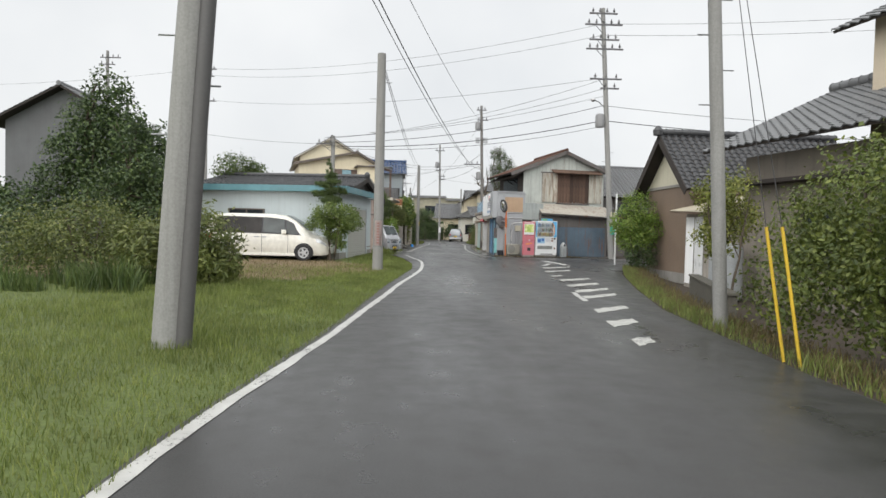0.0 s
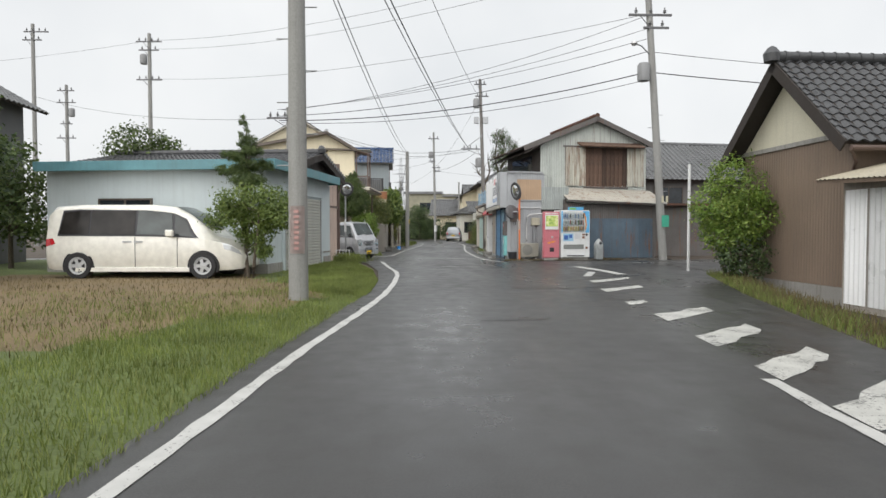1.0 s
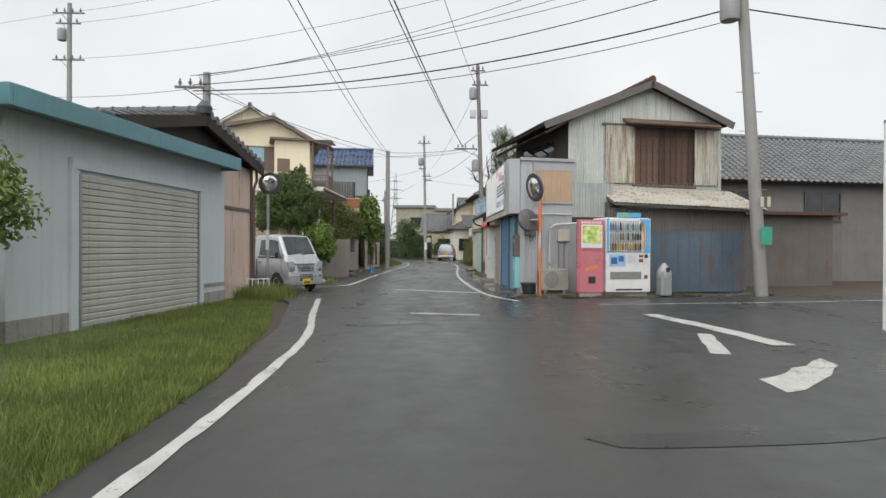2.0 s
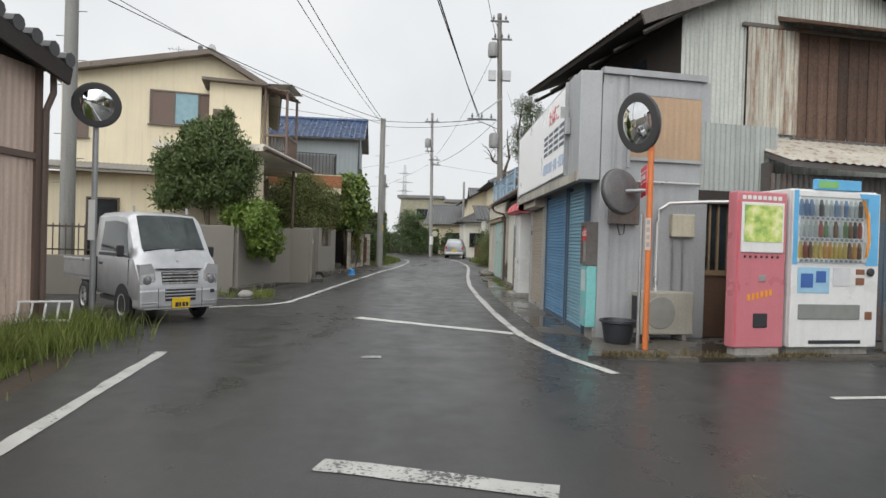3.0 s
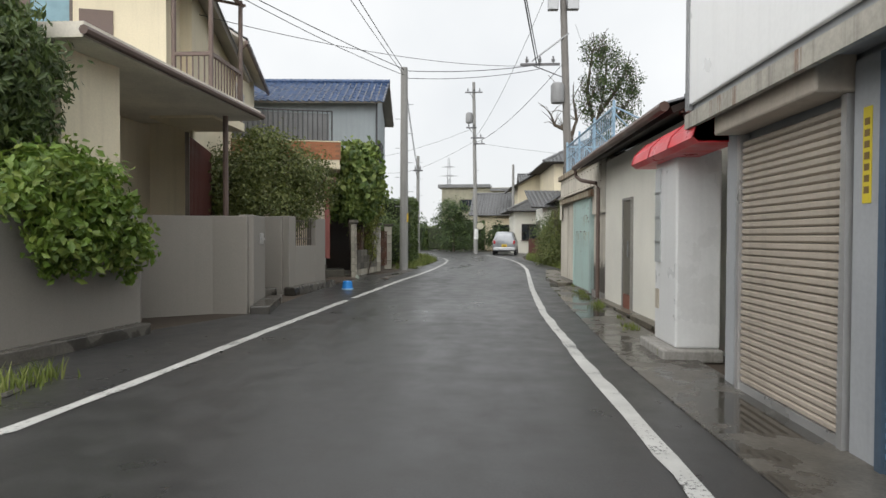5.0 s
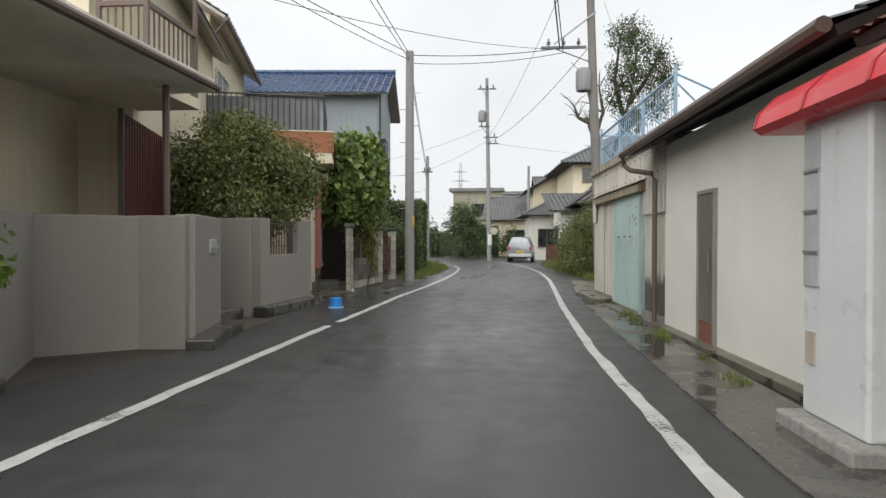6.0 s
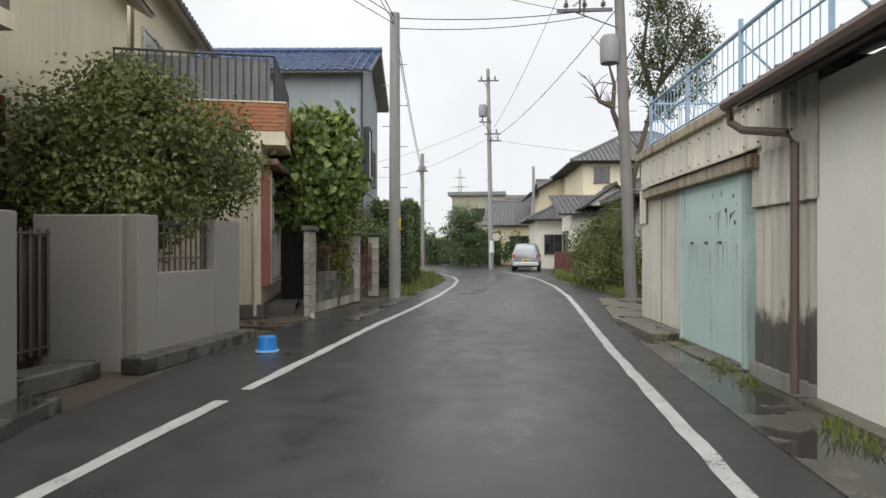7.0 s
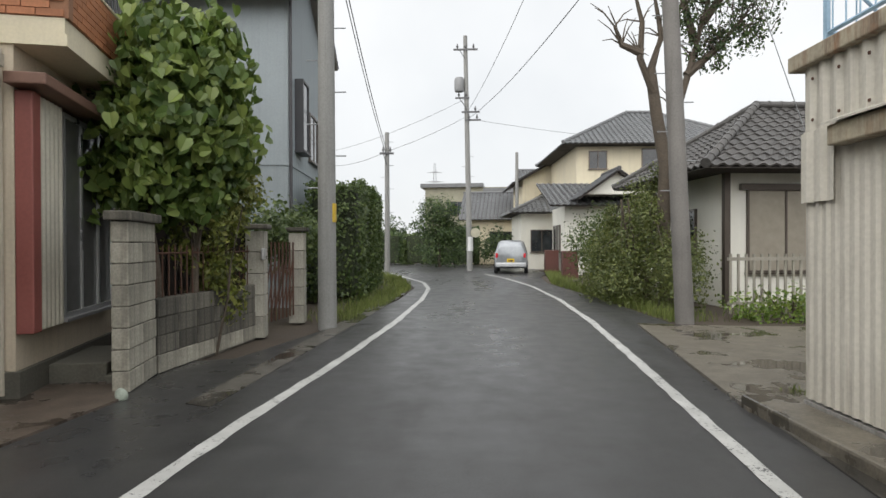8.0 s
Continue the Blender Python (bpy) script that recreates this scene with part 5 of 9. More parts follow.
part("middle_rail", tube(B(), [SH @ Vector((0.05, 0.08, 3.2)), SH @ Vector((SL - 0.1, 0.08, 3.2))], 0.012, 6), M_bluerail, rail)
part("bottom_rail", tube(B(), [SH @ Vector((0.05, 0.08, 2.86)), SH @ Vector((SL - 0.1, 0.08, 2.86))], 0.016, 6), M_bluerail, rail)
pm = mesh_of("baluster", tube(B(), [(0, 0, 2.86), (0, 0, 3.5)], 0.0065, 5), M_bluerail)
for k in range(33):
    piece("baluster", pm, rail, SH @ F(0.12 + k * 0.15, 0.08))
for x in (0.05, 1.7, 3.3, SL - 0.1):
    part("post", tube(B(), [SH @ Vector((x, 0.08, 2.7)), SH @ Vector((x, 0.08, 3.62))], 0.027, 6), M_bluerail, rail)
    part("brace", tube(B(), [SH @ Vector((x, 0.08, 3.4)), SH @ Vector((x, 0.75, 2.72))], 0.014, 5), M_bluerail, rail)
bm = B()
for z in (2.86, 3.5):
    tube(bm, [SH @ Vector((0.05, 0.1, z)), SH @ Vector((0.05, 4.3, z))], 0.018, 6)
for k in range(18):
    tube(bm, [SH @ Vector((0.05, 0.3 + k * 0.23, 2.86)), SH @ Vector((0.05, 0.3 + k * 0.23, 3.5))], 0.007, 4)
tube(bm, [SH @ Vector((SL - 0.1, 0.1, 3.5)), SH @ Vector((SL - 0.1, 1.7, 2.75))], 0.016, 5)
tagged(part("side_rail", bm, M_bluerail, rail), kind="stuff")

# ---- west side ----
gw = thing("garden_wall", F(-1.1, 36.0), "smooth grey-brown plastered garden wall with mail slot", "wall")
Wm = F(1.1, -36.0)


def wall_run(parent, p, q, h, t=0.18, mat=None, W=I4, name="wall_panel", cap=0.0, hole=None, z0=-0.05):
    p, q = Vector((*p, 0)), Vector((*q, 0))
    ln = (q - p).length
    m = W @ F(p.x, p.y, 0, math.degrees(math.atan2(q.y - p.y, q.x - p.x)))
    bm = B()
    if hole:
        a, b, z1 = hole
        box(bm, 0, a, -t / 2, t / 2, z0, h, m, 0.012)
        box(bm, b, ln, -t / 2, t / 2, z0, h, m, 0.012)
        box(bm, a, b, -t / 2, t / 2, z0, z1, m, 0.012)
    else:
        box(bm, 0, ln, -t / 2, t / 2, z0, h, m, 0.015)
    if cap:
        box(bm, -0.03, ln + 0.03, -t / 2 - 0.03, t / 2 + 0.03, h, h + cap, m, 0.01)
    return part(name, bm, mat or M_grey_wall, parent), m


wall_run(gw, (-3.35, 34.35), (-1.38, 35.3), 1.42, W=Wm)
wall_run(gw, (-1.36, 35.31), (-1.14, 37.2), 1.44, W=Wm)
wall_run(gw, (-1.2, 37.24), (-1.95, 38.6), 1.45, W=Wm)
wall_run(gw, (-1.93, 38.68), (-1.12, 39.27), 1.455, 0.2, W=Wm)
wall_run(gw, (-1.14, 39.28), (-0.56, 39.32), 1.46, 0.2, W=Wm)
wall_run(gw, (-1.28, 35.1), (-0.98, 37.12), 0.13, 0.2, M_pave, W=Wm, name="footing")
_, m1 = wall_run(gw, (-0.6, 39.32), (-0.86, 40.55), 1.48, 0.22, W=Wm)
bm = B()
box(bm, 0.62, 0.95, -0.13, -0.105, 1.02, 1.2, m1, 0.008)
box(bm, 0.62, 0.95, -0.15, -0.13, 1.09, 1.12, m1)
part("mail_slot", bm, M_alu_light, gw, "silver mail slot plate")
wall_run(gw, (-1.9, 42.25), (-1.0, 42.3), 1.55, 0.2, W=Wm)
wall_run(gw, (-0.9, 40.6), (-1.85, 40.6), 1.48, 0.16, W=Wm)
HA, HB = 0.32, 1.4
_, m2 = wall_run(gw, (-0.98, 42.3), (-0.74, 44.26), 1.56, 0.22, W=Wm, hole=(HA, HB, 0.95))
grl = part("grille", tube(B(), [m2 @ Vector((HA + 0.01, 0, 1.1)), m2 @ Vector((HB - 0.01, 0, 1.1))], 0.012, 5), M_alu, gw, "dark bronze bar grille in the wall opening")
part("grille_rail", tube(B(), [m2 @ Vector((HA + 0.01, 0, 1.48)), m2 @ Vector((HB - 0.01, 0, 1.48))], 0.012, 5), M_alu, grl)
gbar = mesh_of("grille_bar", tube(B(), [(0, 0, 0.95), (0, 0, 1.53)], 0.011, 5), M_alu)
for k in range(11):
    piece("grille_bar", gbar, grl, m2 @ F(HA + 0.04 + k * (HB - HA - 0.08) / 10, 0))
bm = B()
box(bm, -0.25, 2.0, -0.35, -0.11, -0.03, 0.14, m2, 0.02)
box(bm, -0.4, 1.3, -0.4, -0.11, -0.03, 0.12, m1, 0.02)
box(bm, -1.9, -0.42, -0.05, 0.3, -0.03, 0.15, m2, 0.02)
part("kerb", bm, M_pave, gw)
bm = B()
for k in range(13):
    tube(bm, [Wm @ Vector((-1.72, 40.7 + k * 0.12, 0.15)), Wm @ Vector((-1.72, 40.7 + k * 0.12, 1.4))], 0.018, 5)
tube(bm, [Wm @ Vector((-1.72, 40.6, 1.35)), Wm @ Vector((-1.72, 42.25, 1.35))], 0.018, 5)
tube(bm, [Wm @ Vector((-1.72, 40.6, 0.22)), Wm @ Vector((-1.72, 42.25, 0.22))], 0.018, 5)
box(bm, -1.76, -1.745, 40.6, 42.25, 0.15, 1.32, Wm)
part("gate", bm, M_alu, gw, "dark metal bar gate")

fen = thing("fence", F(-3.4, 34.3, 0, 194), "dark steel bar fence on a low kerb", "fence")
bm = B()
box(bm, 0, 4.5, -0.08, 0.08, -0.05, 0.75, bev=0.01)
part("base_wall", bm, M_grey_wall, fen)
bm = B()
box(bm, 0, 4.5, -0.02, 0.02, 1.28, 1.32)
box(bm, 0, 4.5, -0.02, 0.02, 0.84, 0.87)
part("rails", bm, M_alu, fen)
bar = mesh_of("bar", tube(B(), [(0, 0, 0.74), (0, 0, 1.36)], 0.012, 5), M_alu)
for k in range(41):
    piece("bar", bar, fen, F(0.05 + k * 0.11, 0))

cream = thing("house", F(-2.3, 41.1, 0, 15), "two-storey cream rendered house with porch and upper balcony", "house")
bm = B()
walls(bm, F(-5.6, 0), 5.6, 6.0, 5.68)
part("wall", bm, M_cream, cream)
gb = gable_roof(cream, F(-5.6, 0), 5.6, 6.0, 5.68, 0.9, 0.4, 0.35, "y", M_steel, False, surf("grey_soffit", (0.3, 0.28, 0.25), 0.8), split=0.709)
gables(gb, M_cream, cream)
verge_boards(cream, F(-5.6, 0), [(-0.4, -0.37, 5.7), (3.97, -0.37, 6.7), (6.03, -0.37, 5.58)], h=0.15, mat=M_alu)
bm = B()
walls(bm, F(-10.5, -1.2), 8.0, 2.0, 2.8)
part("lower_wall", bm, M_cream, cream)
roof_slope(cream, (-10.8, -1.75, 2.86), (-2.2, -1.75, 2.86), (-10.8, 0.05, 3.2), surf("grey_flat_roofing", (0.26, 0.25, 0.23), 0.8, streak=0.3), tiled=False, under=surf("pale_eave_board", (0.36, 0.33, 0.29), 0.8))
window(cream, F(-3.32, 0, 4.42), 2.0, 1.0, M_alu, [M_gutter, M_frost], 3)
window(cream, F(-5.5, 0, 3.9), 0.6, 1.0, M_alu, M_gutter, 1)
for x, w in ((-9.4, 0.7), (-8.2, 0.8), (-6.9, 0.7), (-4.6, 0.8)):
    window(cream, F(x, -1.2, 0.9 if w < 0.75 else 0.15), w, 1.3 if w < 0.75 else 2.0, M_alu, M_glass, 1)
bm = B()
tube(bm, [(-6.1, -1.75, 2.72), (-6.1, -1.3, 2.5), (-6.1, -1.24, 2.4), (-6.1, -1.24, 0.1)], 0.035, 8)
part("downpipe", bm, M_gutter, cream, smooth=True)
CI = F(-2.3, 41.1, 0, 15).inverted()
part("upper_bay", box(B(), -1.6, -0.2, -1.05, 0.0, 3.32, 5.55), M_cream, cream)
part("bay_roof", box(B(), -1.8, -0.05, -1.3, 0.0, 5.55, 5.63), M_alu, cream)
part("upper_vent", box(B(), -1.5, -1.0, -1.075, -1.052, 4.25, 4.8), M_gutter, cream, "brown louvred vent")
bm = B()
prism(bm, [(-3.4, 36.35), (-1.42, 36.35), (-1.3, 37.2), (-3.0, 37.5), (-3.0, 41.0), (-3.4, 41.0)], -0.05, 3.14, "z", CI)
part("porch_wall", bm, M_cream, cream)
bm = B()
prism(bm, [(-3.5, 36.1), (-1.0, 36.1), (-0.8, 40.5), (-3.5, 40.7)], 3.14, 3.3, "z", CI)
part("porch_roof", bm, surf("porch_soffit", (0.72, 0.68, 0.59), 0.8, streak=0.1), cream)
part("porch_post", tube(B(), [CI @ Vector((-1.25, 40.1, 0)), CI @ Vector((-1.25, 40.1, 3.14))], 0.045, 8), M_gutter, cream)
part("porch_gutter", tube(B(), [CI @ Vector((-0.97, 36.05, 3.2)), CI @ Vector((-0.77, 40.52, 3.2))], 0.05, 8), M_gutter, cream)
scr = part("louvre_screen", box(B(), 0.003, 0.02, -0.6, 1.75, 0.1, 2.92), M_redwood, cream, "dark red slatted entrance screen")
slat = mesh_of("slat", box(B(), 0.021, 0.06, 0, 0.075, 0.12, 2.9), M_redwood)
for k in range(19):
    piece("slat", slat, scr, F(0, -0.588 + k * 0.122))
part("screen_frame", box(B(), 0.003, 0.07, -0.65, -0.602, 0.1, 2.95), M_alu, scr)
fnc = part("side_fence", box(B(), 0.0, 0.06, 1.8, 4.3, 0.1, 2.45, F(0.1, 0, 0, -6)), M_redwood, cream, "dark red corrugated side fence")
rb = B()
ribbed(rb, F(0.1, 0, 0, -6) @ F(0.064, 0, 0, 90), 1.8, 4.3, 0.1, 2.45, 0.2, 0.012, True)
part("fence_sheet", rb, M_redwood, fnc)
part("fence_cap", box(B(), -0.03, 0.1, 1.75, 4.35, 2.452, 2.5, F(0.1, 0, 0, -6)), M_gutter, fnc)
bal = part("balcony", box(B(), -2.5, -1.42, 40.0, 41.35, 3.1, 3.25, CI), M_cream, cream, "upper balcony with bronze rail and pergola posts")
bronze_bar = mesh_of("baluster", tube(B(), [(0, 0, 3.25), (0, 0, 4.15)], 0.014, 5), M_gutter)
bm = B()
for k in range(7):
    piece("baluster", bronze_bar, bal, CI @ F(-2.08 + k * 0.1, 40.05))
for k in range(11):
    piece("baluster", bronze_bar, bal, CI @ F(-1.47, 40.1 + k * 0.12))
box(bm, -2.12, -1.44, 40.02, 40.08, 4.13, 4.19, CI)
box(bm, -1.5, -1.44, 40.08, 41.3, 4.13, 4.19, CI)
part("handrail", bm, M_gutter, bal)
for x, y in ((-2.1, 40.05), (-1.47, 40.05), (-1.47, 41.3)):
    part("pergola_post", tube(B(), [CI @ Vector((x, y, 3.2)), CI @ Vector((x, y, 5.5))], 0.04, 6), M_gutter, bal)
for k in range(5):
    part("pergola_slat", tube(B(), [CI @ Vector((-2.3, 40.0 + k * 0.32, 5.6)), CI @ Vector((-1.37, 40.0 + k * 0.32, 5.4))], 0.03, 5), M_gutter, bal)
part("pergola_beam", tube(B(), [CI @ Vector((-1.47, 39.9, 5.43)), CI @ Vector((-1.47, 41.4, 5.43))], 0.035, 5), M_gutter, bal)
part("pergola_roof", box(B(), -2.3, -1.32, 39.95, 41.4, 5.62, 5.635, CI), plain("clouded_plastic_roof", (0.5, 0.52, 0.52), 0.3), bal)
bm = B()
tube(bm, [(-3.0, 3, 6.6), (-3.0, 3, 7.6)], 0.015, 5)
for k in range(6):
    tube(bm, [(-3.3 + k * 0.12, 2.8, 7.5), (-3.3 + k * 0.12, 3.2, 7.5)], 0.006, 4)
tube(bm, [(-3.35, 3, 7.5), (-2.65, 3, 7.5)], 0.008, 4)
part("aerial", bm, M_steel, cream)

h2 = thing("house", F(-1.25, 46.6, 0, 14), "beige sided house with orange brick balcony and glazed bay", "house")
bm = walls(B(), F(-6, 0), 6.0, 3.6, 3.0)
part("wall", bm, M_beige_siding, h2)
bm = B()
ribbed(bm, F(0, -0.004), -6, 0, 0.25, 3.0, 0.066, 0.003, True)
part("siding", bm, M_beige_siding, h2)
bm = B()
box(bm, -6.05, 0.05, -0.05, 3.6, -0.03, 0.24)
part("plinth", bm, M_moss_conc, h2)
blk = B()
box(blk, -6.0, 0.42, -0.03, 3.4, 3.0, 3.1)
prism(blk, [(-0.02, 3.1), (0.4, 3.1), (0.4, 3.24), (-0.02, 3.24)], -0.02, 3.38, "y")
box(blk, -6.0, -0.02, -0.02, 0.1, 3.1, 3.24)
balc = part("balcony", blk, M_cream, h2, "balcony faced with orange brick tiles under a dark rail")
BRICK_RUNS = ((F(-4.0, -0.02), 4.43), (F(0.41, -0.02, 0, 90), 3.38))
bm = B()
for mm, ln in BRICK_RUNS:
    box(bm, 0, ln, 0.002, 0.1, 3.24, 3.72, mm)
part("parapet", bm, surf("brick_mortar", (0.3, 0.15, 0.085), 0.85, 0.2), balc)
for mm, ln in BRICK_RUNS:
    part("coping", box(B(), 0.0, ln, -0.02, 0.1, 3.722, 3.75, mm, 0.006), M_cream, balc)
bme = mesh_of("brick", box(B(), 0.005, 0.215, -0.014, 0.0, 0.004, 0.063), M_brick)
for mm, ln in BRICK_RUNS:
    for r in range(7):
        for c in range(int(ln / 0.22) - (r % 2)):
            if ln > 4 and c * 0.22 < 1.6:
                continue
            piece("brick", bme, balc, mm @ Matrix.Translation((c * 0.22 + 0.11 * (r % 2), 0, 3.245 + r * 0.067)))
M_grey_rail = surf("dark_grey_rail", (0.06, 0.06, 0.065), 0.5)
grey_bar = mesh_of("baluster", tube(B(), [(0, 0, 3.72), (0, 0, 4.6)], 0.014, 5), M_grey_rail)
for a, b in (((-4.0, 0.2), (0.2, 0.2)), ((0.2, 0.2), (0.2, 3.2))):
    a, b = Vector((*a, 0)), Vector((*b, 0))
    n = int((b - a).length / 0.13)
    for k in range(n + 1):
        p = a.lerp(b, k / n)
        piece("baluster", grey_bar, balc, F(p.x, p.y))
    for z in (3.78, 4.6):
        part("rail", tube(B(), [a + Vector((0, 0, z)), b + Vector((0, 0, z))], 0.022, 6), M_grey_rail, balc)
bm = B()
ribbed(bm, F(0, 0.26), -2.6, 0.12, 3.76, 4.54, 0.16, 0.01, True)
part("balcony_screen", bm, surf("grey_balcony_sheet", (0.2, 0.205, 0.21), 0.6, streak=0.2), balc, "grey corrugated sheet screen behind the rail")
bm = walls(B(), F(-7.6, 1.9), 4.9, 5.5, 7.0)
part("upper_wall", bm, M_cream, h2)
gb = gable_roof(h2, F(-7.6, 1.9), 4.9, 5.5, 7.0, 1.5, 0.5, 0.5, "y", M_tile_dark, True, surf("pale_soffit", (0.5, 0.47, 0.42), 0.8))
gables(gb, M_cream, h2)
window(h2, F(-2.7, 2.5, 3.7, 90), 1.7, 2.1, M_alu_light, M_curtain)
window(h2, F(-6.2, 1.9, 4.2), 1.5, 1.1, M_alu, M_curtain)
gutter(h2, I4, (-2.22, 1.4, 6.72), (-2.22, 7.9, 6.72), [(-2.22, 1.5, 6.7), (-2.5, 1.75, 6.5), (-2.66, 1.86, 6.35), (-2.66, 1.86, 3.1)])
mE2 = F(0, 0, 0, 90)
bm = B()
box(bm, 0.0, 0.16, -0.14, 0.0, 0.55, 2.62, mE2, 0.01)
part("corner_post", bm, surf("maroon_panel", (0.29, 0.095, 0.08), 0.5), h2, "maroon painted corner post")
bm = B()
ribbed(bm, mE2 @ F(0, -0.1), 0.165, 0.72, 0.56, 2.62, 0.09, 0.012, True)
part("shutter_panel", bm, surf("cream_rib", (0.62, 0.58, 0.48), 0.7, streak=0.3), h2)
# Greyish reflection on the glazing is put into the pane colour.
window(h2, mE2 @ F(0.76, -0.04, 0.6), 1.5, 2.0, M_alu_light, plain("grey_reflection_glass", (0.13, 0.13, 0.125), 0.12), 3, name="sliding_door")
bm = B()
box(bm, -0.15, 2.5, -0.3, 0.02, 2.64, 2.74, mE2, 0.012)
part("canopy", bm, surf("brown_canopy", (0.2, 0.11, 0.08), 0.6), h2)
bm = B()
box(bm, 0.5, 1.6, -0.55, -0.05, -0.02, 0.2, mE2, 0.015)
box(bm, 0.4, 1.9, -0.85, -0.56, -0.02, 0.1, mE2, 0.015)
part("doorstep", bm, M_moss_conc, h2)
# Added dark panel, standing in for the dark gap behind the steps.
sfn = part("side_fence", box(B(), 0.02, 1.5, 3.3, 3.34, 0.05, 1.85), M_dark, h2, "added dark plank panel filling the gap beside the entrance")
fpl = mesh_of("plank", box(B(), 0, 0.13, 3.27, 3.3, 0.04, 1.87), M_dark)
for k in range(10):
    piece("plank", fpl, sfn, F(0.03 + k * 0.147, 0))
bm = B()
lathe(bm, [(0.02, 0), (0.06, 0.0), (0.07, 0.08), (0.02, 0.1)], (-0.15, -0.2, 2.76), 10)
part("porch_lamp", bm, M_alu_light, h2)
bm = B()
tube(bm, [(-0.1, -0.05, 2.95), (-0.1, -0.05, 0.05)], 0.035, 8)
box(bm, -0.08, 0.02, -0.3, -0.2, 2.75, 2.85)
part("downpipe", bm, surf("cream_pipe", (0.5, 0.45, 0.36), 0.5), h2)

bh = thing("house", F(-1.2, 54.4, 0, 4), "two-storey grey-blue sided house with a glazed blue tile roof", "house")
bm = walls(B(), F(-6.5, 0), 6.5, 4.4, 6.6)
part("wall", bm, M_greysiding, bh)
gb = gable_roof(bh, F(-6.5, 0), 6.5, 4.4, 6.6, 1.15, 0.5, 0.4, "x", M_tile_blue, True, surf("grey_soffit", (0.3, 0.28, 0.25)))
gables(gb, M_greysiding, bh)
bm = B()
ribbed(bm, F(0, -0.004), -6.5, 0, 0.2, 6.6, 0.22, 0.006, True)
ribbed(bm, F(0.004, 0, 0, 90), 0, 4.4, 0.2, 6.6, 0.22, 0.006, True)
part("siding", bm, M_greysiding, bh)
part("band", box(B(), -6.52, 0.03, -0.03, 4.42, 3.0, 3.06), M_greysiding, bh)
mE = F(0, 0, 0, 90)
window(bh, mE @ F(0.6, 0, 3.4), 0.7, 1.6, surf("dark_grey_rail", (0.06, 0.06, 0.065)), M_glass, 1, depth=0.2)
window(bh, mE @ F(2.2, 0, 3.4), 1.2, 1.2, M_alu, M_glass)
window(bh, F(-3.6, 0, 3.3), 1.6, 1.2, M_alu, M_glass)
bm = B()
tube(bm, [(0.06, -0.06, 6.5), (0.06, -0.06, 0.1)], 0.035, 8)
part("downpipe", bm, surf("dark_grey_rail", (0.06, 0.06, 0.065)), bh)

# block wall, gate posts and gate
bw = thing("block_wall", F(-0.5, 46.9), "weathered grey concrete block wall with capped gate posts", "wall")
Bm = F(0.5, -46.9)
M_block = surf("concrete_block", (0.33, 0.31, 0.255), 0.85, 0.4, 0.3, 4, 40, 0.3, streak=0.5, pieces=0.22)
M_block_dark = surf("soot_stained_block", (0.13, 0.12, 0.098), 0.9, 0.6, 0.4, 3, 40, 0.35, streak=0.95, stain=(0.018, 0.017, 0.015), pieces=0.4)
cb = mesh_of("block", box(B(), 0.004, 0.386, -0.075, 0.075, 0.004, 0.186, bev=0.008), M_block)
cd = mesh_of("block", box(B(), 0.004, 0.386, -0.075, 0.075, 0.004, 0.186, bev=0.008), M_block_dark)
rnd = random.Random(31)
W0, W1 = Bm @ F(-0.5, 46.85, 0, 101), Bm @ F(-0.64, 47.66, 0, 85.5)
for r in range(8):
    for c in range(2):
        piece("block", cb, bw, W0 @ Matrix.Translation((c * 0.39, rnd.uniform(-0.006, 0.006), r * 0.19)))
part("mortar", box(B(), 0.01, 0.77, -0.06, 0.06, -0.02, 1.515, W0), M_block_dark, bw)
part("capping", box(B(), -0.04, 0.84, -0.12, 0.12, 1.525, 1.61, W0, 0.012), M_block_dark, bw)
for r in range(4):
    for c in range(6):
        piece("block", cd if r > 0 else cb, bw, W1 @ Matrix.Translation((c * 0.39, rnd.uniform(-0.006, 0.006), r * 0.19)))
part("mortar", box(B(), 0.01, 2.33, -0.06, 0.06, -0.02, 0.75, W1), M_block_dark, bw)
grb = mesh_of("grille_bar", tube(B(), [(0, 0, 0.76), (0, 0, 1.3)], 0.008, 5), M_rust)
wg = part("wall_grille", tube(B(), [W1 @ Vector((0.02, 0, 1.22)), W1 @ Vector((2.3, 0, 1.22))], 0.01, 5), M_rust, bw, "rusty iron grille over the low blocks")
for k in range(19):
    piece("grille_bar", grb, wg, W1 @ F(0.08 + k * 0.12, 0))
pst = mesh_of("gate_post", box(box(B(), -0.115, 0.115, -0.115, 0.115, 0, 1.5), -0.18, 0.18, -0.18, 0.18, 1.53, 1.6, bev=0.015), M_block_dark)
pbk = mesh_of("block", box(B(), -0.13, 0.13, -0.13, 0.13, 0.004, 0.296, bev=0.008), surf("pale_post_block", (0.42, 0.4, 0.34), 0.85, 0.3, 0.25, 2, 40, 0.2, streak=0.7, pieces=0.15))
for x, y in ((-0.42, 50.15), (-0.28, 51.75)):
    po = piece("gate_post", pst, bw, Bm @ F(x, y, 0, 8))
    for r in range(5):
        piece("block", pbk, po, Matrix.Translation((0, 0, r * 0.302)))
bm = B()
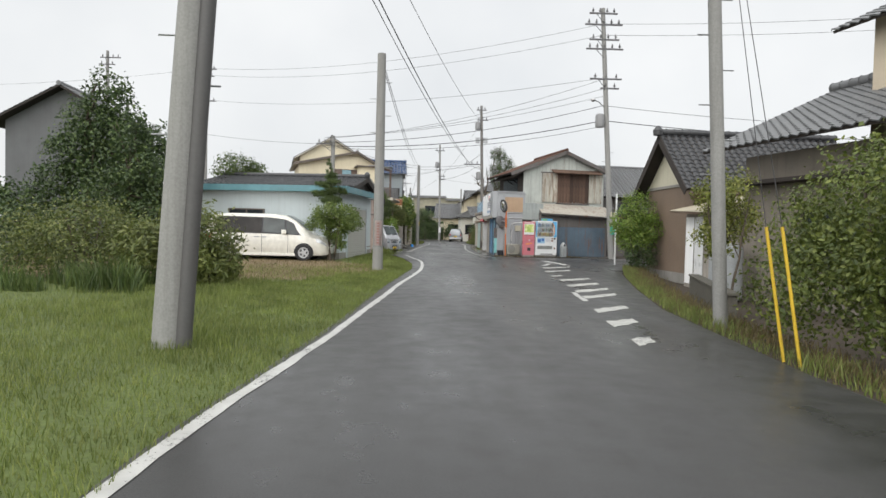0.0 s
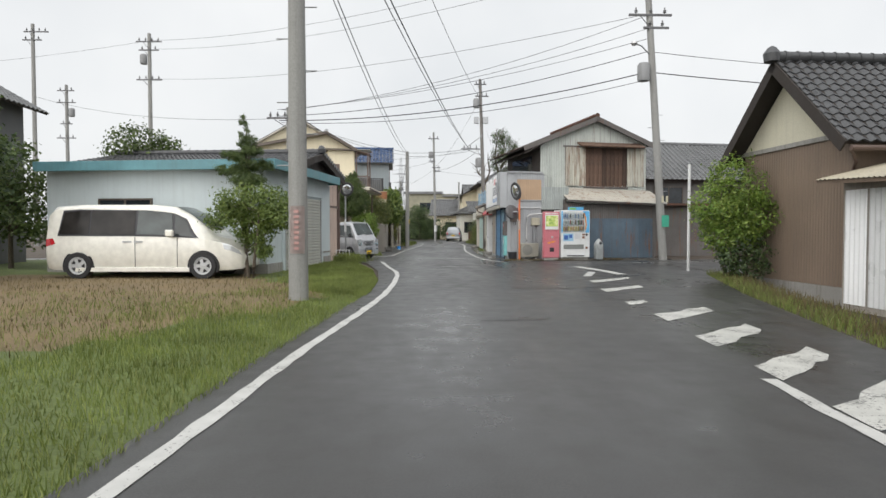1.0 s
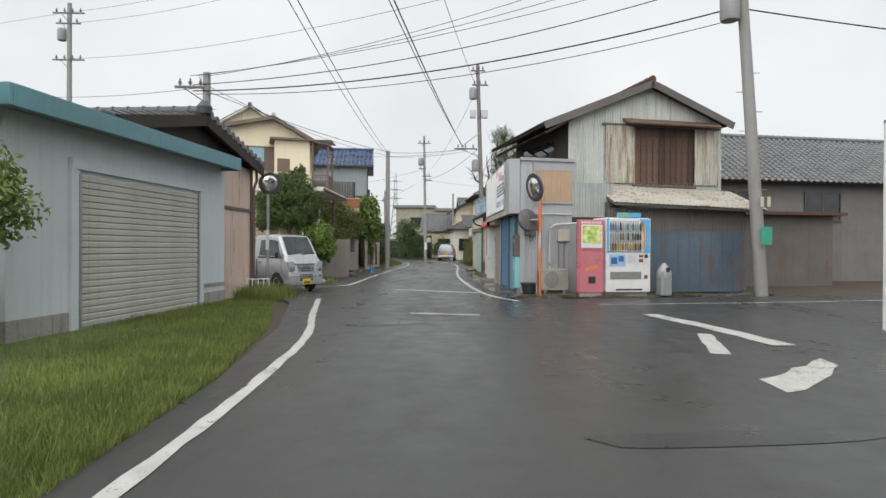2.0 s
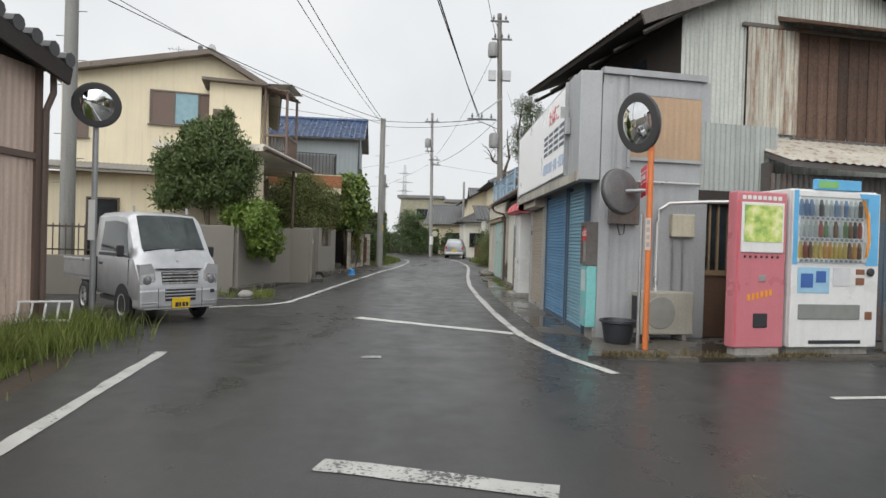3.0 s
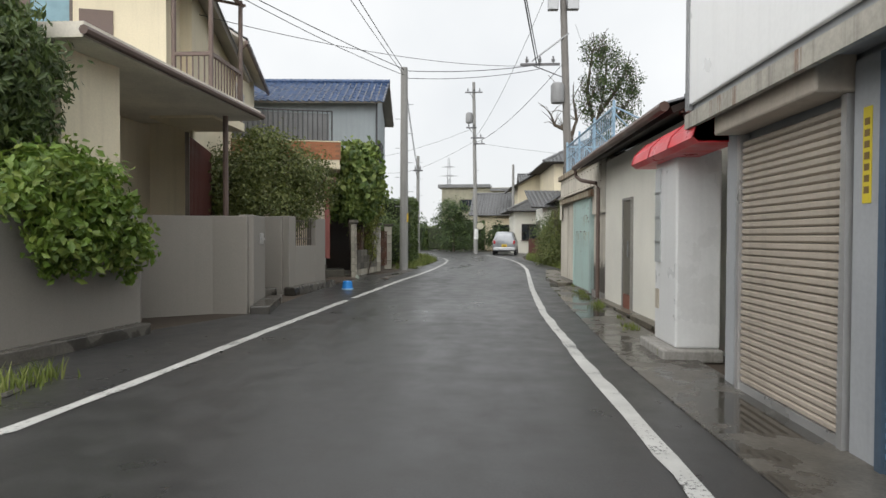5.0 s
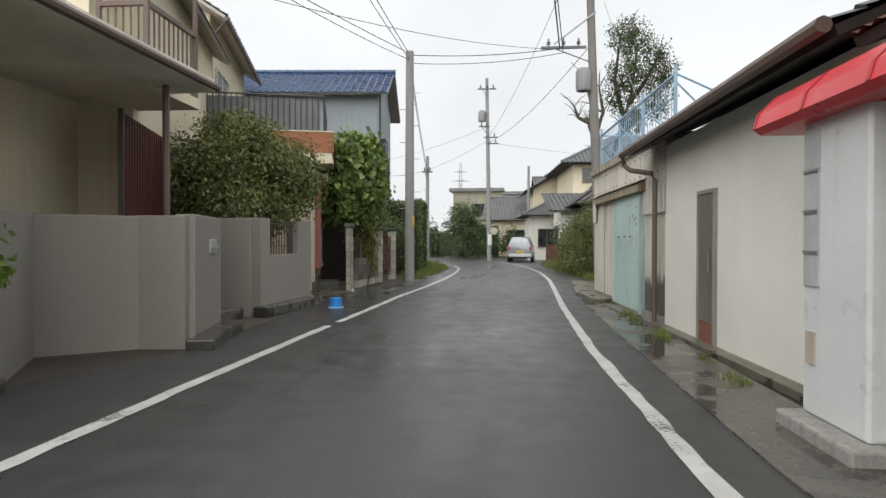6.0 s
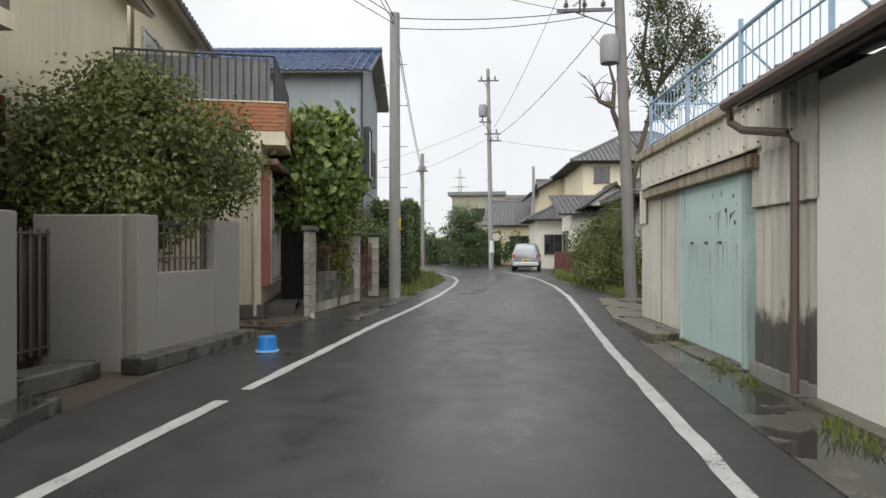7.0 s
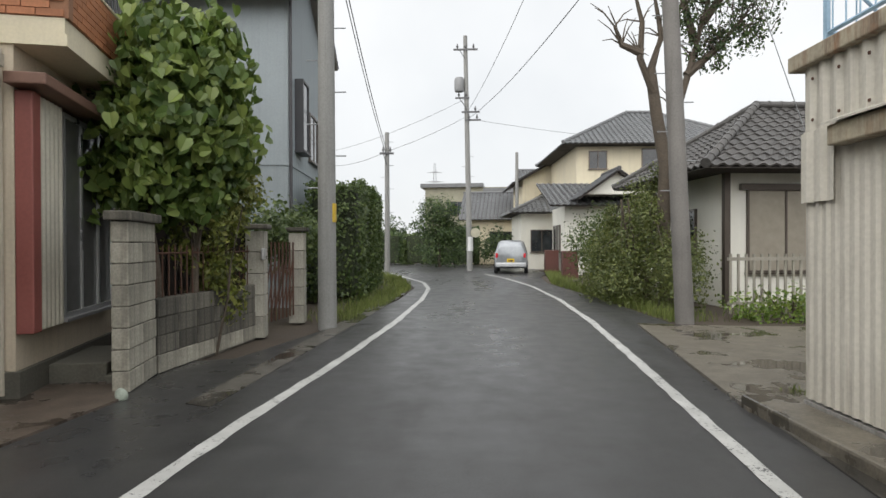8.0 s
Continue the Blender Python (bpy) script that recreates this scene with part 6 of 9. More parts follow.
for (a, b) in (((-0.4, 50.35), (-0.3, 51.55)),):
    a, b = Vector((*a, 0)), Vector((*b, 0))
    for k in range(9):
        p = a.lerp(b, k / 8)
        tube(bm, [Bm @ (p + Vector((0, 0, 0.15))), Bm @ (p + Vector((0, 0, 1.35)))], 0.014, 5)
        if k < 8:
            q = a.lerp(b, (k + 1) / 8)
            tube(bm, [Bm @ (p + Vector((0, 0, 0.3))), Bm @ (q + Vector((0, 0, 0.7)))], 0.01, 4)
            tube(bm, [Bm @ (p + Vector((0, 0, 0.7))), Bm @ (q + Vector((0, 0, 1.1)))], 0.01, 4)
part("gate", bm, M_rust, bw, "rusty folding lattice gate")
bm = B()
box(bm, -0.02, 0.02, -0.12, 0.12, 1.1, 1.26, Bm @ F(-0.3, 50.1, 0, 8), 0.01)
part("mail_box", bm, M_alu_light, bw)

# ---- east far side ----
th = thing("house", F(7.95, 54.5, 0, 6), "single-storey grey rendered house with a grey tile roof", "house")
bm = walls(B(), I4, 8.0, 3.4, 3.3)
part("wall", bm, M_white_plaster, th)
hip_roof(th, I4, 8.0, 3.4, 3.3, 1.15, 0.85, surf("brown_grey_roof_tile", (0.1, 0.095, 0.09), 0.42, 0.4, 0.25, 1.5, 30, 0.1))
window(th, F(0.45, 0, 0.7), 1.7, 1.75, M_alu, M_curtain)
bm = B()
box(bm, 0.3, 2.8, -0.1, 0.0, 2.42, 2.55)
box(bm, -0.02, 0.1, -0.03, 0.1, 0, 3.0)
part("trim", bm, M_alu, th)
window(th, F(0.0, 2.3, 0.9, -90), 1.1, 1.2, M_alu, M_glass)
M_oldpale = surf("weathered_pale_bars", (0.33, 0.31, 0.26), 0.7, 0.2, streak=0.3)
fn = thing("fence", F(7.2, 52.6, 0, 4), "low weathered pale bar fence before a house", "fence")
bm = B()
box(bm, 0, 4.2, -0.03, 0.03, 1.0, 1.06)
box(bm, 0, 4.2, -0.03, 0.03, 0.22, 0.27)
part("rails", bm, M_oldpale, fn)
pk = mesh_of("picket", box(B(), -0.02, 0.02, -0.015, 0.015, 0.05, 1.12), M_oldpale)
for k in range(30):
    piece("picket", pk, fn, F(0.05 + k * 0.142, 0))
gp = thing("guy_wire_guard", F(8.6, 51.6), "yellow sleeve round a leaning guy wire", "guy wire", "guy wire guards")
part("sleeve", tube(B(), [(0.5, 0, 0.05), (-0.1, 0.2, 2.0)], 0.035, 8), M_yellow, gp)
part("wire", tube(B(), [(-0.1, 0.2, 2.0), (-2.3, 0.3, 8.6)], 0.008, 4), M_steel, gp)

ch = thing("house", F(8.0, 71.8, 0, 2), "two-storey cream house with layered grey tile roofs", "house")
bm = walls(B(), I4, 8.4, 7.0, 6.5)
part("wall", bm, M_cream, ch)
hip_roof(ch, I4, 8.4, 7.0, 6.5, 1.9, 0.8, M_tile)
bm = walls(B(), F(-1.2, -3.2), 7.5, 3.1, 3.0)
part("lower_wall", bm, M_white_plaster, ch)
roof_slope(ch, (-2.0, -4.0, 3.0), (6.8, -4.0, 3.0), (-2.0, 0.0, 4.3), M_tile)
gb = gable_roof(ch, F(-0.6, -4.6), 2.6, 2.0, 3.4, 0.9, 0.4, 0.3, "y", M_tile_dark, True)
gables(gb, M_white_plaster, ch)
part("rear_wing", walls(B(), F(-1.7, 7.4), 5.0, 5.0, 5.3), M_cream, ch)
gables(gable_roof(ch, F(-1.7, 7.4), 5.0, 5.0, 5.3, 1.4, 0.7, 0.5, "y", M_tile, True), M_cream, ch)
part("side_wing", walls(B(), F(-2.4, 2.6), 2.3, 4.6, 3.2), M_white_plaster, ch)
hip_roof(ch, F(-2.4, 2.6), 4.0, 4.6, 3.2, 1.1, 0.6, M_tile)
window(ch, F(-1.9, 2.6, 0.9), 1.2, 1.2, M_alu, M_glass)
window(ch, F(3.2, 0, 4.9), 1.6, 1.1, M_alu, M_glass)
window(ch, F(0.6, 0, 5.0), 0.9, 0.9, M_alu, M_glass)
window(ch, F(-1.2, -0.6, 1.0, -90), 1.6, 1.2, M_alu, M_glass)
window(ch, F(2.0, -3.2, 0.8), 1.8, 1.4, M_alu, M_glass)
for x, y, w in ((6.15, 69.3, 0.6), (6.35, 65.6, 0.6)):
    single("gate_pier", box(B(), 0, w, 0, 0.5, -0.03, 1.05, bev=0.02), surf("dark_red_brick", (0.12, 0.05, 0.04), 0.8), "low dark brick gate pier beside the road", "gate pier", "gate piers", m=F(x, y))

fh = thing("house", F(2.6, 83.5, 0, -6), "cream house with a grey tile roof behind trees", "house")
part("wall", walls(B(), I4, 7.5, 6, 3.3), M_cream, fh)
gb = gable_roof(fh, I4, 7.5, 6, 3.3, 1.7, 0.7, 0.5, "x", M_tile, True)
gables(gb, M_cream, fh)
window(fh, F(1.6, 0, 1.0), 1.8, 1.2, M_alu, M_glass)
fh2 = thing("house", F(-1.2, 98, 0, -4), "distant flat-roofed olive-grey two-storey house", "house")
part("wall", walls(B(), I4, 9, 7, 6.6), surf("olive_render", (0.3, 0.29, 0.22), 0.85), fh2)
bm = B()
box(bm, -0.4, 5.4, -0.4, 7.4, 6.6, 6.95)
box(bm, 5.4, 9.4, -0.4, 7.4, 6.2, 6.5)
part("roof", bm, M_tile, fh2)
window(fh2, F(2, 0, 4), 2, 1.3, M_alu, M_glass)
fh3 = thing("house", F(7.4, 90, 0, 0), "distant yellow-cream house with a tile roof", "house")
part("wall", walls(B(), I4, 8, 7, 5.8), M_cream, fh3)
gb = gable_roof(fh3, I4, 8, 7, 5.8, 1.7, 0.7, 0.5, "x", M_tile, True)
gables(gb, M_cream, fh3)

# ---- south-east houses ----
rh = thing("house", F(10.15, 22.4, -0.36, -87), "old storehouse with brown ribbed wall, pale gable and dark tiles", "house")
part("wall", walls(B(), F(0.5, 0), 3.8, 6.0, 3.3), M_greybrown, rh)
bm = B()
ribbed(bm, F(0, -0.005), 0.5, 4.3, 0.36, 3.45, 0.09, 0.007, True)
part("cladding", bm, M_greybrown, rh, "brown ribbed steel cladding")
bm = B()
prism(bm, [(0.5, 3.5), (2.42, 5.22), (4.3, 3.5)], -0.03, 0.12, "y")
part("gable", bm, surf("pale_yellow_gable", (0.6, 0.57, 0.45), 0.8, 0.1, streak=0.12), rh, "pale yellow boarded gable")
part("band", box(B(), 0.45, 4.35, -0.06, 0.02, 3.44, 3.54), M_conc, rh)
part("plinth", box(B(), 0.48, 4.32, -0.05, 0.02, -0.15, 0.34), M_conc, rh)
roof_slope(rh, (0.1, -0.5, 3.25), (0.1, 6.4, 3.25), (2.42, -0.5, 5.45), M_tile_dark)
roof_slope(rh, (4.75, -0.5, 3.25), (4.75, 6.4, 3.25), (2.42, -0.5, 5.45), M_tile_dark)
ridge(rh, (2.42, -0.55, 5.52), (2.42, 6.4, 5.52), M_tile_dark, r=0.12)
verge_boards(rh, I4, [(0.08, -0.52, 3.25), (2.42, -0.52, 5.44), (4.77, -0.52, 3.25)], h=0.24)
gutter(rh, I4, (4.8, -0.45, 3.12), (4.8, 6.3, 3.12), [(4.75, -0.4, 3.1), (4.5, -0.1, 2.9), (4.36, -0.05, 2.75), (4.36, -0.05, 0.05)])
bm = B()
lathe(bm, [(0.02, 0), (0.17, 0.04), (0.19, 0.22), (0.09, 0.36), (0.02, 0.4)], (2.42, -0.55, 5.36), 10)
part("ridge_end_tile", bm, M_tile_dark, rh, smooth=True)

ls = thing("lean_to_shed", F(9.95, 17.75, -0.36, -87), "small lean-to shed of pale sheets with a plastic roof", "shed")
part("wall", walls(B(), I4, 3.2, 2.2, 2.55), surf("weathered_grey_boards", (0.36, 0.33, 0.29), 0.8, streak=0.5), ls)
for x0, x1, mt in ((0.05, 0.62, M_sign), (0.66, 1.25, M_white), (1.7, 2.6, surf("grey_board", (0.3, 0.28, 0.26), 0.8, streak=0.4))):
    bm = B()
    ribbed(bm, F(0, -0.01), x0, x1, 0.1, 2.3, 0.12, 0.01)
    part("sheet", bm, mt, ls)
roof_slope(ls, (-0.1, -0.55, 2.5), (3.4, -0.55, 2.35), (-0.1, 2.2, 3.15), surf("yellowed_plastic_sheet", (0.42, 0.38, 0.29), 0.5, 0.2, streak=0.3), tiled=False, under=M_greybrown)

bg = thing("house", F(9.5, 14.3, -0.36, -78), "large old house with a long grey tile roof and upper storey", "house")
part("wall", walls(B(), F(0.5, 0.3), 9.0, 7.0, 3.85), surf("stained_beige_render", (0.22, 0.195, 0.165), 0.85, streak=0.4), bg)
roof_slope(bg, (0.0, -0.75, 4.0), (10.2, -0.75, 4.0), (0.0, 3.6, 6.0), M_tile, pw=0.28)
roof_slope(bg, (0.0, 8.2, 4.0), (10.2, 8.2, 4.0), (0.0, 3.6, 6.0), M_tile, pw=0.28)
ridge(bg, (0.0, 3.6, 6.1), (10.2, 3.6, 6.1), M_tile, r=0.14)
part("upper_wall", walls(B(), F(2.5, 2.2, 3.9), 6.0, 4.5, 3.3), M_beige_siding, bg)
gb = gable_roof(bg, F(2.5, 2.2), 6.0, 4.5, 7.2, 1.1, 0.7, 0.6, "x", M_tile, True)
gables(gb, M_beige_siding, bg)
window(bg, F(2.5, 0.3, 1.0), 1.8, 1.4, M_alu, M_glass)
window(bg, F(6.0, 0.3, 0.8), 2.2, 1.7, M_alu, M_glass)
bm = B()
box(bm, 0.4, 9.6, -0.2, 0.3, 3.05, 3.15)
part("pent_beam", bm, M_dark, bg)
lw = thing("low_wall", F(8.65, 14.1), "low mossy concrete retaining wall beside the verge", "wall")
bm = B()
m4 = F(0, 0, 0, math.degrees(math.atan2(8.6 - 14.1, 6.95 - 8.65)))
box(bm, 0, 5.75, -0.1, 0.1, -0.5, 0.2, m4, 0.02)
part("body", bm, M_moss_conc, lw)
bm = B()
for k in range(5):
    box(bm, 0.1 + k * 1.15, 1.2 + k * 1.15, -0.14, 0.14, 0.202, 0.26, m4, 0.015)
part("coping", bm, M_moss_conc, lw)
wt = thing("water_tank", F(9.2, 13.4, -0.36), "grey plastic water tank beside a shed", "tank")
part("body", lathe(B(), [(0.38, 0), (0.42, 0.05), (0.42, 1.3), (0.38, 1.42), (0.2, 1.5), (0.1, 1.5)], (0, 0, 0), 18), surf("grey_tank", (0.34, 0.36, 0.37), 0.5), wt, smooth=True)
nb = thing("house", F(12.6, 36.8, 0, 8), "grey-walled house with a weathered grey tile roof", "house")
part("wall", walls(B(), I4, 11.0, 6.0, 4.0), surf("dark_grey_boards", (0.16, 0.155, 0.15), 0.8, streak=0.3), nb)
gb = gable_roof(nb, I4, 11.0, 6.0, 4.0, 1.9, 0.6, 0.5, "x", M_tile, True)
gables(gb, M_dark, nb)
window(nb, F(0.8, 0, 2.3), 1.6, 1.1, M_alu, M_glass)
window(nb, F(4.5, 0, 2.3), 1.6, 1.1, M_alu, M_glass)
sh2 = thing("shed", F(12.2, 33.9, 0, 8), "dark low shed behind the lean-to", "shed")
part("wall", walls(B(), I4, 4.0, 2.0, 2.3), M_leanto, sh2)
part("roof", box(B(), -0.2, 4.2, -0.4, 2.2, 2.3, 2.4), M_rust, sh2)
gh = thing("house", F(-16.9, 24.0, 0.0, 4), "two-storey dark grey boarded house behind trees", "house")
part("wall", walls(B(), I4, 4.8, 3.6, 5.6), surf("slate_grey_boards", (0.13, 0.135, 0.14), 0.8, streak=0.2), gh)
gb = gable_roof(gh, I4, 4.8, 3.6, 5.6, 1.4, 0.6, 0.5, "y", M_tile, True)
gables(gb, MATS["slate_grey_boards"], gh)

# ---- poles and wires ----


def pole(x, y, h, label, r0=0.15, r1=0.1, lean=(0, 0), arms=(), can=None, lamp=None, mat=None, deg=0.0, group="utility poles", boxes=(), steps=True):
    p = thing("utility_pole", F(x, y, 0, deg), label, "utility pole", group)
    top = Vector((lean[0], lean[1], h))
    part("shaft", tube(B(), [Vector((0, 0, -0.1)), top * 0.33, top * 0.66, top], r0, 14, r1), mat or M_pole, p, smooth=True)
    for z, half, n, off in arms:
        c = top * (z / h)
        bm = B()
        box(bm, c.x - half + off, c.x + half + off, c.y - 0.13, c.y - 0.06, z - 0.04, z + 0.04)
        tube(bm, [c + Vector((off - half * 0.5, -0.1, 0)), c + Vector((0, -0.1, -0.5))], 0.018, 4)
        arm = part("crossarm", bm, M_arm, p)
        for k in range(n):
            q = Vector((c.x - half + off + 2 * half * (k + 0.5) / n, c.y - 0.095, z + 0.04))
            bm = B()
            lathe(bm, [(0.02, 0), (0.03, 0.05), (0.075, 0.07), (0.035, 0.1), (0.07, 0.13), (0.03, 0.16), (0.03, 0.24)], q, 8)
            # Porcelain darkened likewise, coloured as a silhouette.
            part("insulator", bm, plain("grey_porcelain", (0.16, 0.16, 0.165), 0.35), arm, smooth=True)
    for z, dx in can or ():
        c = top * (z / h)
        bm = B()
        lathe(bm, [(0.02, 0), (0.22, 0.02), (0.24, 0.1), (0.24, 0.62), (0.18, 0.72), (0.03, 0.76)], (c.x + dx, c.y - 0.05, z), 14)
        t = part("transformer", bm, surf("grey_can_paint", (0.24, 0.245, 0.25), 0.55, 0.2, streak=0.3), p, "grey can transformer", smooth=True)
        part("bracket", box(B(), min(c.x, c.x + dx), max(c.x, c.x + dx), c.y - 0.05, c.y + 0.02, z + 0.3, z + 0.36), M_steel, t)
    for z, dx, w, hh in boxes:
        c = top * (z / h)
        part("junction_box", box(B(), c.x + dx - w / 2, c.x + dx + w / 2, c.y - 0.3, c.y - 0.08, z, z + hh, bev=0.02), M_steel, p)
    if lamp:
        z, dx = lamp
        c = top * (z / h)
        bm = B()
        tube(bm, [c, c + Vector((dx * 0.6, -0.2, 0.35)), c + Vector((dx, -0.3, 0.42))], 0.025, 6)
        la = part("lamp_arm", bm, M_steel, p)
        bm = B()
        lathe(bm, [(0.02, 0.1), (0.1, 0.08), (0.13, 0.0), (0.08, -0.06), (0.02, -0.08)], (c.x + dx, c.y - 0.3, z + 0.4), 12)
        part("street_lamp", bm, M_alu_light, la, smooth=True)
    if steps:
        bm = B()
        for k in range(8):
            c = top * ((2.2 + k * 0.5) / h) if 2.2 + k * 0.5 < h else top
            s = 1 if k % 2 else -1
            tube(bm, [c + Vector((s * r0 * 0.8, 0, 0)), c + Vector((s * (r0 + 0.16), 0, 0))], 0.01, 4)
        tagged(part("step_bolt", bm, M_steel, p), kind="stuff")
    return p


def wire(a, b, sag, r=0.012, label="thin black overhead cable between poles"):
    a, b = Vector(a), Vector(b)
    pts = []
    n = 20
    for i in range(n + 1):
        f = i / n
        p = a.lerp(b, f)
        p.z -= sag * 4 * f * (1 - f)
        pts.append(p)
    return single("overhead_wire", tube(B(), pts, r, 4), M_black, label, "cable", "overhead wires")


P1 = pole(-1.4, 3.6, 8.6, "leaning weathered concrete utility pole standing in grass", 0.17, 0.12, (0.5, 0.1))
part("cable_guard", tube(B(), [(0.17, -0.06, 0.0), (0.2 + 0.46, 0.04, 8.5)], 0.085, 10, 0.07), surf("dark_cable_guard", (0.09, 0.088, 0.088), 0.6, streak=0.3), P1, smooth=True)
P2 = pole(-0.27, 15.85, 6.55, "plain concrete utility pole with a red notice panel", 0.16, 0.125)
bm = B()
arc = [(0.168 * math.sin(radians(a)), -0.168 * math.cos(radians(a))) for a in range(-36, 49, 12)]
lo, hi = ([bm.verts.new((x, y, z)) for x, y in arc] for z in (0.8, 1.55))
for k in range(len(arc) - 1):
    bm.faces.new((lo[k], lo[k + 1], hi[k + 1], hi[k]))
bmesh.ops.solidify(bm, geom=bm.faces[:], thickness=0.006)
pn = part("notice_panel", bm, plain("pale_pink_panel", (0.46, 0.38, 0.36), 0.6), P2, "faded pink tin notice with red upright lettering", smooth=True)
bm = B()
for k in range(8):
    box(bm, -0.03, 0.045, -0.178, -0.16, 0.86 + k * 0.083, 0.905 + k * 0.083)
tagged(part("lettering_bars", bm, plain("red_print", (0.4, 0.23, 0.21), 0.6), pn), kind="stuff")
pole(5.52, 6.1, 7.8, "concrete utility pole in the verge beside bushes", 0.1, 0.085, (-0.45, 0))
P4 = pole(11.1, 29.75, 13.4, "tall utility pole with crossarms, transformer and street lamp", 0.16, 0.11, (-0.75, 0.4), arms=((13.1, 0.75, 4, 0), (12.5, 1.0, 5, 0), (11.7, 0.8, 4, 0), (11.2, 1.0, 5, 0), (9.6, 0.85, 3, 0), (9.1, 0.5, 2, 0.2)), can=((7.0, -0.4),), lamp=(8.0, -0.8))
bm = B()
box(bm, -0.15, 0.13, -0.22, -0.2, 1.3, 1.75)
part("notice_panel", bm, plain("green_panel", (0.05, 0.32, 0.22), 0.4), P4, "green notice panel tied to the pole")
bm = B()
box(bm, -0.15, -0.08, -0.21, -0.17, 2.25, 2.5)
box(bm, 0.02, 0.09, -0.21, -0.17, 2.25, 2.5)
part("pale_bars", bm, plain("pale_cream_plate", (0.5, 0.47, 0.34), 0.5), P4)
P5 = pole(0.37, 51.1, 6.95, "plain concrete utility pole beside a block wall", 0.15, 0.12)
bm = B()
box(bm, 0.1, 0.147, -0.09, 0.02, 1.66, 1.95)
part("yellow_band", bm, M_yellow, P5)
P6 = pole(6.2, 51.9, 12.6, "tall concrete utility pole with transformer and bracket arms", 0.155, 0.11, (-0.35, 0.6), arms=((12.2, 0.45, 3, 0), (11.3, 0.5, 3, 0.1), (7.3, 0.7, 3, -0.9)), mat=surf("grey_weathered_pole", (0.19, 0.18, 0.168), 0.85, 0.3, 0.2, 1.2, 40, 0.15, streak=0.4), can=((10.4, -0.35), (5.9, -0.32)), boxes=((9.2, 0.3, 0.4, 0.5), (9.2, -0.4, 0.36, 0.5)))
bm = B()
tube(bm, [(-0.1, 0.3, 8.4), (-1.4, 0.2, 7.4)], 0.03, 5)
part("stay", bm, M_steel, P6)
pole(-0.8, 67.5, 6.1, "slim utility pole at the bend", 0.12, 0.09, arms=((5.2, 0.3, 2, 0),))
P8 = pole(2.75, 72.0, 11.7, "tall utility pole with crossarms at the bend", 0.15, 0.1, (-0.2, 0), arms=((11.0, 0.6, 3, 0), (8.6, 0.35, 2, -0.2), (7.9, 0.45, 2, 0.2), (7.5, 0.4, 2, 0.3)), can=((8.9, -0.35),))
bm = B()
lathe(bm, [(0.05, 0), (0.24, 0.005), (0.24, 0.02), (0.05, 0.025)], (0, 0, 0), 16, Matrix.Translation((0.28, -0.2, 1.9)) @ Matrix.Rotation(radians(90), 4, "X"))
part("round_sign", bm, plain("faded_sign_face", (0.42, 0.4, 0.3), 0.5), P8)
part("white_band", tube(B(), [(0, 0, 1.0), (0, 0, 1.7)], 0.16, 12), M_white, P8)
pole(5.6, 78, 6.8, "slim concrete utility pole behind a parked car", 0.12, 0.09)
pole(-18.0, 50.5, 15.2, "distant steel-armed utility pole behind a garage", 0.17, 0.12, arms=((14.6, 0.9, 4, 0), (14.0, 0.7, 3, 0), (11.9, 0.9, 4, 0)), can=((13.0, -0.4),))
pole(-27.3, 52.3, 16.4, "distant tall utility pole over the trees", 0.18, 0.12, arms=((15.8, 0.9, 4, 0.3), (15.2, 0.7, 3, 0)))
pole(-28.8, 59, 13.5, "distant utility pole with transformer", 0.17, 0.12, arms=((13.0, 0.7, 3, 0), (12, 0.8, 3, 0), (10.2, 0.5, 2, 0), (9.0, 0.8, 3, 0)), can=((10.8, 0.45),))
pole(-4.65, 34.9, 6.9, "concrete pole with a transformer bracket behind the pink house", 0.15, 0.12, arms=((6.4, 0.5, 3, -0.5),))
pole(-9.5, 92, 9.5, "distant utility pole beyond the bend", 0.13, 0.1, arms=((9.0, 0.6, 3, 0), (8.2, 0.5, 3, 0)))

wire((-1.85, 3.7, 8.5), (5.0, 52.3, 7.3), 0.7, 0.02, "thick black telephone cable along the road")
wire((-1.9, 3.7, 8.3), (5.1, 52.3, 7.25), 0.9, 0.014)
wire((-1.6, 3.7, 8.6), (5.7, 52.3, 11.3), 0.7)
wire((-0.27, 15.85, 6.45), (0.37, 51.1, 6.85), 0.45)
wire((-0.2, 15.85, 6.1), (0.37, 51.1, 6.7), 0.6, 0.01)
wire((-5.1, 34.9, 6.5), (10.5, 30.0, 8.2), 0.5, 0.014)
wire((-5.1, 34.9, 6.3), (10.5, 30.0, 7.4), 0.5, 0.02, "thick black cable across the junction")
wire((-5.0, 34.9, 6.8), (10.5, 30.0, 9.1), 0.45, 0.009)
wire((-4.9, 34.9, 6.75), (10.4, 30.1, 9.6), 0.5, 0.009)
wire((-5.2, 34.9, 6.8), (10.5, 30.0, 8.7), 0.4, 0.009)
wire((-5.0, 34.9, 6.2), (10.5, 30.0, 7.1), 0.55, 0.011)
wire((-4.9, 34.9, 6.4), (0.37, 51.1, 6.9), 0.2)
wire((-4.7, 34.8, 6.5), (0.37, 51.1, 6.7), 0.35, 0.01)
wire((10.5, 30.0, 8.2), (42, 36, 9.2), 0.6)
wire((10.5, 30.0, 7.4), (42, 36, 8.4), 0.6, 0.02)
wire((-18, 50.5, 14.7), (10.4, 30.2, 12.6), 0.9, 0.009)
wire((-17.5, 50.5, 14.1), (10.4, 30.2, 12.0), 0.9, 0.009)
wire((-18, 50.5, 12.0), (10.4, 30.2, 9.7), 0.8, 0.009)
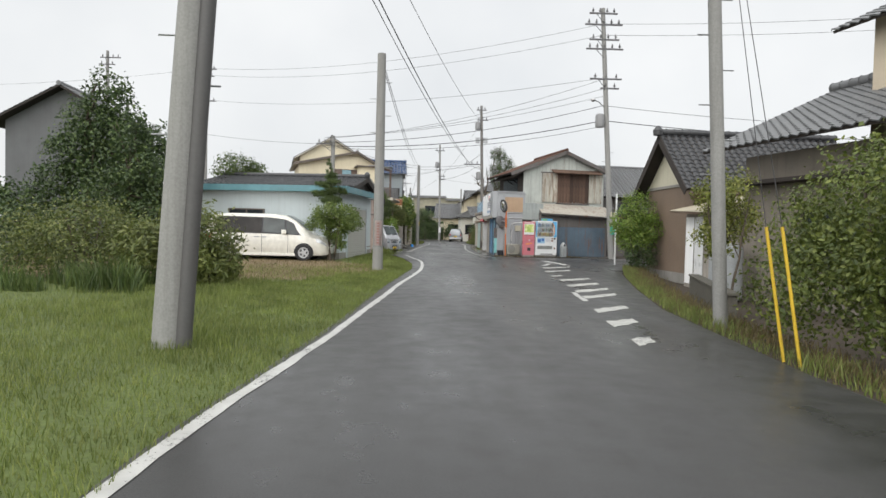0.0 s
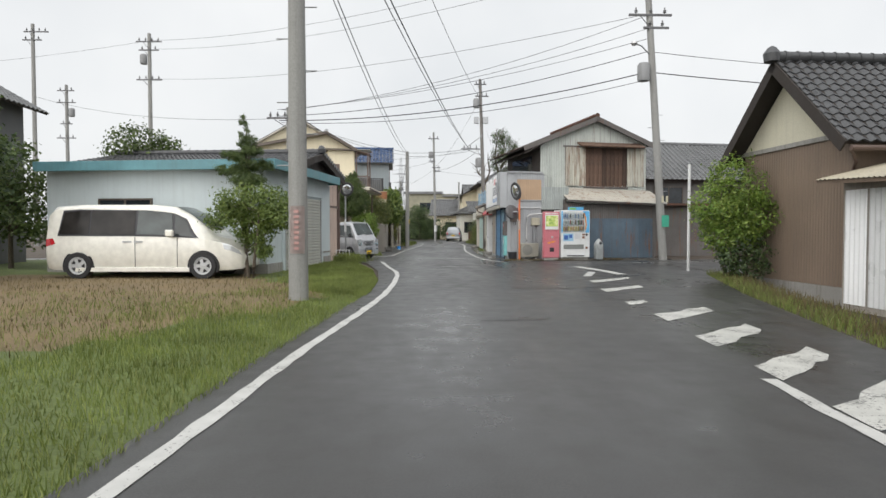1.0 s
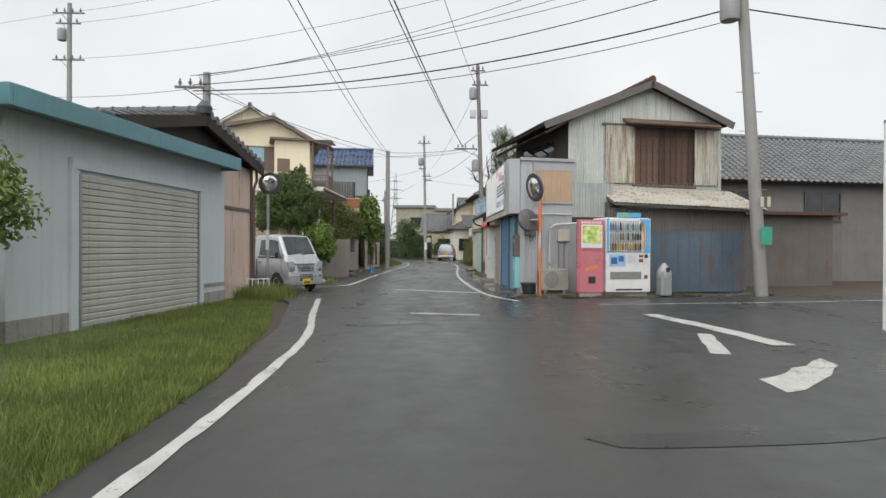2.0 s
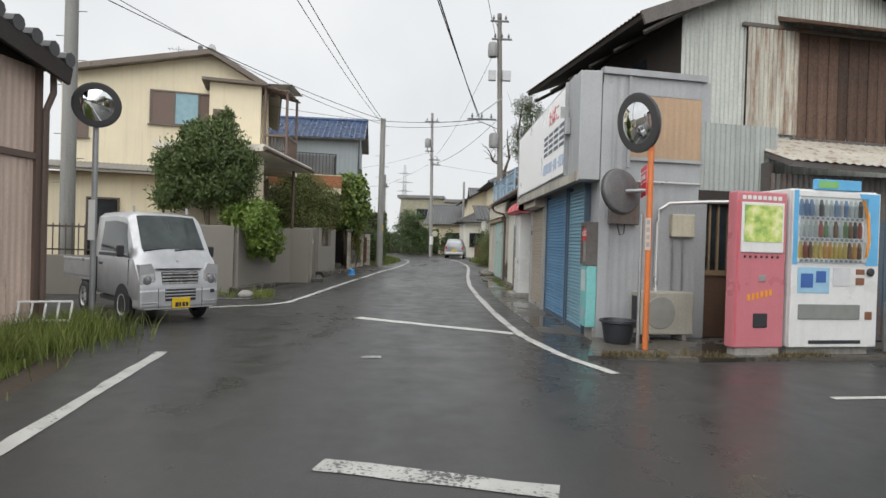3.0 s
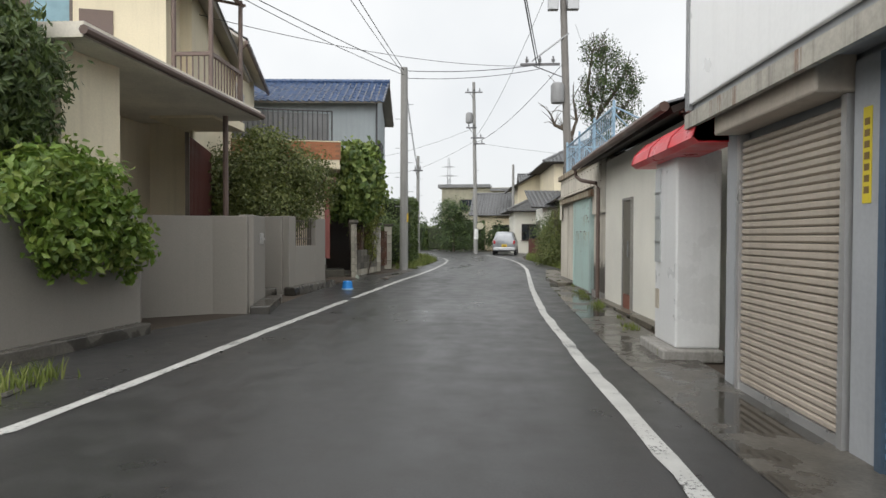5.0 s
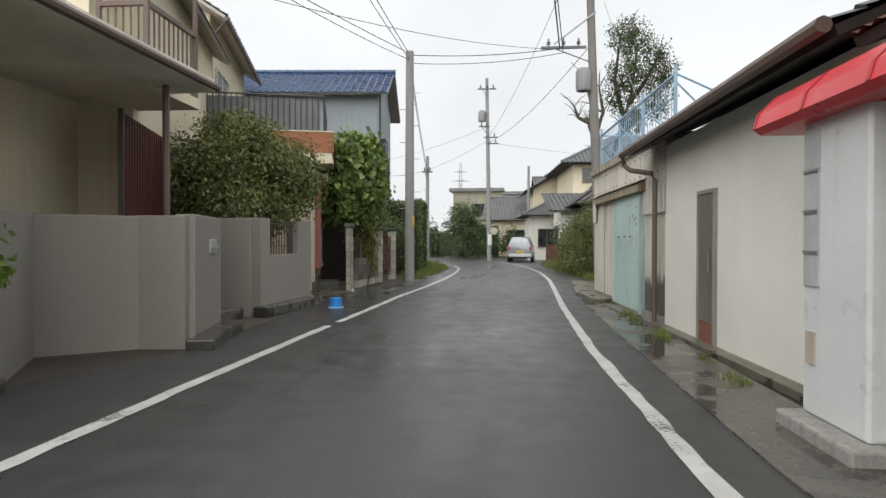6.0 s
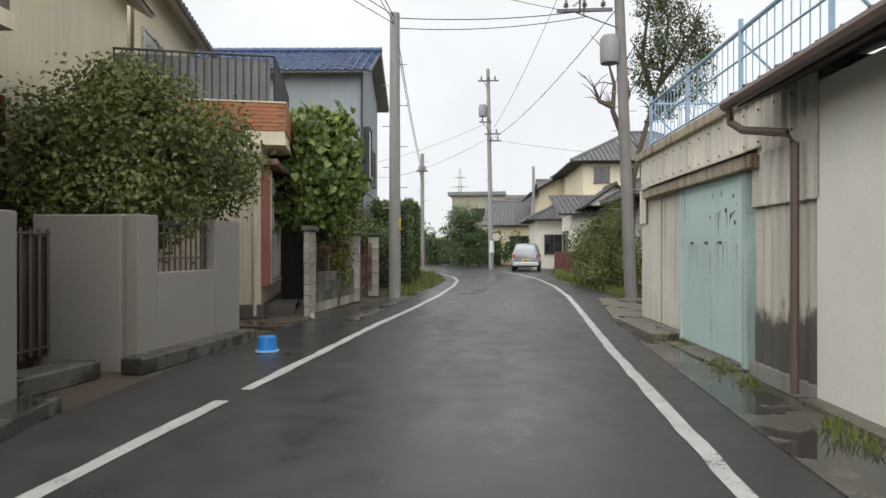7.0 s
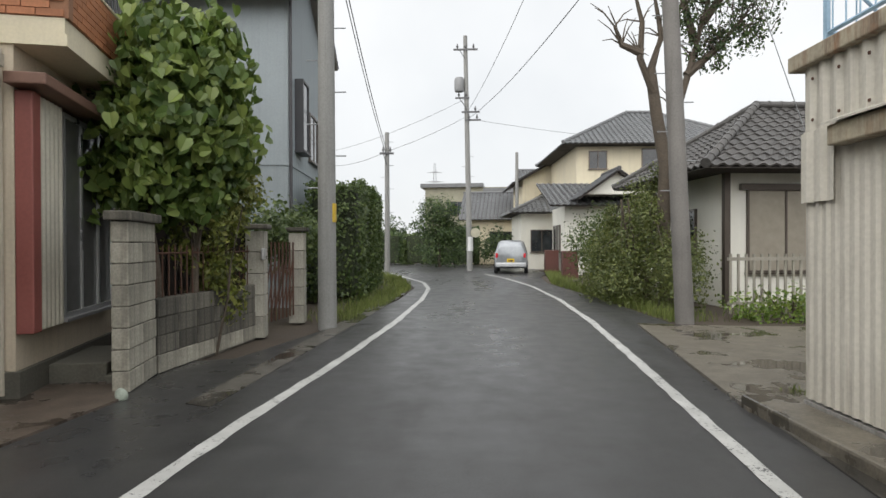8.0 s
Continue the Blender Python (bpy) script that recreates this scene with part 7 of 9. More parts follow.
wire((-18, 50.5, 14.7), (-60, 60, 14.7), 0.9, 0.009)
wire((-4.9, 34.9, 6.4), (-27, 52, 11), 0.6, 0.009)
wire((10.4, 30.2, 12.6), (45, 20, 13.5), 0.9, 0.009)
wire((10.4, 30.2, 12.0), (45, 20, 12.9), 0.9, 0.009)
wire((0.37, 51.1, 6.85), (5.2, 52.3, 7.35), 0.12, 0.012)
wire((0.37, 51.1, 6.6), (5.2, 52.3, 7.2), 0.15, 0.01)
wire((0.37, 51.1, 6.8), (-0.8, 67.5, 5.3), 0.25, 0.012)
wire((0.37, 51.1, 6.55), (-0.8, 67.5, 5.1), 0.3, 0.01)
wire((5.9, 52.4, 11.3), (2.7, 72, 8.0), 0.6, 0.01)
wire((5.9, 52.4, 7.35), (2.7, 72, 7.6), 0.4, 0.014)
wire((2.6, 72, 8.6), (-9.5, 92, 9), 0.4, 0.01)
wire((-0.8, 67.5, 5.3), (-9.5, 92, 8.2), 0.4, 0.01)
wire((2.6, 72, 7.6), (22, 78, 7), 0.4, 0.008)
wire((-0.8, 67.5, 5.3), (2.6, 72, 7.7), 0.1, 0.008)
wire((-2.3, 41.4, 5.3), (5.0, 52.3, 7.3), 0.3, 0.007)

# ---- trees and shrubs ----
tree("evergreen_tree", -10.4, 24.2, 4.2, [(0, 0, 2.9, 1.0, 0.9, 0.9), (-0.8, 0, 1.9, 1.2, 1.0, 0.9), (0.6, 0, 1.6, 0.9, 0.8, 0.8)], 5000, 0.09, M_leaf_mid, "leafy garden tree beside a garage", trunk=0.08, seed=59)
tree("evergreen_tree", -11.4, 20.2, 7.0, [(0.9, 0, 5.7, 0.75, 0.8, 1.0), (0.1, 0.2, 4.9, 0.9, 0.9, 0.8), (1.3, -0.2, 4.4, 0.9, 0.9, 0.8), (-0.3, 0, 3.8, 1.0, 1.0, 0.8), (0.8, 0, 3.4, 1.3, 1.2, 0.8), (2.5, 0.2, 4.0, 0.6, 0.7, 0.9), (2.3, 0.3, 2.7, 1.1, 1.1, 1.0), (-0.6, 0, 2.5, 1.3, 1.2, 0.9)], 17000, 0.085, M_leaf_dark, "dense dark evergreen tree on the vacant lot", trunk=0.16, seed=11)
tree("evergreen_tree", -9.0, 18.6, 5.2, [(0, 0, 4.2, 0.6, 0.6, 0.9), (0.3, 0, 3.0, 1.0, 0.9, 0.9), (-0.6, 0.2, 2.1, 1.2, 1.1, 0.9), (0.7, 0, 1.6, 0.9, 0.8, 0.8)], 7000, 0.08, M_leaf_dark, "small dark evergreen tree with thin tips", trunk=0.09, seed=13)
tree("evergreen_tree", -15.5, 19.5, 3.2, [(0, 0, 1.9, 1.8, 1.4, 0.8), (-1.9, 0.2, 1.7, 1.6, 1.3, 0.8), (1.6, 0, 1.6, 1.5, 1.3, 0.9), (0.6, 0, 2.3, 0.8, 0.8, 0.5)], 8000, 0.1, M_leaf_dark, "broad dark evergreen tree behind shrubs", trunk=0.13, seed=12)
tree("evergreen_tree", -8.3, 27.5, 5.2, [(0, 0, 4.0, 0.9, 0.8, 0.7), (0.9, 0.1, 3.8, 0.7, 0.6, 0.6)], 3500, 0.07, M_leaf_mid, "green garden tree rising behind a garage roof", trunk=0.08, seed=57)
tree("shrub", -13, 14.5, 2.4, [(0, 0, 1.2, 2.2, 1.2, 1.1), (2.9, 0.4, 1.0, 1.5, 1.0, 0.9), (-3, 0, 1.2, 2.0, 1.2, 1.1)], 9000, 0.08, M_leaf_dark, "overgrown thicket on the vacant lot", "shrub", 0.03, 58, stems=5)
tree("shrub", -3.5, 10.2, 1.7, [(0, 0, 0.85, 0.75, 0.7, 0.7), (-0.9, 0, 0.75, 0.8, 0.7, 0.6), (0.35, -0.2, 0.5, 0.5, 0.5, 0.45)], 9000, 0.042, M_leaf_clip, "bushy green roadside shrub in long grass", "shrub", 0.03, 14, stems=4, droop=0.1, long=3.2)
tree("shrub", -6.0, 10.6, 1.9, [(0, 0, 0.9, 1.1, 0.8, 0.75), (-1.4, 0.2, 0.8, 1.1, 0.8, 0.7), (1.0, 0.0, 0.7, 0.8, 0.7, 0.6)], 13000, 0.042, M_leaf_clip, "row of mixed green shrubs on the vacant lot", "shrub", 0.03, 15, stems=4)
tree("shrub", -9.6, 10.2, 2.2, [(0, 0, 1.1, 1.5, 1.0, 1.0), (-1.9, 0.2, 1.0, 1.4, 1.0, 0.9)], 11000, 0.05, M_leaf_dark, "dark overgrown shrubs on the vacant lot", "shrub", 0.03, 16, stems=4)
tree("pine_tree", -2.55, 20.75, 3.95, [(0, 0, 3.6, 0.09, 0.09, 0.36), (0.05, 0, 3.3, 0.2, 0.2, 0.2), (0.22, 0, 3.05, 0.3, 0.25, 0.1), (-0.24, 0, 2.95, 0.3, 0.25, 0.1), (0.3, 0, 2.72, 0.36, 0.3, 0.1), (-0.32, 0, 2.6, 0.36, 0.3, 0.1), (0.0, 0, 2.75, 0.2, 0.2, 0.35), (0.05, 0, 2.35, 0.42, 0.4, 0.14)], 9000, 0.017, M_leaf_mid, "slim pruned pine tree in front of a garage", trunk=0.06, seed=17, long=7.0, droop=-0.3)
tree("shrub", -2.35, 20.45, 2.2, [(0.1, 0, 1.85, 0.85, 0.6, 0.3), (-0.5, 0, 1.5, 0.5, 0.5, 0.3), (0.55, 0, 1.5, 0.55, 0.45, 0.3), (0.1, 0, 1.15, 0.4, 0.4, 0.3), (0.25, 0, 0.7, 0.25, 0.3, 0.25)], 9000, 0.045, M_leaf_lawn, "rounded bright green garden shrub beside a parked van", "shrub", 0.05, 18, stems=2, long=1.8)
tree("shrub", 7.1, 4.7, 2.8, [(0, 0, 1.55, 1.15, 1.2, 1.0), (-0.35, -1.6, 1.6, 1.1, 1.1, 1.0), (0.1, 1.2, 1.35, 1.0, 0.8, 0.85), (-0.4, -3.0, 1.5, 1.0, 1.1, 1.0), (-0.7, 0.2, 0.7, 0.9, 1.2, 0.65), (-0.7, -2.0, 0.6, 0.9, 1.2, 0.6), (0.3, 0.3, 2.3, 0.5, 0.6, 0.35)], 42000, 0.042, M_leaf_olive, "tall dense green roadside bush behind guy wires", "bush", 0.05, 19, stems=5, clump=0.22)
tree("shrub", 7.45, 9.9, 3.0, [(0, 0, 2.2, 0.6, 0.6, 0.55), (0.2, 0.3, 1.7, 0.5, 0.5, 0.5), (-0.2, 0.2, 1.3, 0.35, 0.4, 0.4)], 5200, 0.045, M_leaf_yellow, "yellow-green sapling over a low wall", "bush", 0.03, 20, stems=3)
tree("shrub", 9.35, 21.0, 3.1, [(0.1, 0, 2.2, 0.6, 0.6, 0.75), (-0.35, 0, 1.75, 0.55, 0.6, 0.55), (0.45, -0.1, 1.5, 0.55, 0.6, 0.6), (0.0, 0, 1.1, 0.65, 0.6, 0.45)], 10500, 0.045, M_leaf_lime, "loose yellow-green bush beside a storehouse", "bush", 0.035, 21, stems=4, long=2.0)
tree("shrub", 9.55, 20.6, 1.1, [(0, 0, 0.5, 0.55, 0.5, 0.48)], 1800, 0.05, M_leaf_dark, "low dark clipped shrub below a bush", "shrub", 0.03, 22, stems=3)
tree("garden_tree", -2.1, 35.7, 4.4, [(0.15, 0, 3.1, 0.6, 0.5, 0.55), (-0.6, 0, 2.75, 0.5, 0.5, 0.45), (0.65, -0.05, 2.65, 0.42, 0.45, 0.5), (0.1, 0, 2.25, 0.8, 0.5, 0.35), (0.3, 0, 3.65, 0.25, 0.25, 0.3), (-0.3, 0.1, 3.4, 0.3, 0.3, 0.3), (-0.75, 0, 2.1, 0.4, 0.4, 0.35)], 21000, 0.036, M_leaf_mid, "green garden tree with drooping leaves overhanging a wall", trunk=0.08, seed=23, droop=0.9, long=3.0, clump=0.3, fill=0.75)
tree("climbing_shrub", -1.55, 36.1, 2.1, [(0.45, 0, 1.62, 0.4, 0.55, 0.36), (0.6, 0.35, 1.2, 0.28, 0.4, 0.36), (0.45, -0.5, 1.55, 0.36, 0.45, 0.35), (0.58, 0.65, 0.95, 0.22, 0.28, 0.26), (0.6, -0.3, 1.1, 0.26, 0.4, 0.3), (0.1, 0, 1.7, 0.4, 0.6, 0.3)], 9000, 0.055, M_leaf_lime, "bright lime-green shrub spilling over a wall", "shrub", 0.02, 24, stems=3, droop=0.5, long=1.8)
tree("garden_tree", -1.75, 43.7, 3.9, [(0, 0, 2.6, 0.95, 0.9, 0.75), (-0.9, -0.4, 2.3, 0.9, 0.8, 0.65), (0.6, 0.6, 2.4, 0.65, 0.7, 0.75), (0.0, -0.5, 1.7, 1.0, 0.8, 0.5), (-0.2, 0.2, 3.2, 0.55, 0.5, 0.35)], 30000, 0.046, M_leaf_clip, "clipped evergreen with tiny pale flowers behind a wall", trunk=0.06, seed=25, stems=2)
tree("broadleaf_tree", -0.75, 48.4, 4.2, [(0, 0, 3.3, 0.7, 0.65, 0.6), (0.05, 0, 2.6, 0.78, 0.7, 0.55), (-0.15, 0, 2.0, 0.7, 0.6, 0.4), (0.3, 0.2, 2.4, 0.4, 0.5, 0.5)], 7500, 0.125, M_leaf_broad, "large-leaved green tree beside an entrance", trunk=0.06, seed=26, droop=0.9, long=1.15, stems=2, broad=True)
tree("shrub", -0.6, 48.9, 2.4, [(0, 0, 1.5, 0.4, 0.5, 0.5), (0.2, 0.3, 2.1, 0.35, 0.4, 0.5), (0, 0.3, 0.8, 0.3, 0.4, 0.5)], 4500, 0.05, M_leaf_yellow, "yellow-green shrub behind a block wall", "shrub", 0.02, 27, stems=3)
tree("shrub", -1.0, 52.3, 1.9, [(0, 0, 1.5, 0.9, 0.9, 0.5), (0.2, 1.2, 1.4, 0.7, 0.8, 0.5)], 3000, 0.07, M_leaf_mid, "green shrubs behind gate posts", "shrub", 0.03, 28, stems=3)
for k, (x, y, a, h) in enumerate(((-0.5, 56.6, 3, 2.75), (-0.72, 59.6, 5, 2.8), (-1.05, 62.6, 7, 2.75))):
    hedge(x, y, a, 0.62, 1.5, h, 9000, 0.06, M_leaf_mid, "tall clipped green roadside hedge", "roadside hedges", 30 + k)
for k in range(8):
    hedge(-15 + k * 2.45, 84.8 - 0.42 * k, -10, 1.25, 0.7, 2.2 + 0.25 * math.sin(k * 2.0), 3500, 0.09, M_leaf_dark if k % 2 else M_leaf_mid, "clipped dark green hedge at the bend", "hedges at the bend", 40 + k)
for k, (x, y, h, r) in enumerate(((-7.5, 88, 3.4, 1.3), (-11.5, 90, 3.0, 1.2), (-3.2, 87.5, 3.6, 1.2))):
    tree("garden_tree", x, y, h, [(0, 0, h * 0.62, r, r, h * 0.33), (0.5, 0, h * 0.42, r, r, h * 0.3), (-0.6, 0, h * 0.4, r, r, h * 0.3)], 2600, 0.12, M_leaf_dark, "dark rounded garden tree beyond the bend", trunk=0.08, seed=140 + k, group="trees beyond the bend")
tree("garden_tree", 1.0, 77.5, 4.3, [(0, 0, 3.3, 1.1, 1.0, 0.8), (-0.5, 0, 2.5, 1.2, 1.0, 0.6), (0.6, 0, 2.0, 1.1, 1.0, 0.7), (0.2, 0, 1.1, 1.6, 1.0, 0.9)], 9000, 0.085, M_leaf_dark, "layered dark garden tree at the bend", trunk=0.1, seed=51)
tree("shrub", 4.6, 79, 2.2, [(0, 0, 1.2, 1.4, 1.0, 1.1)], 2000, 0.1, M_leaf_dark, "dark shrub behind a parked car", "shrub", 0.04, 52, stems=3)
tree("shrub", 6.5, 55.4, 3.2, [(0, 0, 1.0, 0.6, 1.1, 0.9), (-0.4, 1.6, 0.9, 0.55, 0.9, 0.8), (0.2, -1.7, 0.8, 0.5, 0.8, 0.7), (0.15, 0.6, 2.1, 0.35, 0.5, 0.7), (-0.1, -0.6, 1.8, 0.3, 0.4, 0.6), (-0.3, 1.9, 1.75, 0.3, 0.4, 0.5), (-0.5, 0.2, 0.4, 0.6, 1.6, 0.45), (0.3, 2.6, 1.2, 0.4, 0.6, 0.8), (0.5, 0.2, 2.7, 0.25, 0.3, 0.5)], 22000, 0.045, M_leaf_clip, "overgrown roadside bush beside a utility pole", "bush", 0.05, 53, stems=6, clump=0.34, fill=0.6, limbs=16)
tree("shrub", 6.6, 59.5, 2.4, [(0, 0, 1.2, 0.9, 1.5, 1.0)], 6000, 0.055, M_leaf_mid, "green bush along the road", "bush", 0.04, 54, stems=4)
pt = thing("pruned_tree", F(7.0, 55.2), "tall pruned tree with crooked stubby limbs and sparse leaves", "tree")
rnd = random.Random(77)
part("trunk", tube(B(), [(0, 0, -0.1), (-0.1, 0, 1.6), (-0.05, 0, 3.0), (-0.25, 0, 4.2), (-0.35, 0.1, 5.2)], 0.17, 10, 0.12), M_bark, pt, smooth=True)
BOUGHS = [[(-0.05, 0, 3.0), (0.2, 0, 4.2), (0.55, 0, 5.4), (0.9, 0.1, 6.6), (1.1, 0.1, 8.2)], [(-0.3, 0, 4.6), (-0.6, 0, 5.4), (-0.55, 0, 6.2), (-0.75, 0, 7.0)], [(-0.55, 0, 5.5), (-1.0, 0, 5.7), (-1.15, 0, 6.1)], [(-0.35, 0.1, 5.1), (-0.1, 0.1, 5.9), (-0.25, 0.1, 6.8)], [(0.4, 0, 5.0), (1.1, 0.1, 5.6), (1.7, 0.2, 6.3)], [(0.8, 0.1, 6.2), (1.4, 0.1, 7.0), (1.9, 0.1, 8.0)], [(0.6, 0.1, 5.8), (0.3, 0.1, 7.0), (0.5, 0.1, 8.6)]]
for pts in BOUGHS:
    part("limb", tube(B(), pts, 0.1, 7, 0.035), M_bark, pt, smooth=True)
    for k in range(9):
        a = Vector(pts[rnd.randint(1, len(pts) - 1)])
        e = a + Vector((rnd.uniform(-0.6, 0.6), rnd.uniform(-0.5, 0.5), rnd.uniform(0.1, 0.7)))
        part("twig", tube(B(), [a, a.lerp(e, 0.5) + Vector((0, 0, 0.08)), e], 0.022, 4, 0.007), M_bark, pt)
bm = B()
CROWN = [(1.2, 0, 7.6, 0.95, 0.8, 1.0), (1.6, 0.2, 6.3, 0.8, 0.7, 0.75), (0.8, 0, 8.6, 0.75, 0.7, 0.6), (0.5, 0, 6.8, 0.7, 0.6, 0.9), (1.9, 0, 7.3, 0.55, 0.6, 0.7), (0.9, 0.1, 5.6, 0.5, 0.5, 0.5)]
for k in range(260):
    cx, cy, cz, rx, ry, rz = CROWN[k % len(CROWN)]
    a = Vector((cx + rx * rnd.uniform(-0.7, 0.7), cy + ry * rnd.uniform(-0.7, 0.7), cz + rz * rnd.uniform(-0.8, 0.6)))
    e = a + Vector((rnd.uniform(-0.4, 0.4), rnd.uniform(-0.4, 0.4), rnd.uniform(0.1, 0.7)))
    tube(bm, [a, a.lerp(e, 0.5) + Vector((rnd.uniform(-0.06, 0.06), 0, 0.05)), e], 0.014, 4, 0.005)
tagged(part("twig_mass", bm, M_bark, pt), kind="stuff")
cw = new("crown", leaf_mesh("crown", CROWN, 9000, 0.05, M_leaf_dark, 55, 0.24, 0.3, 1.8, 0.65))
cw.parent = pt
tree("shrub", 8.2, 52.3, 0.7, [(0, 0, 0.22, 1.3, 0.5, 0.25), (1.6, 0, 0.25, 1.0, 0.45, 0.25)], 3500, 0.05, M_leaf_lime, "low green shrubs under a pale fence", "shrub", 0.02, 56, stems=4)

# ---- vehicles ----


def lofted(stations, bottom=0.0):
    """A car body as rings of points along local x: (x, z_low, z_belt, z_top, half, half_top)."""
    def ring(s):
        x, zl, zb, zt, hw, ht = s
        zs = max(zb + 0.01, zt - 0.09)
        return [Vector(p) for p in ((x, hw * 0.9, zl), (x, hw, zl + 0.14), (x, hw + 0.01, (zl + zb) / 2 + 0.1), (x, hw, zb), (x, ht, zs), (x, ht - 0.1, zt - 0.015), (x, ht * 0.45, zt), (x, 0, zt + 0.005))]
    out = []
    for a, b in zip(stations, stations[1:]):
        out += [ring([p + (q - p) * k / 4 for p, q in zip(a, b)]) for k in range(4)]
    return out + [ring(stations[-1])]


def body_mesh(rings):
    bm = B()
    full = [r + [Vector((p.x, -p.y, p.z)) for p in r[-2::-1]] for r in rings]
    vs = [[bm.verts.new(p) for p in r] for r in full]
    n = len(vs[0])
    for a, b in zip(vs, vs[1:]):
        for i in range(n - 1):
            bm.faces.new((a[i], a[i + 1], b[i + 1], b[i]))
        bm.faces.new((a[n - 1], a[0], b[0], b[n - 1]))
    bm.faces.new(vs[0])
    bm.faces.new(vs[-1][::-1])
    return bm


def on_body(rings, x, v):
    """The point of the body's skin at length x, v counting ring points up from the sill."""
    for a, b in zip(rings, rings[1:]):
        if a[0].x <= x <= b[0].x:
            f = (x - a[0].x) / max(1e-6, b[0].x - a[0].x)
            k = min(int(v), len(a) - 2)
            return a[k].lerp(a[k + 1], v - k).lerp(b[k].lerp(b[k + 1], v - k), f)
    return rings[-1][int(v)]


def skin_patch(rings, quad, side=1, off=0.006, n=6, m=4):
    """A panel lying on the skin; quad: four (x, v) corners."""
    (x0, v0), (x1, v1), (x2, v2), (x3, v3) = quad
    bm = B()
    grid = []
    for i in range(n + 1):
        col = []
        for j in range(m + 1):
            a, b = i / n, j / m
            x = (x0 * (1 - a) + x1 * a) * (1 - b) + (x3 * (1 - a) + x2 * a) * b
            v = (v0 * (1 - a) + v1 * a) * (1 - b) + (v3 * (1 - a) + v2 * a) * b
            p = on_body(rings, x, v)
            px, pv = on_body(rings, min(x + 0.02, rings[-1][0].x), v), on_body(rings, x, min(v + 0.05, 6.99))
            nn = (px - p).cross(pv - p)
            nn = nn.normalized() if nn.length > 1e-9 else Vector((0, 1, 0))
            if nn.y < 0 and v < 5 or nn.z < 0 and v >= 5:
                nn = -nn
            q = p + nn * off
            col.append(bm.verts.new((q.x, q.y * side, q.z)))
        grid.append(col)
    for a, b in zip(grid, grid[1:]):
        for j in range(m):
            bm.faces.new((a[j], a[j + 1], b[j + 1], b[j]))
    return bm


def wheel(parent, x, y, r, w=0.17, side=1):
    m = Matrix.Translation((x, y, r)) @ Matrix.Rotation(radians(90 * side), 4, "X")
    bm = lathe(B(), [(r * 0.6, -w / 2 + 0.06), (r * 0.63, -w / 2), (r * 0.93, -w / 2), (r, -w / 2 + 0.03), (r, w / 2 - 0.03), (r * 0.93, w / 2), (r * 0.63, w / 2), (r * 0.6, w / 2 - 0.06)], n=26, m=m)
    wh = part("wheel", bm, M_black, parent, smooth=True)
    bm = lathe(B(), [(r * 0.6, -w / 2 + 0.04), (r * 0.64, -w / 2 - 0.004), (r * 0.6, -w / 2 - 0.004), (r * 0.54, -w / 2 + 0.025), (r * 0.2, -w / 2 + 0.022), (0.02, -w / 2 + 0.01)][::-1], n=22, m=m)
    part("rim", bm, plain("alloy", (0.5, 0.51, 0.52), 0.35, 0.2), wh, smooth=True)
    # Black patches on a closed rim paint the dark openings between spokes.
    bm = B()
    for k in range(5):
        a = 2 * math.pi * k / 5
        prism(bm, [(math.cos(a + d) * r * q, math.sin(a + d) * r * q) for d, q in ((-0.2, 0.26), (0.2, 0.26), (0.34, 0.5), (-0.34, 0.5))], -w / 2 + 0.02, -w / 2 + 0.035, "z", m)
    part("hub_gap", bm, M_black, wh)
    return wh


def arch(parent, x, y, r, side=1):
    # Flat black disc laid on the closed body as the dark wheel well.
    bm = B()
    m = Matrix.Translation((x, y, r * 0.98)) @ Matrix.Rotation(radians(90 * side), 4, "X")
    pts = [(1.14 * r * math.cos(t), 1.14 * r * math.sin(t)) for t in (math.pi * (-0.12 + 1.24 * k / 20) for k in range(21))]
    prism(bm, pts if side > 0 else [(px, -py) for px, py in pts], -0.006, 0.05, "z", m)
    return part("wheel_arch", bm, M_black, parent)


M_vanwhite = plain("pearl_cream_paint", (0.8, 0.785, 0.72), 0.25, 0.0, 0.0, 0.6)
M_carglass = glassy("car_glass", (0.035, 0.045, 0.045), 0.05)
M_privacy = glassy("privacy_glass", (0.02, 0.018, 0.017), 0.12)
M_privacy.node_tree.nodes["Principled BSDF"].inputs["Specular IOR Level"].default_value = 0.25
M_silver = plain("silver_paint", (0.5, 0.51, 0.53), 0.3, 0.5, 0.0, 0.4)
M_lamp = plain("lamp_glass", (0.6, 0.62, 0.64), 0.12, 0.3)
M_redlamp = plain("tail_lamp", (0.5, 0.02, 0.03), 0.15)
M_plate = plain("yellow_plate", (0.72, 0.48, 0.02), 0.4)
M_ink = plain("dark_print", (0.03, 0.03, 0.035), 0.5)

van = thing("van", F(-7.1, 21.25, 0.02, -1.5), "cream-white minivan parked before a garage", "car")
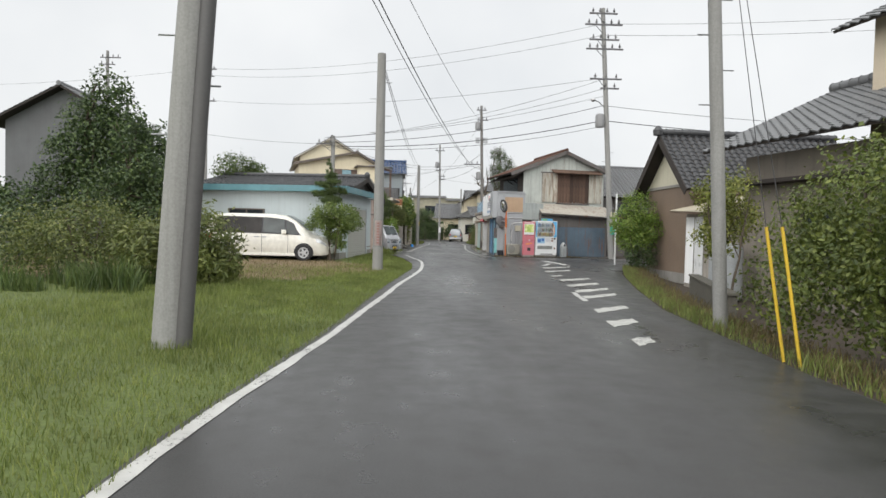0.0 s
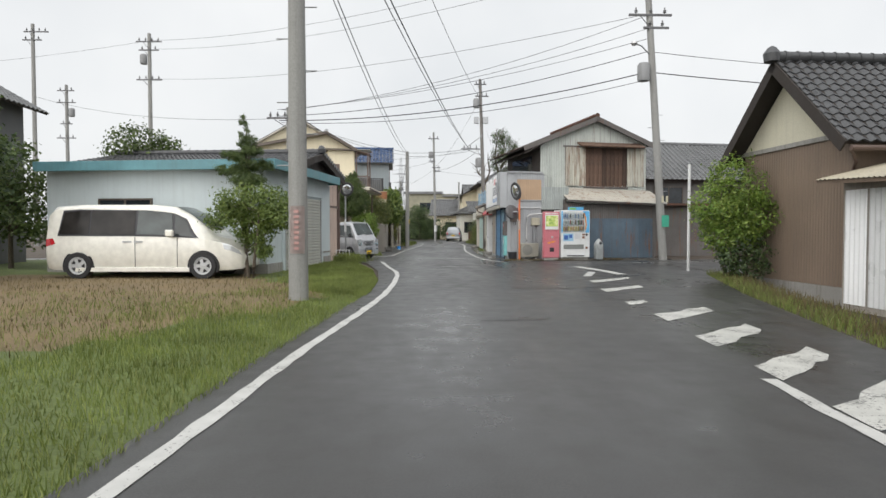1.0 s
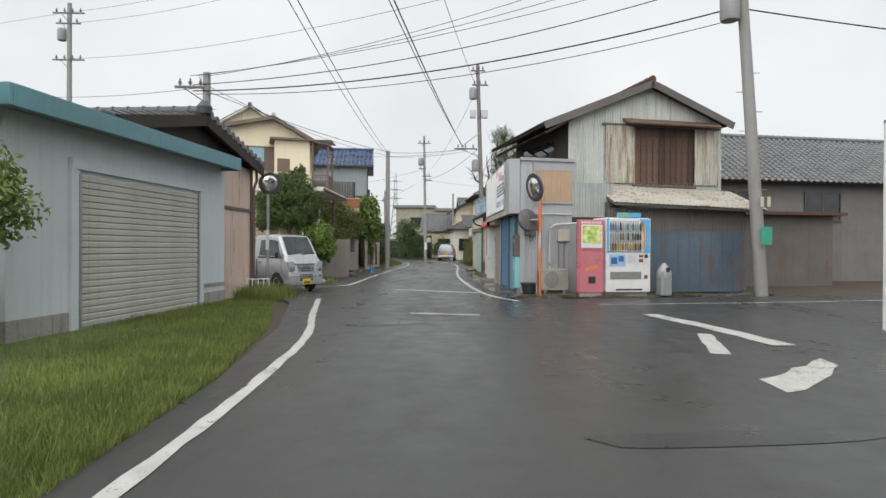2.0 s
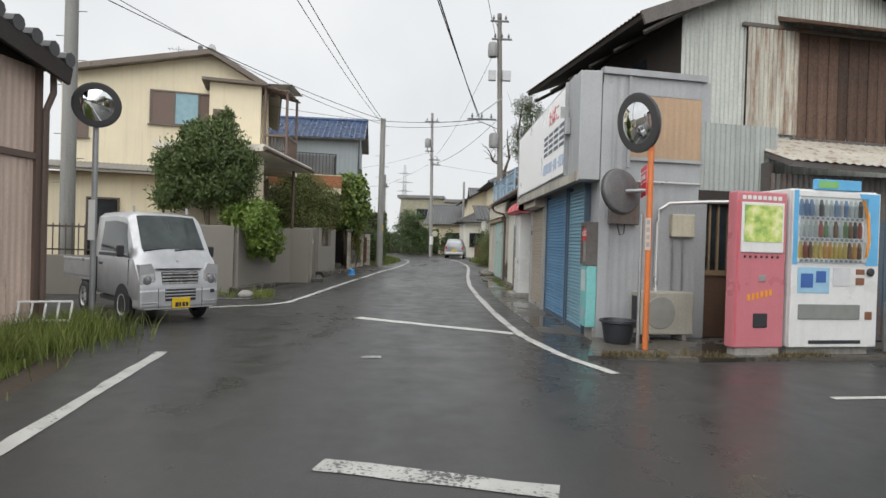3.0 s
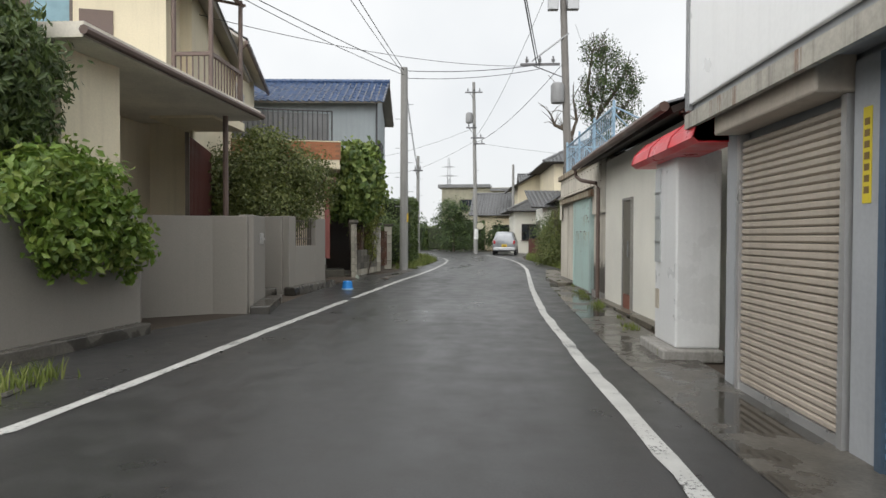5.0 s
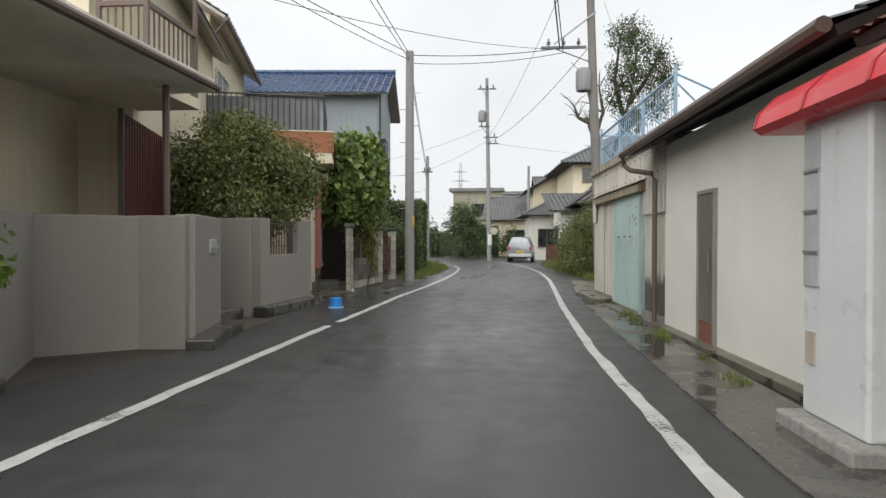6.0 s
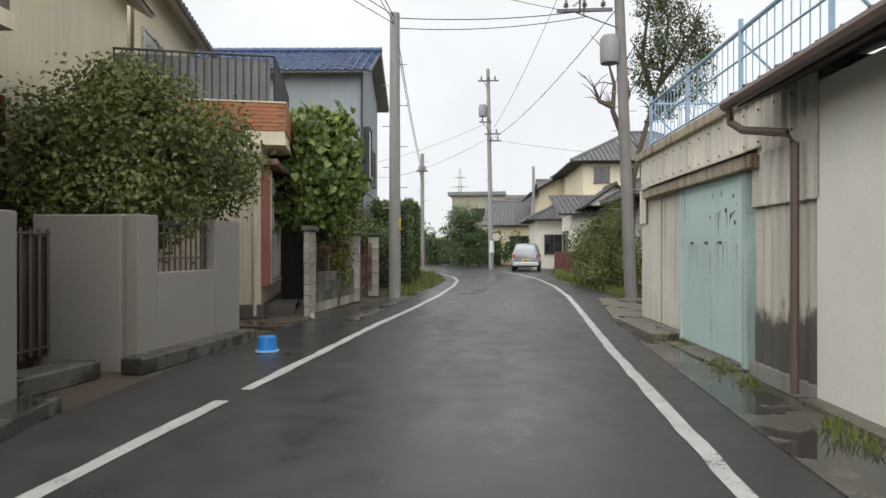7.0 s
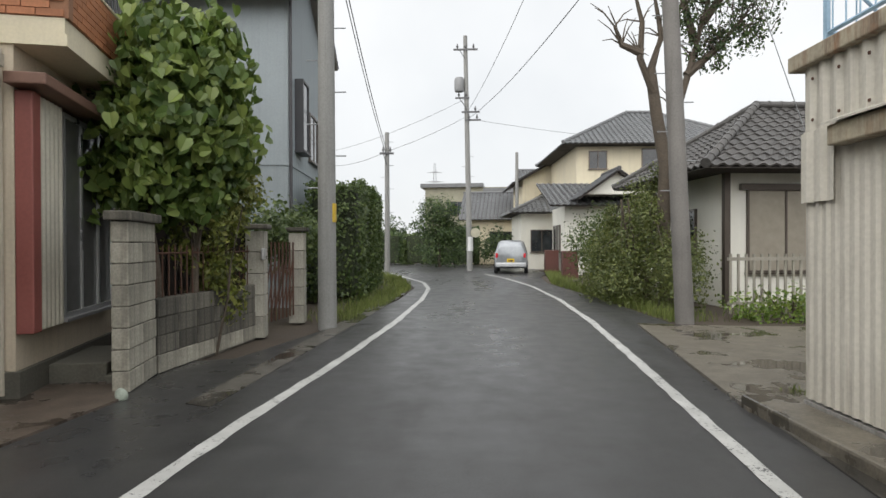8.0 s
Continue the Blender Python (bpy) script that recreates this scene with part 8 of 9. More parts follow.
vr = lofted([(0.0, 0.34, 0.92, 1.3, 0.72, 0.62), (0.06, 0.26, 0.95, 1.58, 0.8, 0.66), (0.2, 0.22, 0.97, 1.71, 0.84, 0.68), (0.8, 0.2, 0.97, 1.76, 0.845, 0.69), (2.4, 0.2, 0.96, 1.76, 0.845, 0.69), (3.0, 0.2, 0.95, 1.7, 0.845, 0.67), (3.35, 0.2, 0.94, 1.52, 0.845, 0.66), (3.72, 0.2, 0.94, 1.22, 0.84, 0.68), (3.95, 0.2, 0.9, 1.02, 0.83, 0.7), (4.35, 0.22, 0.8, 0.92, 0.78, 0.66), (4.55, 0.24, 0.66, 0.78, 0.66, 0.56), (4.64, 0.3, 0.52, 0.58, 0.5, 0.42)])
part("body", body_mesh(vr), M_vanwhite, van, smooth=True)
for s in (1, -1):
    part("window_band", skin_patch(vr, ((0.34, 3.06), (3.62, 3.06), (3.3, 3.9), (0.42, 3.95)), s, 0.012, 24, 6), M_ink, van)
    for quad, nm in ((((0.38, 3.12), (1.06, 3.12), (1.06, 3.9), (0.46, 3.88)), "rear_side_window"), (((1.1, 3.12), (2.12, 3.12), (2.12, 3.9), (1.1, 3.9)), "slide_door_window"), (((2.18, 3.12), (3.02, 3.12), (2.96, 3.86), (2.18, 3.9)), "front_door_window"), (((3.07, 3.12), (3.5, 3.12), (3.28, 3.8), (3.03, 3.84)), "quarter_window")):
        part(nm, skin_patch(vr, quad, s, 0.022, 10, 5), M_privacy if nm in ("rear_side_window", "slide_door_window") else M_carglass, van)
    part("door_handle", box(B(), 1.86, 2.06, 0.848 * s - 0.02, 0.848 * s + 0.02, 0.86, 0.9), M_silver, van)
    part("door_handle", box(B(), 2.12, 2.32, 0.848 * s - 0.02, 0.848 * s + 0.02, 0.86, 0.9), M_silver, van)
    part("door_mirror", box(B(), 2.92, 3.1, (0.95 if s > 0 else -1.05), (1.05 if s > 0 else -0.95), 1.0, 1.16, bev=0.03), M_vanwhite, van)
    part("door_seam", box(B(), 2.14, 2.15, 0.852 * s - 0.01, 0.852 * s + 0.004, 0.3, 0.98), M_ink, van)
    part("door_seam", box(B(), 3.12, 3.13, 0.852 * s - 0.01, 0.852 * s + 0.004, 0.3, 0.98), M_ink, van)
    part("tail_lamp", skin_patch(vr, ((0.01, 2.2), (0.3, 2.5), (0.24, 2.95), (0.02, 2.95)), s), M_redlamp, van)
    part("headlamp", skin_patch(vr, ((4.2, 2.4), (4.56, 2.2), (4.5, 2.9), (4.15, 3.05)), s), M_lamp, van)
    part("side_sill", box(B(), 0.75, 3.4, 0.83 * s - 0.03, 0.83 * s + 0.03, 0.18, 0.28, bev=0.01), M_vanwhite, van)
    for x in (0.82, 3.72):
        arch(van, x, 0.845 * s, 0.32, s)
        wheel(van, x, 0.78 * s, 0.32, 0.2, s)
part("windscreen", skin_patch(vr, ((3.0, 5.1), (3.76, 5.1), (3.76, 6.999), (3.0, 6.999)), 1, 0.014, 8, 6), M_carglass, van)
part("windscreen", skin_patch(vr, ((3.0, 5.1), (3.76, 5.1), (3.76, 6.999), (3.0, 6.999)), -1, 0.014, 8, 6), M_carglass, van)

trk = thing("pickup_truck", F(-0.98, 30.98, 0, -42), "silver compact pickup truck emerging from a side street", "truck")
trk.scale = (0.75, 0.75, 0.85)
tr = lofted([(-1.35, 0.45, 1.02, 1.7, 0.7, 0.62), (-1.3, 0.4, 1.02, 1.76, 0.72, 0.64), (-0.4, 0.38, 1.02, 1.78, 0.735, 0.655), (0.06, 0.36, 1.02, 1.74, 0.74, 0.66), (0.14, 0.35, 1.02, 1.66, 0.74, 0.665), (0.5, 0.3, 1.02, 1.17, 0.74, 0.7), (0.56, 0.28, 1.0, 1.1, 0.74, 0.71), (0.66, 0.26, 0.86, 0.94, 0.735, 0.715), (0.74, 0.24, 0.7, 0.78, 0.72, 0.705), (0.785, 0.24, 0.56, 0.6, 0.69, 0.67)])
part("cab", body_mesh(tr), M_silver, trk, smooth=True)
M_headlens = plain("headlamp_lens", (0.42, 0.43, 0.44), 0.08, 0.2, 0.0, 0.8)
for s in (1, -1):
    part("windscreen", skin_patch(tr, ((0.1, 5.12), (0.5, 5.08), (0.5, 6.999), (0.1, 6.999)), s, 0.012, 8, 6), M_carglass, trk)
    part("side_window", skin_patch(tr, ((-1.0, 3.14), (0.36, 3.12), (0.08, 3.88), (-0.95, 3.88)), s), M_carglass, trk)
    part("window_trim", skin_patch(tr, ((-1.06, 3.02), (0.42, 3.02), (0.42, 3.1), (-1.06, 3.1)), s, 0.008), M_ink, trk)
    part("door_seam", box(B(), -1.12, -1.105, 0.74 * s - 0.01, 0.74 * s + 0.008, 0.45, 1.0), M_ink, trk)
    part("door_seam", box(B(), 0.36, 0.372, 0.742 * s - 0.01, 0.742 * s + 0.008, 0.6, 1.0), M_ink, trk)
    part("door_handle", box(B(), -1.0, -0.85, 0.735 * s - 0.01, 0.735 * s + 0.03, 0.88, 0.92), M_ink, trk)
    hl = part("headlamp", prism(B(), [(0.42 * s, 0.58), (0.712 * s, 0.6), (0.722 * s, 0.93), (0.52 * s, 0.95), (0.46 * s, 0.84)][::s], 0.6, 0.762, "x"), M_headlens, trk, "clear tall headlamp at the corner")
    part("reflector", prism(B(), [(0.45 * s, 0.61), (0.69 * s, 0.62), (0.7 * s, 0.77), (0.48 * s, 0.8)][::s], 0.76, 0.768, "x"), plain("lamp_reflector", (0.8, 0.81, 0.82), 0.18, 0.85), hl)
    part("bulb_bowl", lathe(B(), [(0.075, 0.0), (0.07, 0.008), (0.04, 0.016), (0.01, 0.018)], n=16, m=Matrix.Translation((0.767, 0.585 * s, 0.69)) @ Matrix.Rotation(radians(90), 4, "Y")), plain("bowl_grey", (0.3, 0.31, 0.32), 0.15, 0.6), hl, smooth=True)
    part("bumper_seam", box(B(), 0.788, 0.8005, 0.4 * s - 0.004, 0.4 * s + 0.004, 0.26, 0.56), M_ink, trk)
    part("bumper_strip", box(B(), 0.79, 0.812, min(0.4 * s, 0.7 * s), max(0.4 * s, 0.7 * s), 0.33, 0.355, bev=0.006), M_alu_light, trk)
    part("door_mirror", box(B(), 0.2, 0.27, 0.84 * s - 0.06, 0.84 * s + 0.06, 1.04, 1.22, bev=0.02), M_ink, trk)
    part("wiper", tube(B(), [(0.53, 0.28 * s - 0.28, 1.15), (0.48, 0.28 * s + 0.26, 1.2)], 0.014, 5), M_ink, trk)
    part("roof_bracket", box(B(), -0.1, -0.06, 0.5 * s - 0.02, 0.5 * s + 0.02, 1.76, 1.86, bev=0.006), M_alu_light, trk)
    arch(trk, 0.1, 0.738 * s, 0.29, s)
    wheel(trk, 0.1, 0.675 * s, 0.275, 0.15, s)
    wheel(trk, -1.85, 0.64 * s, 0.275, 0.15, s)
part("bumper", box(B(), 0.46, 0.798, -0.725, 0.725, 0.24, 0.565, bev=0.05), M_silver, trk)
part("bonnet_seam", box(B(), 0.6, 0.752, -0.42, 0.42, 0.862, 0.872), M_ink, trk)
part("bumper_vent", box(B(), 0.79, 0.802, 0.56, 0.64, 0.47, 0.53), M_ink, trk)
gr = part("grille", box(B(), 0.7, 0.778, -0.33, 0.33, 0.62, 0.82, bev=0.01), M_ink, trk)
for k in range(4):
    part("grille_bar", box(B(), 0.765, 0.796, -0.33, 0.33, 0.63 + k * 0.05, 0.655 + k * 0.05, bev=0.006), M_alu_light, gr)
gr = part("air_intake", box(B(), 0.78, 0.805, -0.28, 0.28, 0.36, 0.55, bev=0.008), M_ink, trk)
for k in range(3):
    part("intake_bar", box(B(), 0.8, 0.815, -0.28, 0.28, 0.4 + k * 0.05, 0.42 + k * 0.05, bev=0.005), M_silver, gr)
pl = part("number_plate", box(B(), 0.815, 0.825, -0.165, 0.165, 0.25, 0.415), M_plate, trk, "yellow number plate")
bm = B()
for k, (a, b) in enumerate(((-0.11, -0.05), (-0.04, 0.0), (0.02, 0.07), (0.08, 0.13))):
    box(bm, 0.825, 0.828, a, b, 0.27, 0.34)
part("plate_bars", bm, M_ink, pl)
part("badge", lathe(B(), [(0.01, 0), (0.03, 0.002), (0.02, 0.012)], m=Matrix.Translation((0.63, 0, 0.99)) @ Matrix.Rotation(radians(62), 4, "Y"), n=12), M_alu_light, trk)
bed = part("cargo_bed", box(B(), -3.0, -1.4, -0.7, 0.7, 0.58, 0.64), M_silver, trk)
for y in (-0.7, 0.7):
    part("side_gate", box(B(), -3.0, -1.4, y - 0.02, y + 0.02, 0.64, 0.93, bev=0.008), M_silver, bed)
    part("gate_rail", box(B(), -3.0, -1.4, y - 0.03, y + 0.03, 0.9, 0.95, bev=0.01), M_alu_light, bed)
part("tail_gate", box(B(), -3.02, -2.98, -0.7, 0.7, 0.64, 0.93), M_silver, bed)
part("chassis", box(B(), -2.9, 0.4, -0.4, 0.4, 0.34, 0.57), M_ink, trk)
part("cab_floor", box(B(), -1.3, 0.6, -0.6, 0.6, 0.28, 0.36), M_ink, trk)

car = thing("hatchback", F(4.55, 68.9, 0, 84), "silver compact hatchback parked at the roadside", "car")
cr = lofted([(0.0, 0.4, 0.8, 0.95, 0.62, 0.5), (0.05, 0.3, 0.86, 1.25, 0.7, 0.54), (0.2, 0.24, 0.88, 1.42, 0.73, 0.56), (0.7, 0.22, 0.9, 1.5, 0.74, 0.58), (1.6, 0.22, 0.9, 1.51, 0.74, 0.58), (2.2, 0.22, 0.9, 1.36, 0.74, 0.58), (2.7, 0.22, 0.88, 1.0, 0.73, 0.62), (3.2, 0.24, 0.76, 0.84, 0.68, 0.56), (3.38, 0.3, 0.56, 0.62, 0.5, 0.42)])
part("body", body_mesh(cr), plain("grey_silver_paint", (0.3, 0.32, 0.34), 0.3, 0.4, 0.0, 0.5), car, smooth=True)
for s in (1, -1):
    part("side_window", skin_patch(cr, ((0.3, 3.1), (1.1, 3.1), (1.1, 3.9), (0.5, 3.9)), s), M_carglass, car)
    part("side_window", skin_patch(cr, ((1.15, 3.1), (2.3, 3.1), (1.8, 3.85), (1.15, 3.9)), s), M_carglass, car)
    part("tail_lamp", box(B(), -0.01, 0.1, 0.62 * s - 0.06, 0.62 * s + 0.06, 0.72, 0.92, bev=0.015), M_redlamp, car)
    for x in (0.55, 2.75):
        arch(car, x, 0.74 * s, 0.28, s)
        wheel(car, x, 0.68 * s, 0.28, 0.16, s)
# Rear window coloured pale: the sky's reflection is painted into it.
part("rear_window", box(B(), -0.004, 0.03, -0.48, 0.48, 0.98, 1.3, Matrix.Translation((0.06, 0, 0)) @ Matrix.Rotation(radians(7), 4, "Y"), 0.01), plain("sky_reflection_glass", (0.4, 0.42, 0.43), 0.06), car)
pl = part("number_plate", box(B(), -0.02, -0.005, -0.165, 0.165, 0.52, 0.68), M_plate, car, "yellow number plate")
bm = B()
box(bm, -0.024, -0.02, -0.1, 0.1, 0.55, 0.61)
part("plate_bars", bm, M_ink, pl)
part("bumper", box(B(), -0.06, 0.12, -0.68, 0.68, 0.3, 0.5, bev=0.04), M_silver, car)

# ---- vending machines and the corner's fittings ----
VMD = 10.5
vm = thing("vending_machine", F(6.9, 29.08, 0.07, VMD), "white drinks vending machine with blue trim and three display rows", "vending machine", "vending machines")
W1, H1 = 1.17, 1.86
part("cabinet", box(B(), 0, W1, 0.02, 0.72, 0.06, H1, bev=0.02), M_white, vm)
part("foot", box(B(), 0.04, W1 - 0.04, 0.06, 0.68, -0.06, 0.058), M_conc, vm)
bm = B()
box(bm, 0.0, W1, -0.02, 0.018, 0.06, 1.02, bev=0.01)
box(bm, 0.0, 0.07, -0.02, 0.018, 1.02, H1 - 0.02, bev=0.01)
box(bm, W1 - 0.2, W1, -0.02, 0.018, 1.02, H1 - 0.02, bev=0.01)
box(bm, 0.07, W1 - 0.2, -0.02, 0.018, H1 - 0.09, H1 - 0.02, bev=0.01)
door = part("front_door", bm, M_white, vm)
part("display_back", box(B(), 0.07, W1 - 0.2, 0.0, 0.019, 1.02, H1 - 0.09), plain("display_white", (0.7, 0.72, 0.72), 0.5, emit=0.15), door)
part("blue_trim", box(B(), 0.005, 0.065, -0.024, -0.021, 1.0, 1.84), plain("sky_blue_film", (0.12, 0.4, 0.68), 0.3), door)
bm = B()
prism(bm, [(W1 - 0.19, 1.0), (W1 - 0.02, 1.0), (W1 - 0.02, 1.83), (W1 - 0.3, 1.83), (W1 - 0.14, 1.6), (W1 - 0.12, 1.25)], -0.024, -0.0205, "y")
part("blue_trim", bm, plain("sky_blue_film", (0.12, 0.4, 0.68), 0.3), door)
bm = B()
prism(bm, [(W1 - 0.2, 1.1), (W1 - 0.16, 1.1), (W1 - 0.13, 1.3), (W1 - 0.15, 1.55), (W1 - 0.22, 1.76), (W1 - 0.26, 1.76), (W1 - 0.19, 1.5), (W1 - 0.17, 1.3)], -0.028, -0.0245, "y")
part("orange_arc", bm, plain("orange_film", (0.75, 0.3, 0.04), 0.3), door)
rnd = random.Random(8)
cols = [plain("can_%s" % n, c, 0.3) for n, c in (("red", (0.34, 0.12, 0.1)), ("green", (0.15, 0.25, 0.14)), ("brown", (0.2, 0.13, 0.09)), ("blue", (0.17, 0.25, 0.4)), ("orange", (0.5, 0.28, 0.1)), ("clear", (0.45, 0.49, 0.5)), ("yellow", (0.5, 0.4, 0.14)), ("black", (0.09, 0.09, 0.09)))]
cms = [mesh_of("drink_can", lathe(B(), [(0.02, 0), (0.027, 0.01), (0.027, 0.13), (0.018, 0.16), (0.014, 0.19)], n=8), c) for c in cols]
for r, z in enumerate((1.07, 1.31, 1.55)):
    part("shelf", box(B(), 0.07, W1 - 0.2, -0.03, 0.0, z - 0.04, z), plain("shelf_white", (0.7, 0.71, 0.72), 0.4), door)
    for k in range(13):
        idx = rnd.choice((4, 6, 0, 2) if r == 0 else (2, 1, 7, 5, 0) if r == 1 else (5, 1, 7, 3, 5))
        piece("drink_can", cms[idx], door, Matrix.Translation((0.115 + k * 0.066, -0.005, z + 0.002)))
    bm = B()
    for k in range(13):
        box(bm, 0.095 + k * 0.066, 0.13 + k * 0.066, -0.036, -0.031, z - 0.034, z - 0.008)
    tagged(part("buttons", bm, plain("button_grey", (0.25, 0.3, 0.36), 0.3), door), kind="stuff")
part("display_glass", box(B(), 0.07, W1 - 0.2, -0.05, -0.046, 1.02, H1 - 0.09), plain("clear_pane", (0.8, 0.82, 0.82), 0.05), door)
bpy.data.materials["clear_pane"].node_tree.nodes["Principled BSDF"].inputs["Transmission Weight"].default_value = 1.0
bpy.data.materials["clear_pane"].node_tree.nodes["Principled BSDF"].inputs["IOR"].default_value = 1.1
part("poster", box(B(), 0.08, 0.5, -0.026, -0.021, 0.68, 0.97), plain("pale_blue_poster", (0.3, 0.5, 0.66), 0.3), door)
bm = B()
for a, b, c, d in ((0.12, 0.28, 0.74, 0.9), (0.32, 0.45, 0.8, 0.93)):
    box(bm, a, b, -0.03, -0.0265, c, d)
part("poster_print", bm, plain("dark_blue_print", (0.05, 0.12, 0.35), 0.3), door)
part("price_panel", box(B(), 0.55, 0.78, -0.026, -0.021, 0.76, 0.97), plain("grey_panel", (0.55, 0.56, 0.58), 0.3), door)
bm = B()
for x in (0.86,):
    box(bm, x, x + 0.11, -0.03, -0.021, 0.9, 0.96)
    box(bm, x, x + 0.11, -0.03, -0.021, 0.78, 0.86)
part("coin_slot", bm, plain("brown_slot", (0.2, 0.09, 0.05), 0.4), door)
part("coin_knob", lathe(B(), [(0.02, 0), (0.045, 0.01), (0.048, 0.03), (0.03, 0.04)], n=16, m=Matrix.Translation((1.04, -0.02, 0.93)) @ Matrix.Rotation(radians(90), 4, "X")), M_ink, door)
part("delivery_slot", box(B(), 0.1, 0.92, -0.03, -0.0215, 0.38, 0.55, bev=0.01), plain("smoked_flap", (0.22, 0.23, 0.22), 0.2), door)
part("change_slot", box(B(), 1.0, 1.09, -0.03, -0.0215, 0.38, 0.47), plain("brown_slot", (0.2, 0.09, 0.05)), door)
part("recess", box(B(), 0.25, 0.95, -0.026, -0.021, 0.1, 0.14), M_ink, door)
hd = part("header_panel", box(B(), 0.3, 0.92, 0.0, 0.05, H1 + 0.0, H1 + 0.12, bev=0.008), plain("sky_blue_film", (0.12, 0.4, 0.68)), vm, "blue and green advertising strip on top")
part("header_print", box(B(), 0.34, 0.6, -0.004, -0.001, H1 + 0.02, H1 + 0.1), plain("leaf_green_print", (0.2, 0.45, 0.15), 0.4), hd)
pk2 = thing("vending_machine", F(6.22, 28.97, 0.07, VMD), "pink vending machine with a yellow-green picture panel", "vending machine", "vending machines")
W2, H2 = 0.64, 1.8
part("cabinet", box(B(), 0, W2, 0.0, 0.16, 0.05, H2, bev=0.018), M_vpink, pk2)
part("foot", box(B(), 0.04, W2 - 0.04, 0.02, 0.15, -0.06, 0.048), M_conc, pk2)
fr = part("picture_frame", box(B(), 0.05, W2 - 0.05, -0.02, -0.001, 1.12, 1.68, bev=0.008), M_white, pk2)
m, n, l, b = nodes_of("yellow_green_picture")
l.new(ramp(n, l, noise_tex(n, l, coords(n, l), 9, 3), (0.35, (0.25, 0.4, 0.12)), (0.5, (0.5, 0.6, 0.18)), (0.65, (0.7, 0.72, 0.4))), b.inputs["Base Color"])
b.inputs["Roughness"].default_value = 0.15
part("picture", box(B(), 0.08, W2 - 0.08, -0.026, -0.021, 1.24, 1.65), m, fr)
bm = B()
for k in range(8):
    box(bm, 0.06 + k * 0.065, 0.105 + k * 0.065, -0.006, -0.001, 1.71, 1.755)
part("title_bars", bm, M_white, pk2)
bm = B()
for k in range(7):
    box(bm, 0.1 + k * 0.07, 0.12 + k * 0.07, -0.012, -0.001, 1.06, 1.085)
tagged(part("buttons", bm, M_ink, pk2), kind="stuff")
bm = B()
for k in range(6):
    box(bm, 0.16 + k * 0.055, 0.195 + k * 0.055, -0.005, -0.001, 0.58 + 0.012 * k, 0.65 + 0.012 * k)
part("script_bars", bm, plain("orange_film", (0.75, 0.3, 0.04)), pk2)
part("coin_plate", box(B(), 0.3, 0.38, -0.012, -0.001, 0.8, 0.87), M_alu_light, pk2)
part("delivery_slot", box(B(), 0.24, 0.42, -0.014, -0.001, 0.28, 0.44, bev=0.008), M_ink, pk2)
part("side_strip", box(B(), 0.005, 0.03, -0.004, -0.001, 0.1, 1.7), plain("deep_pink", (0.55, 0.12, 0.15), 0.4), pk2)

bn = thing("waste_bin", F(8.42, 29.35, 0.035, 10), "translucent grey waste bin with bag beside machines", "bin")
part("body", box(B(), -0.14, 0.14, -0.14, 0.14, 0, 0.62, bev=0.03), plain("cloudy_plastic", (0.26, 0.28, 0.28), 0.35), bn)
part("bag", lathe(B(), [(0.15, 0.42), (0.175, 0.52), (0.165, 0.6), (0.13, 0.68), (0.06, 0.76), (0.03, 0.8)], n=14), plain("grey_bag", (0.33, 0.35, 0.35), 0.4), bn, smooth=True)
part("hole", lathe(B(), [(0.06, 0), (0.06, 0.01), (0.02, 0.012)], m=Matrix.Translation((0, -0.178, 0.64)) @ Matrix.Rotation(radians(90), 4, "X"), n=12), M_ink, bn)

# mirrors on posts


def mirror_post(name, x, y, h, post_mat, label, mirrors, category="traffic mirror"):
    t = thing(name, F(x, y), label, category, "traffic mirrors")
    part("post", tube(B(), [(0, 0, -0.1), (0, 0, h)], 0.034, 12), post_mat, t, smooth=True)
    for (dx, dy, z, r, yaw, back) in mirrors:
        m = Matrix.Translation((dx, dy, z)) @ Matrix.Rotation(radians(yaw), 4, "Z") @ Matrix.Rotation(radians(101), 4, "X")
        hs = part("housing", lathe(B(), [(0.05, -0.07), (r * 0.5, -0.06), (r * 0.93, -0.04), (r, -0.03), (r * 1.02, -0.02), (r * 1.02, 0.0), (r, 0.005)], n=28, m=m), surf("mirror_grey", (0.12, 0.12, 0.125), 0.55, 0.35, 0.2, 7, 40, 0.1, streak=0.4), t, "grey mirror housing", smooth=True)
        part("glass", lathe(B(), [(r * q, 0.006 + 0.06 * (1 - q * q)) for q in (0.985, 0.9, 0.8, 0.7, 0.58, 0.45, 0.3, 0.15, 0.03)], n=28, m=m), M_mirror, hs, smooth=True)
        part("hood", lathe(B(), [(r * 0.97, 0.022), (r * 1.0, 0.0), (r * 1.05, 0.0), (r * 1.05, 0.03), (r * 0.97, 0.034)], n=28, m=m), back or M_orange, hs)
        part("arm", tube(B(), [(0, 0, z), (dx * 0.8, dy * 0.8, z)], 0.025, 8), M_steel, t)
    return t


mr = mirror_post("traffic_mirror", 5.34, 29.25, 2.5, M_orange, "orange-posted round traffic mirror at the corner", [(-0.12, 0.1, 2.66, 0.33, -68, plain("mirror_rim", (0.05, 0.05, 0.052), 0.5)), (-0.26, 0.26, 1.87, 0.27, 206, plain("mirror_rim", (0.05, 0.05, 0.052), 0.5))])
RN = F(0.0, 0.0, 0.09, -97) @ Matrix.Rotation(radians(-4), 4, "Y")
rs = part("red_notice", box(B(), -0.14, 0.14, -0.05, -0.04, 1.72, 2.07, RN), M_red, mr, "red and white notice plate")
part("notice_bars", box(B(), -0.13, 0.13, -0.054, -0.0505, 2.0, 2.015, RN), M_white, rs)
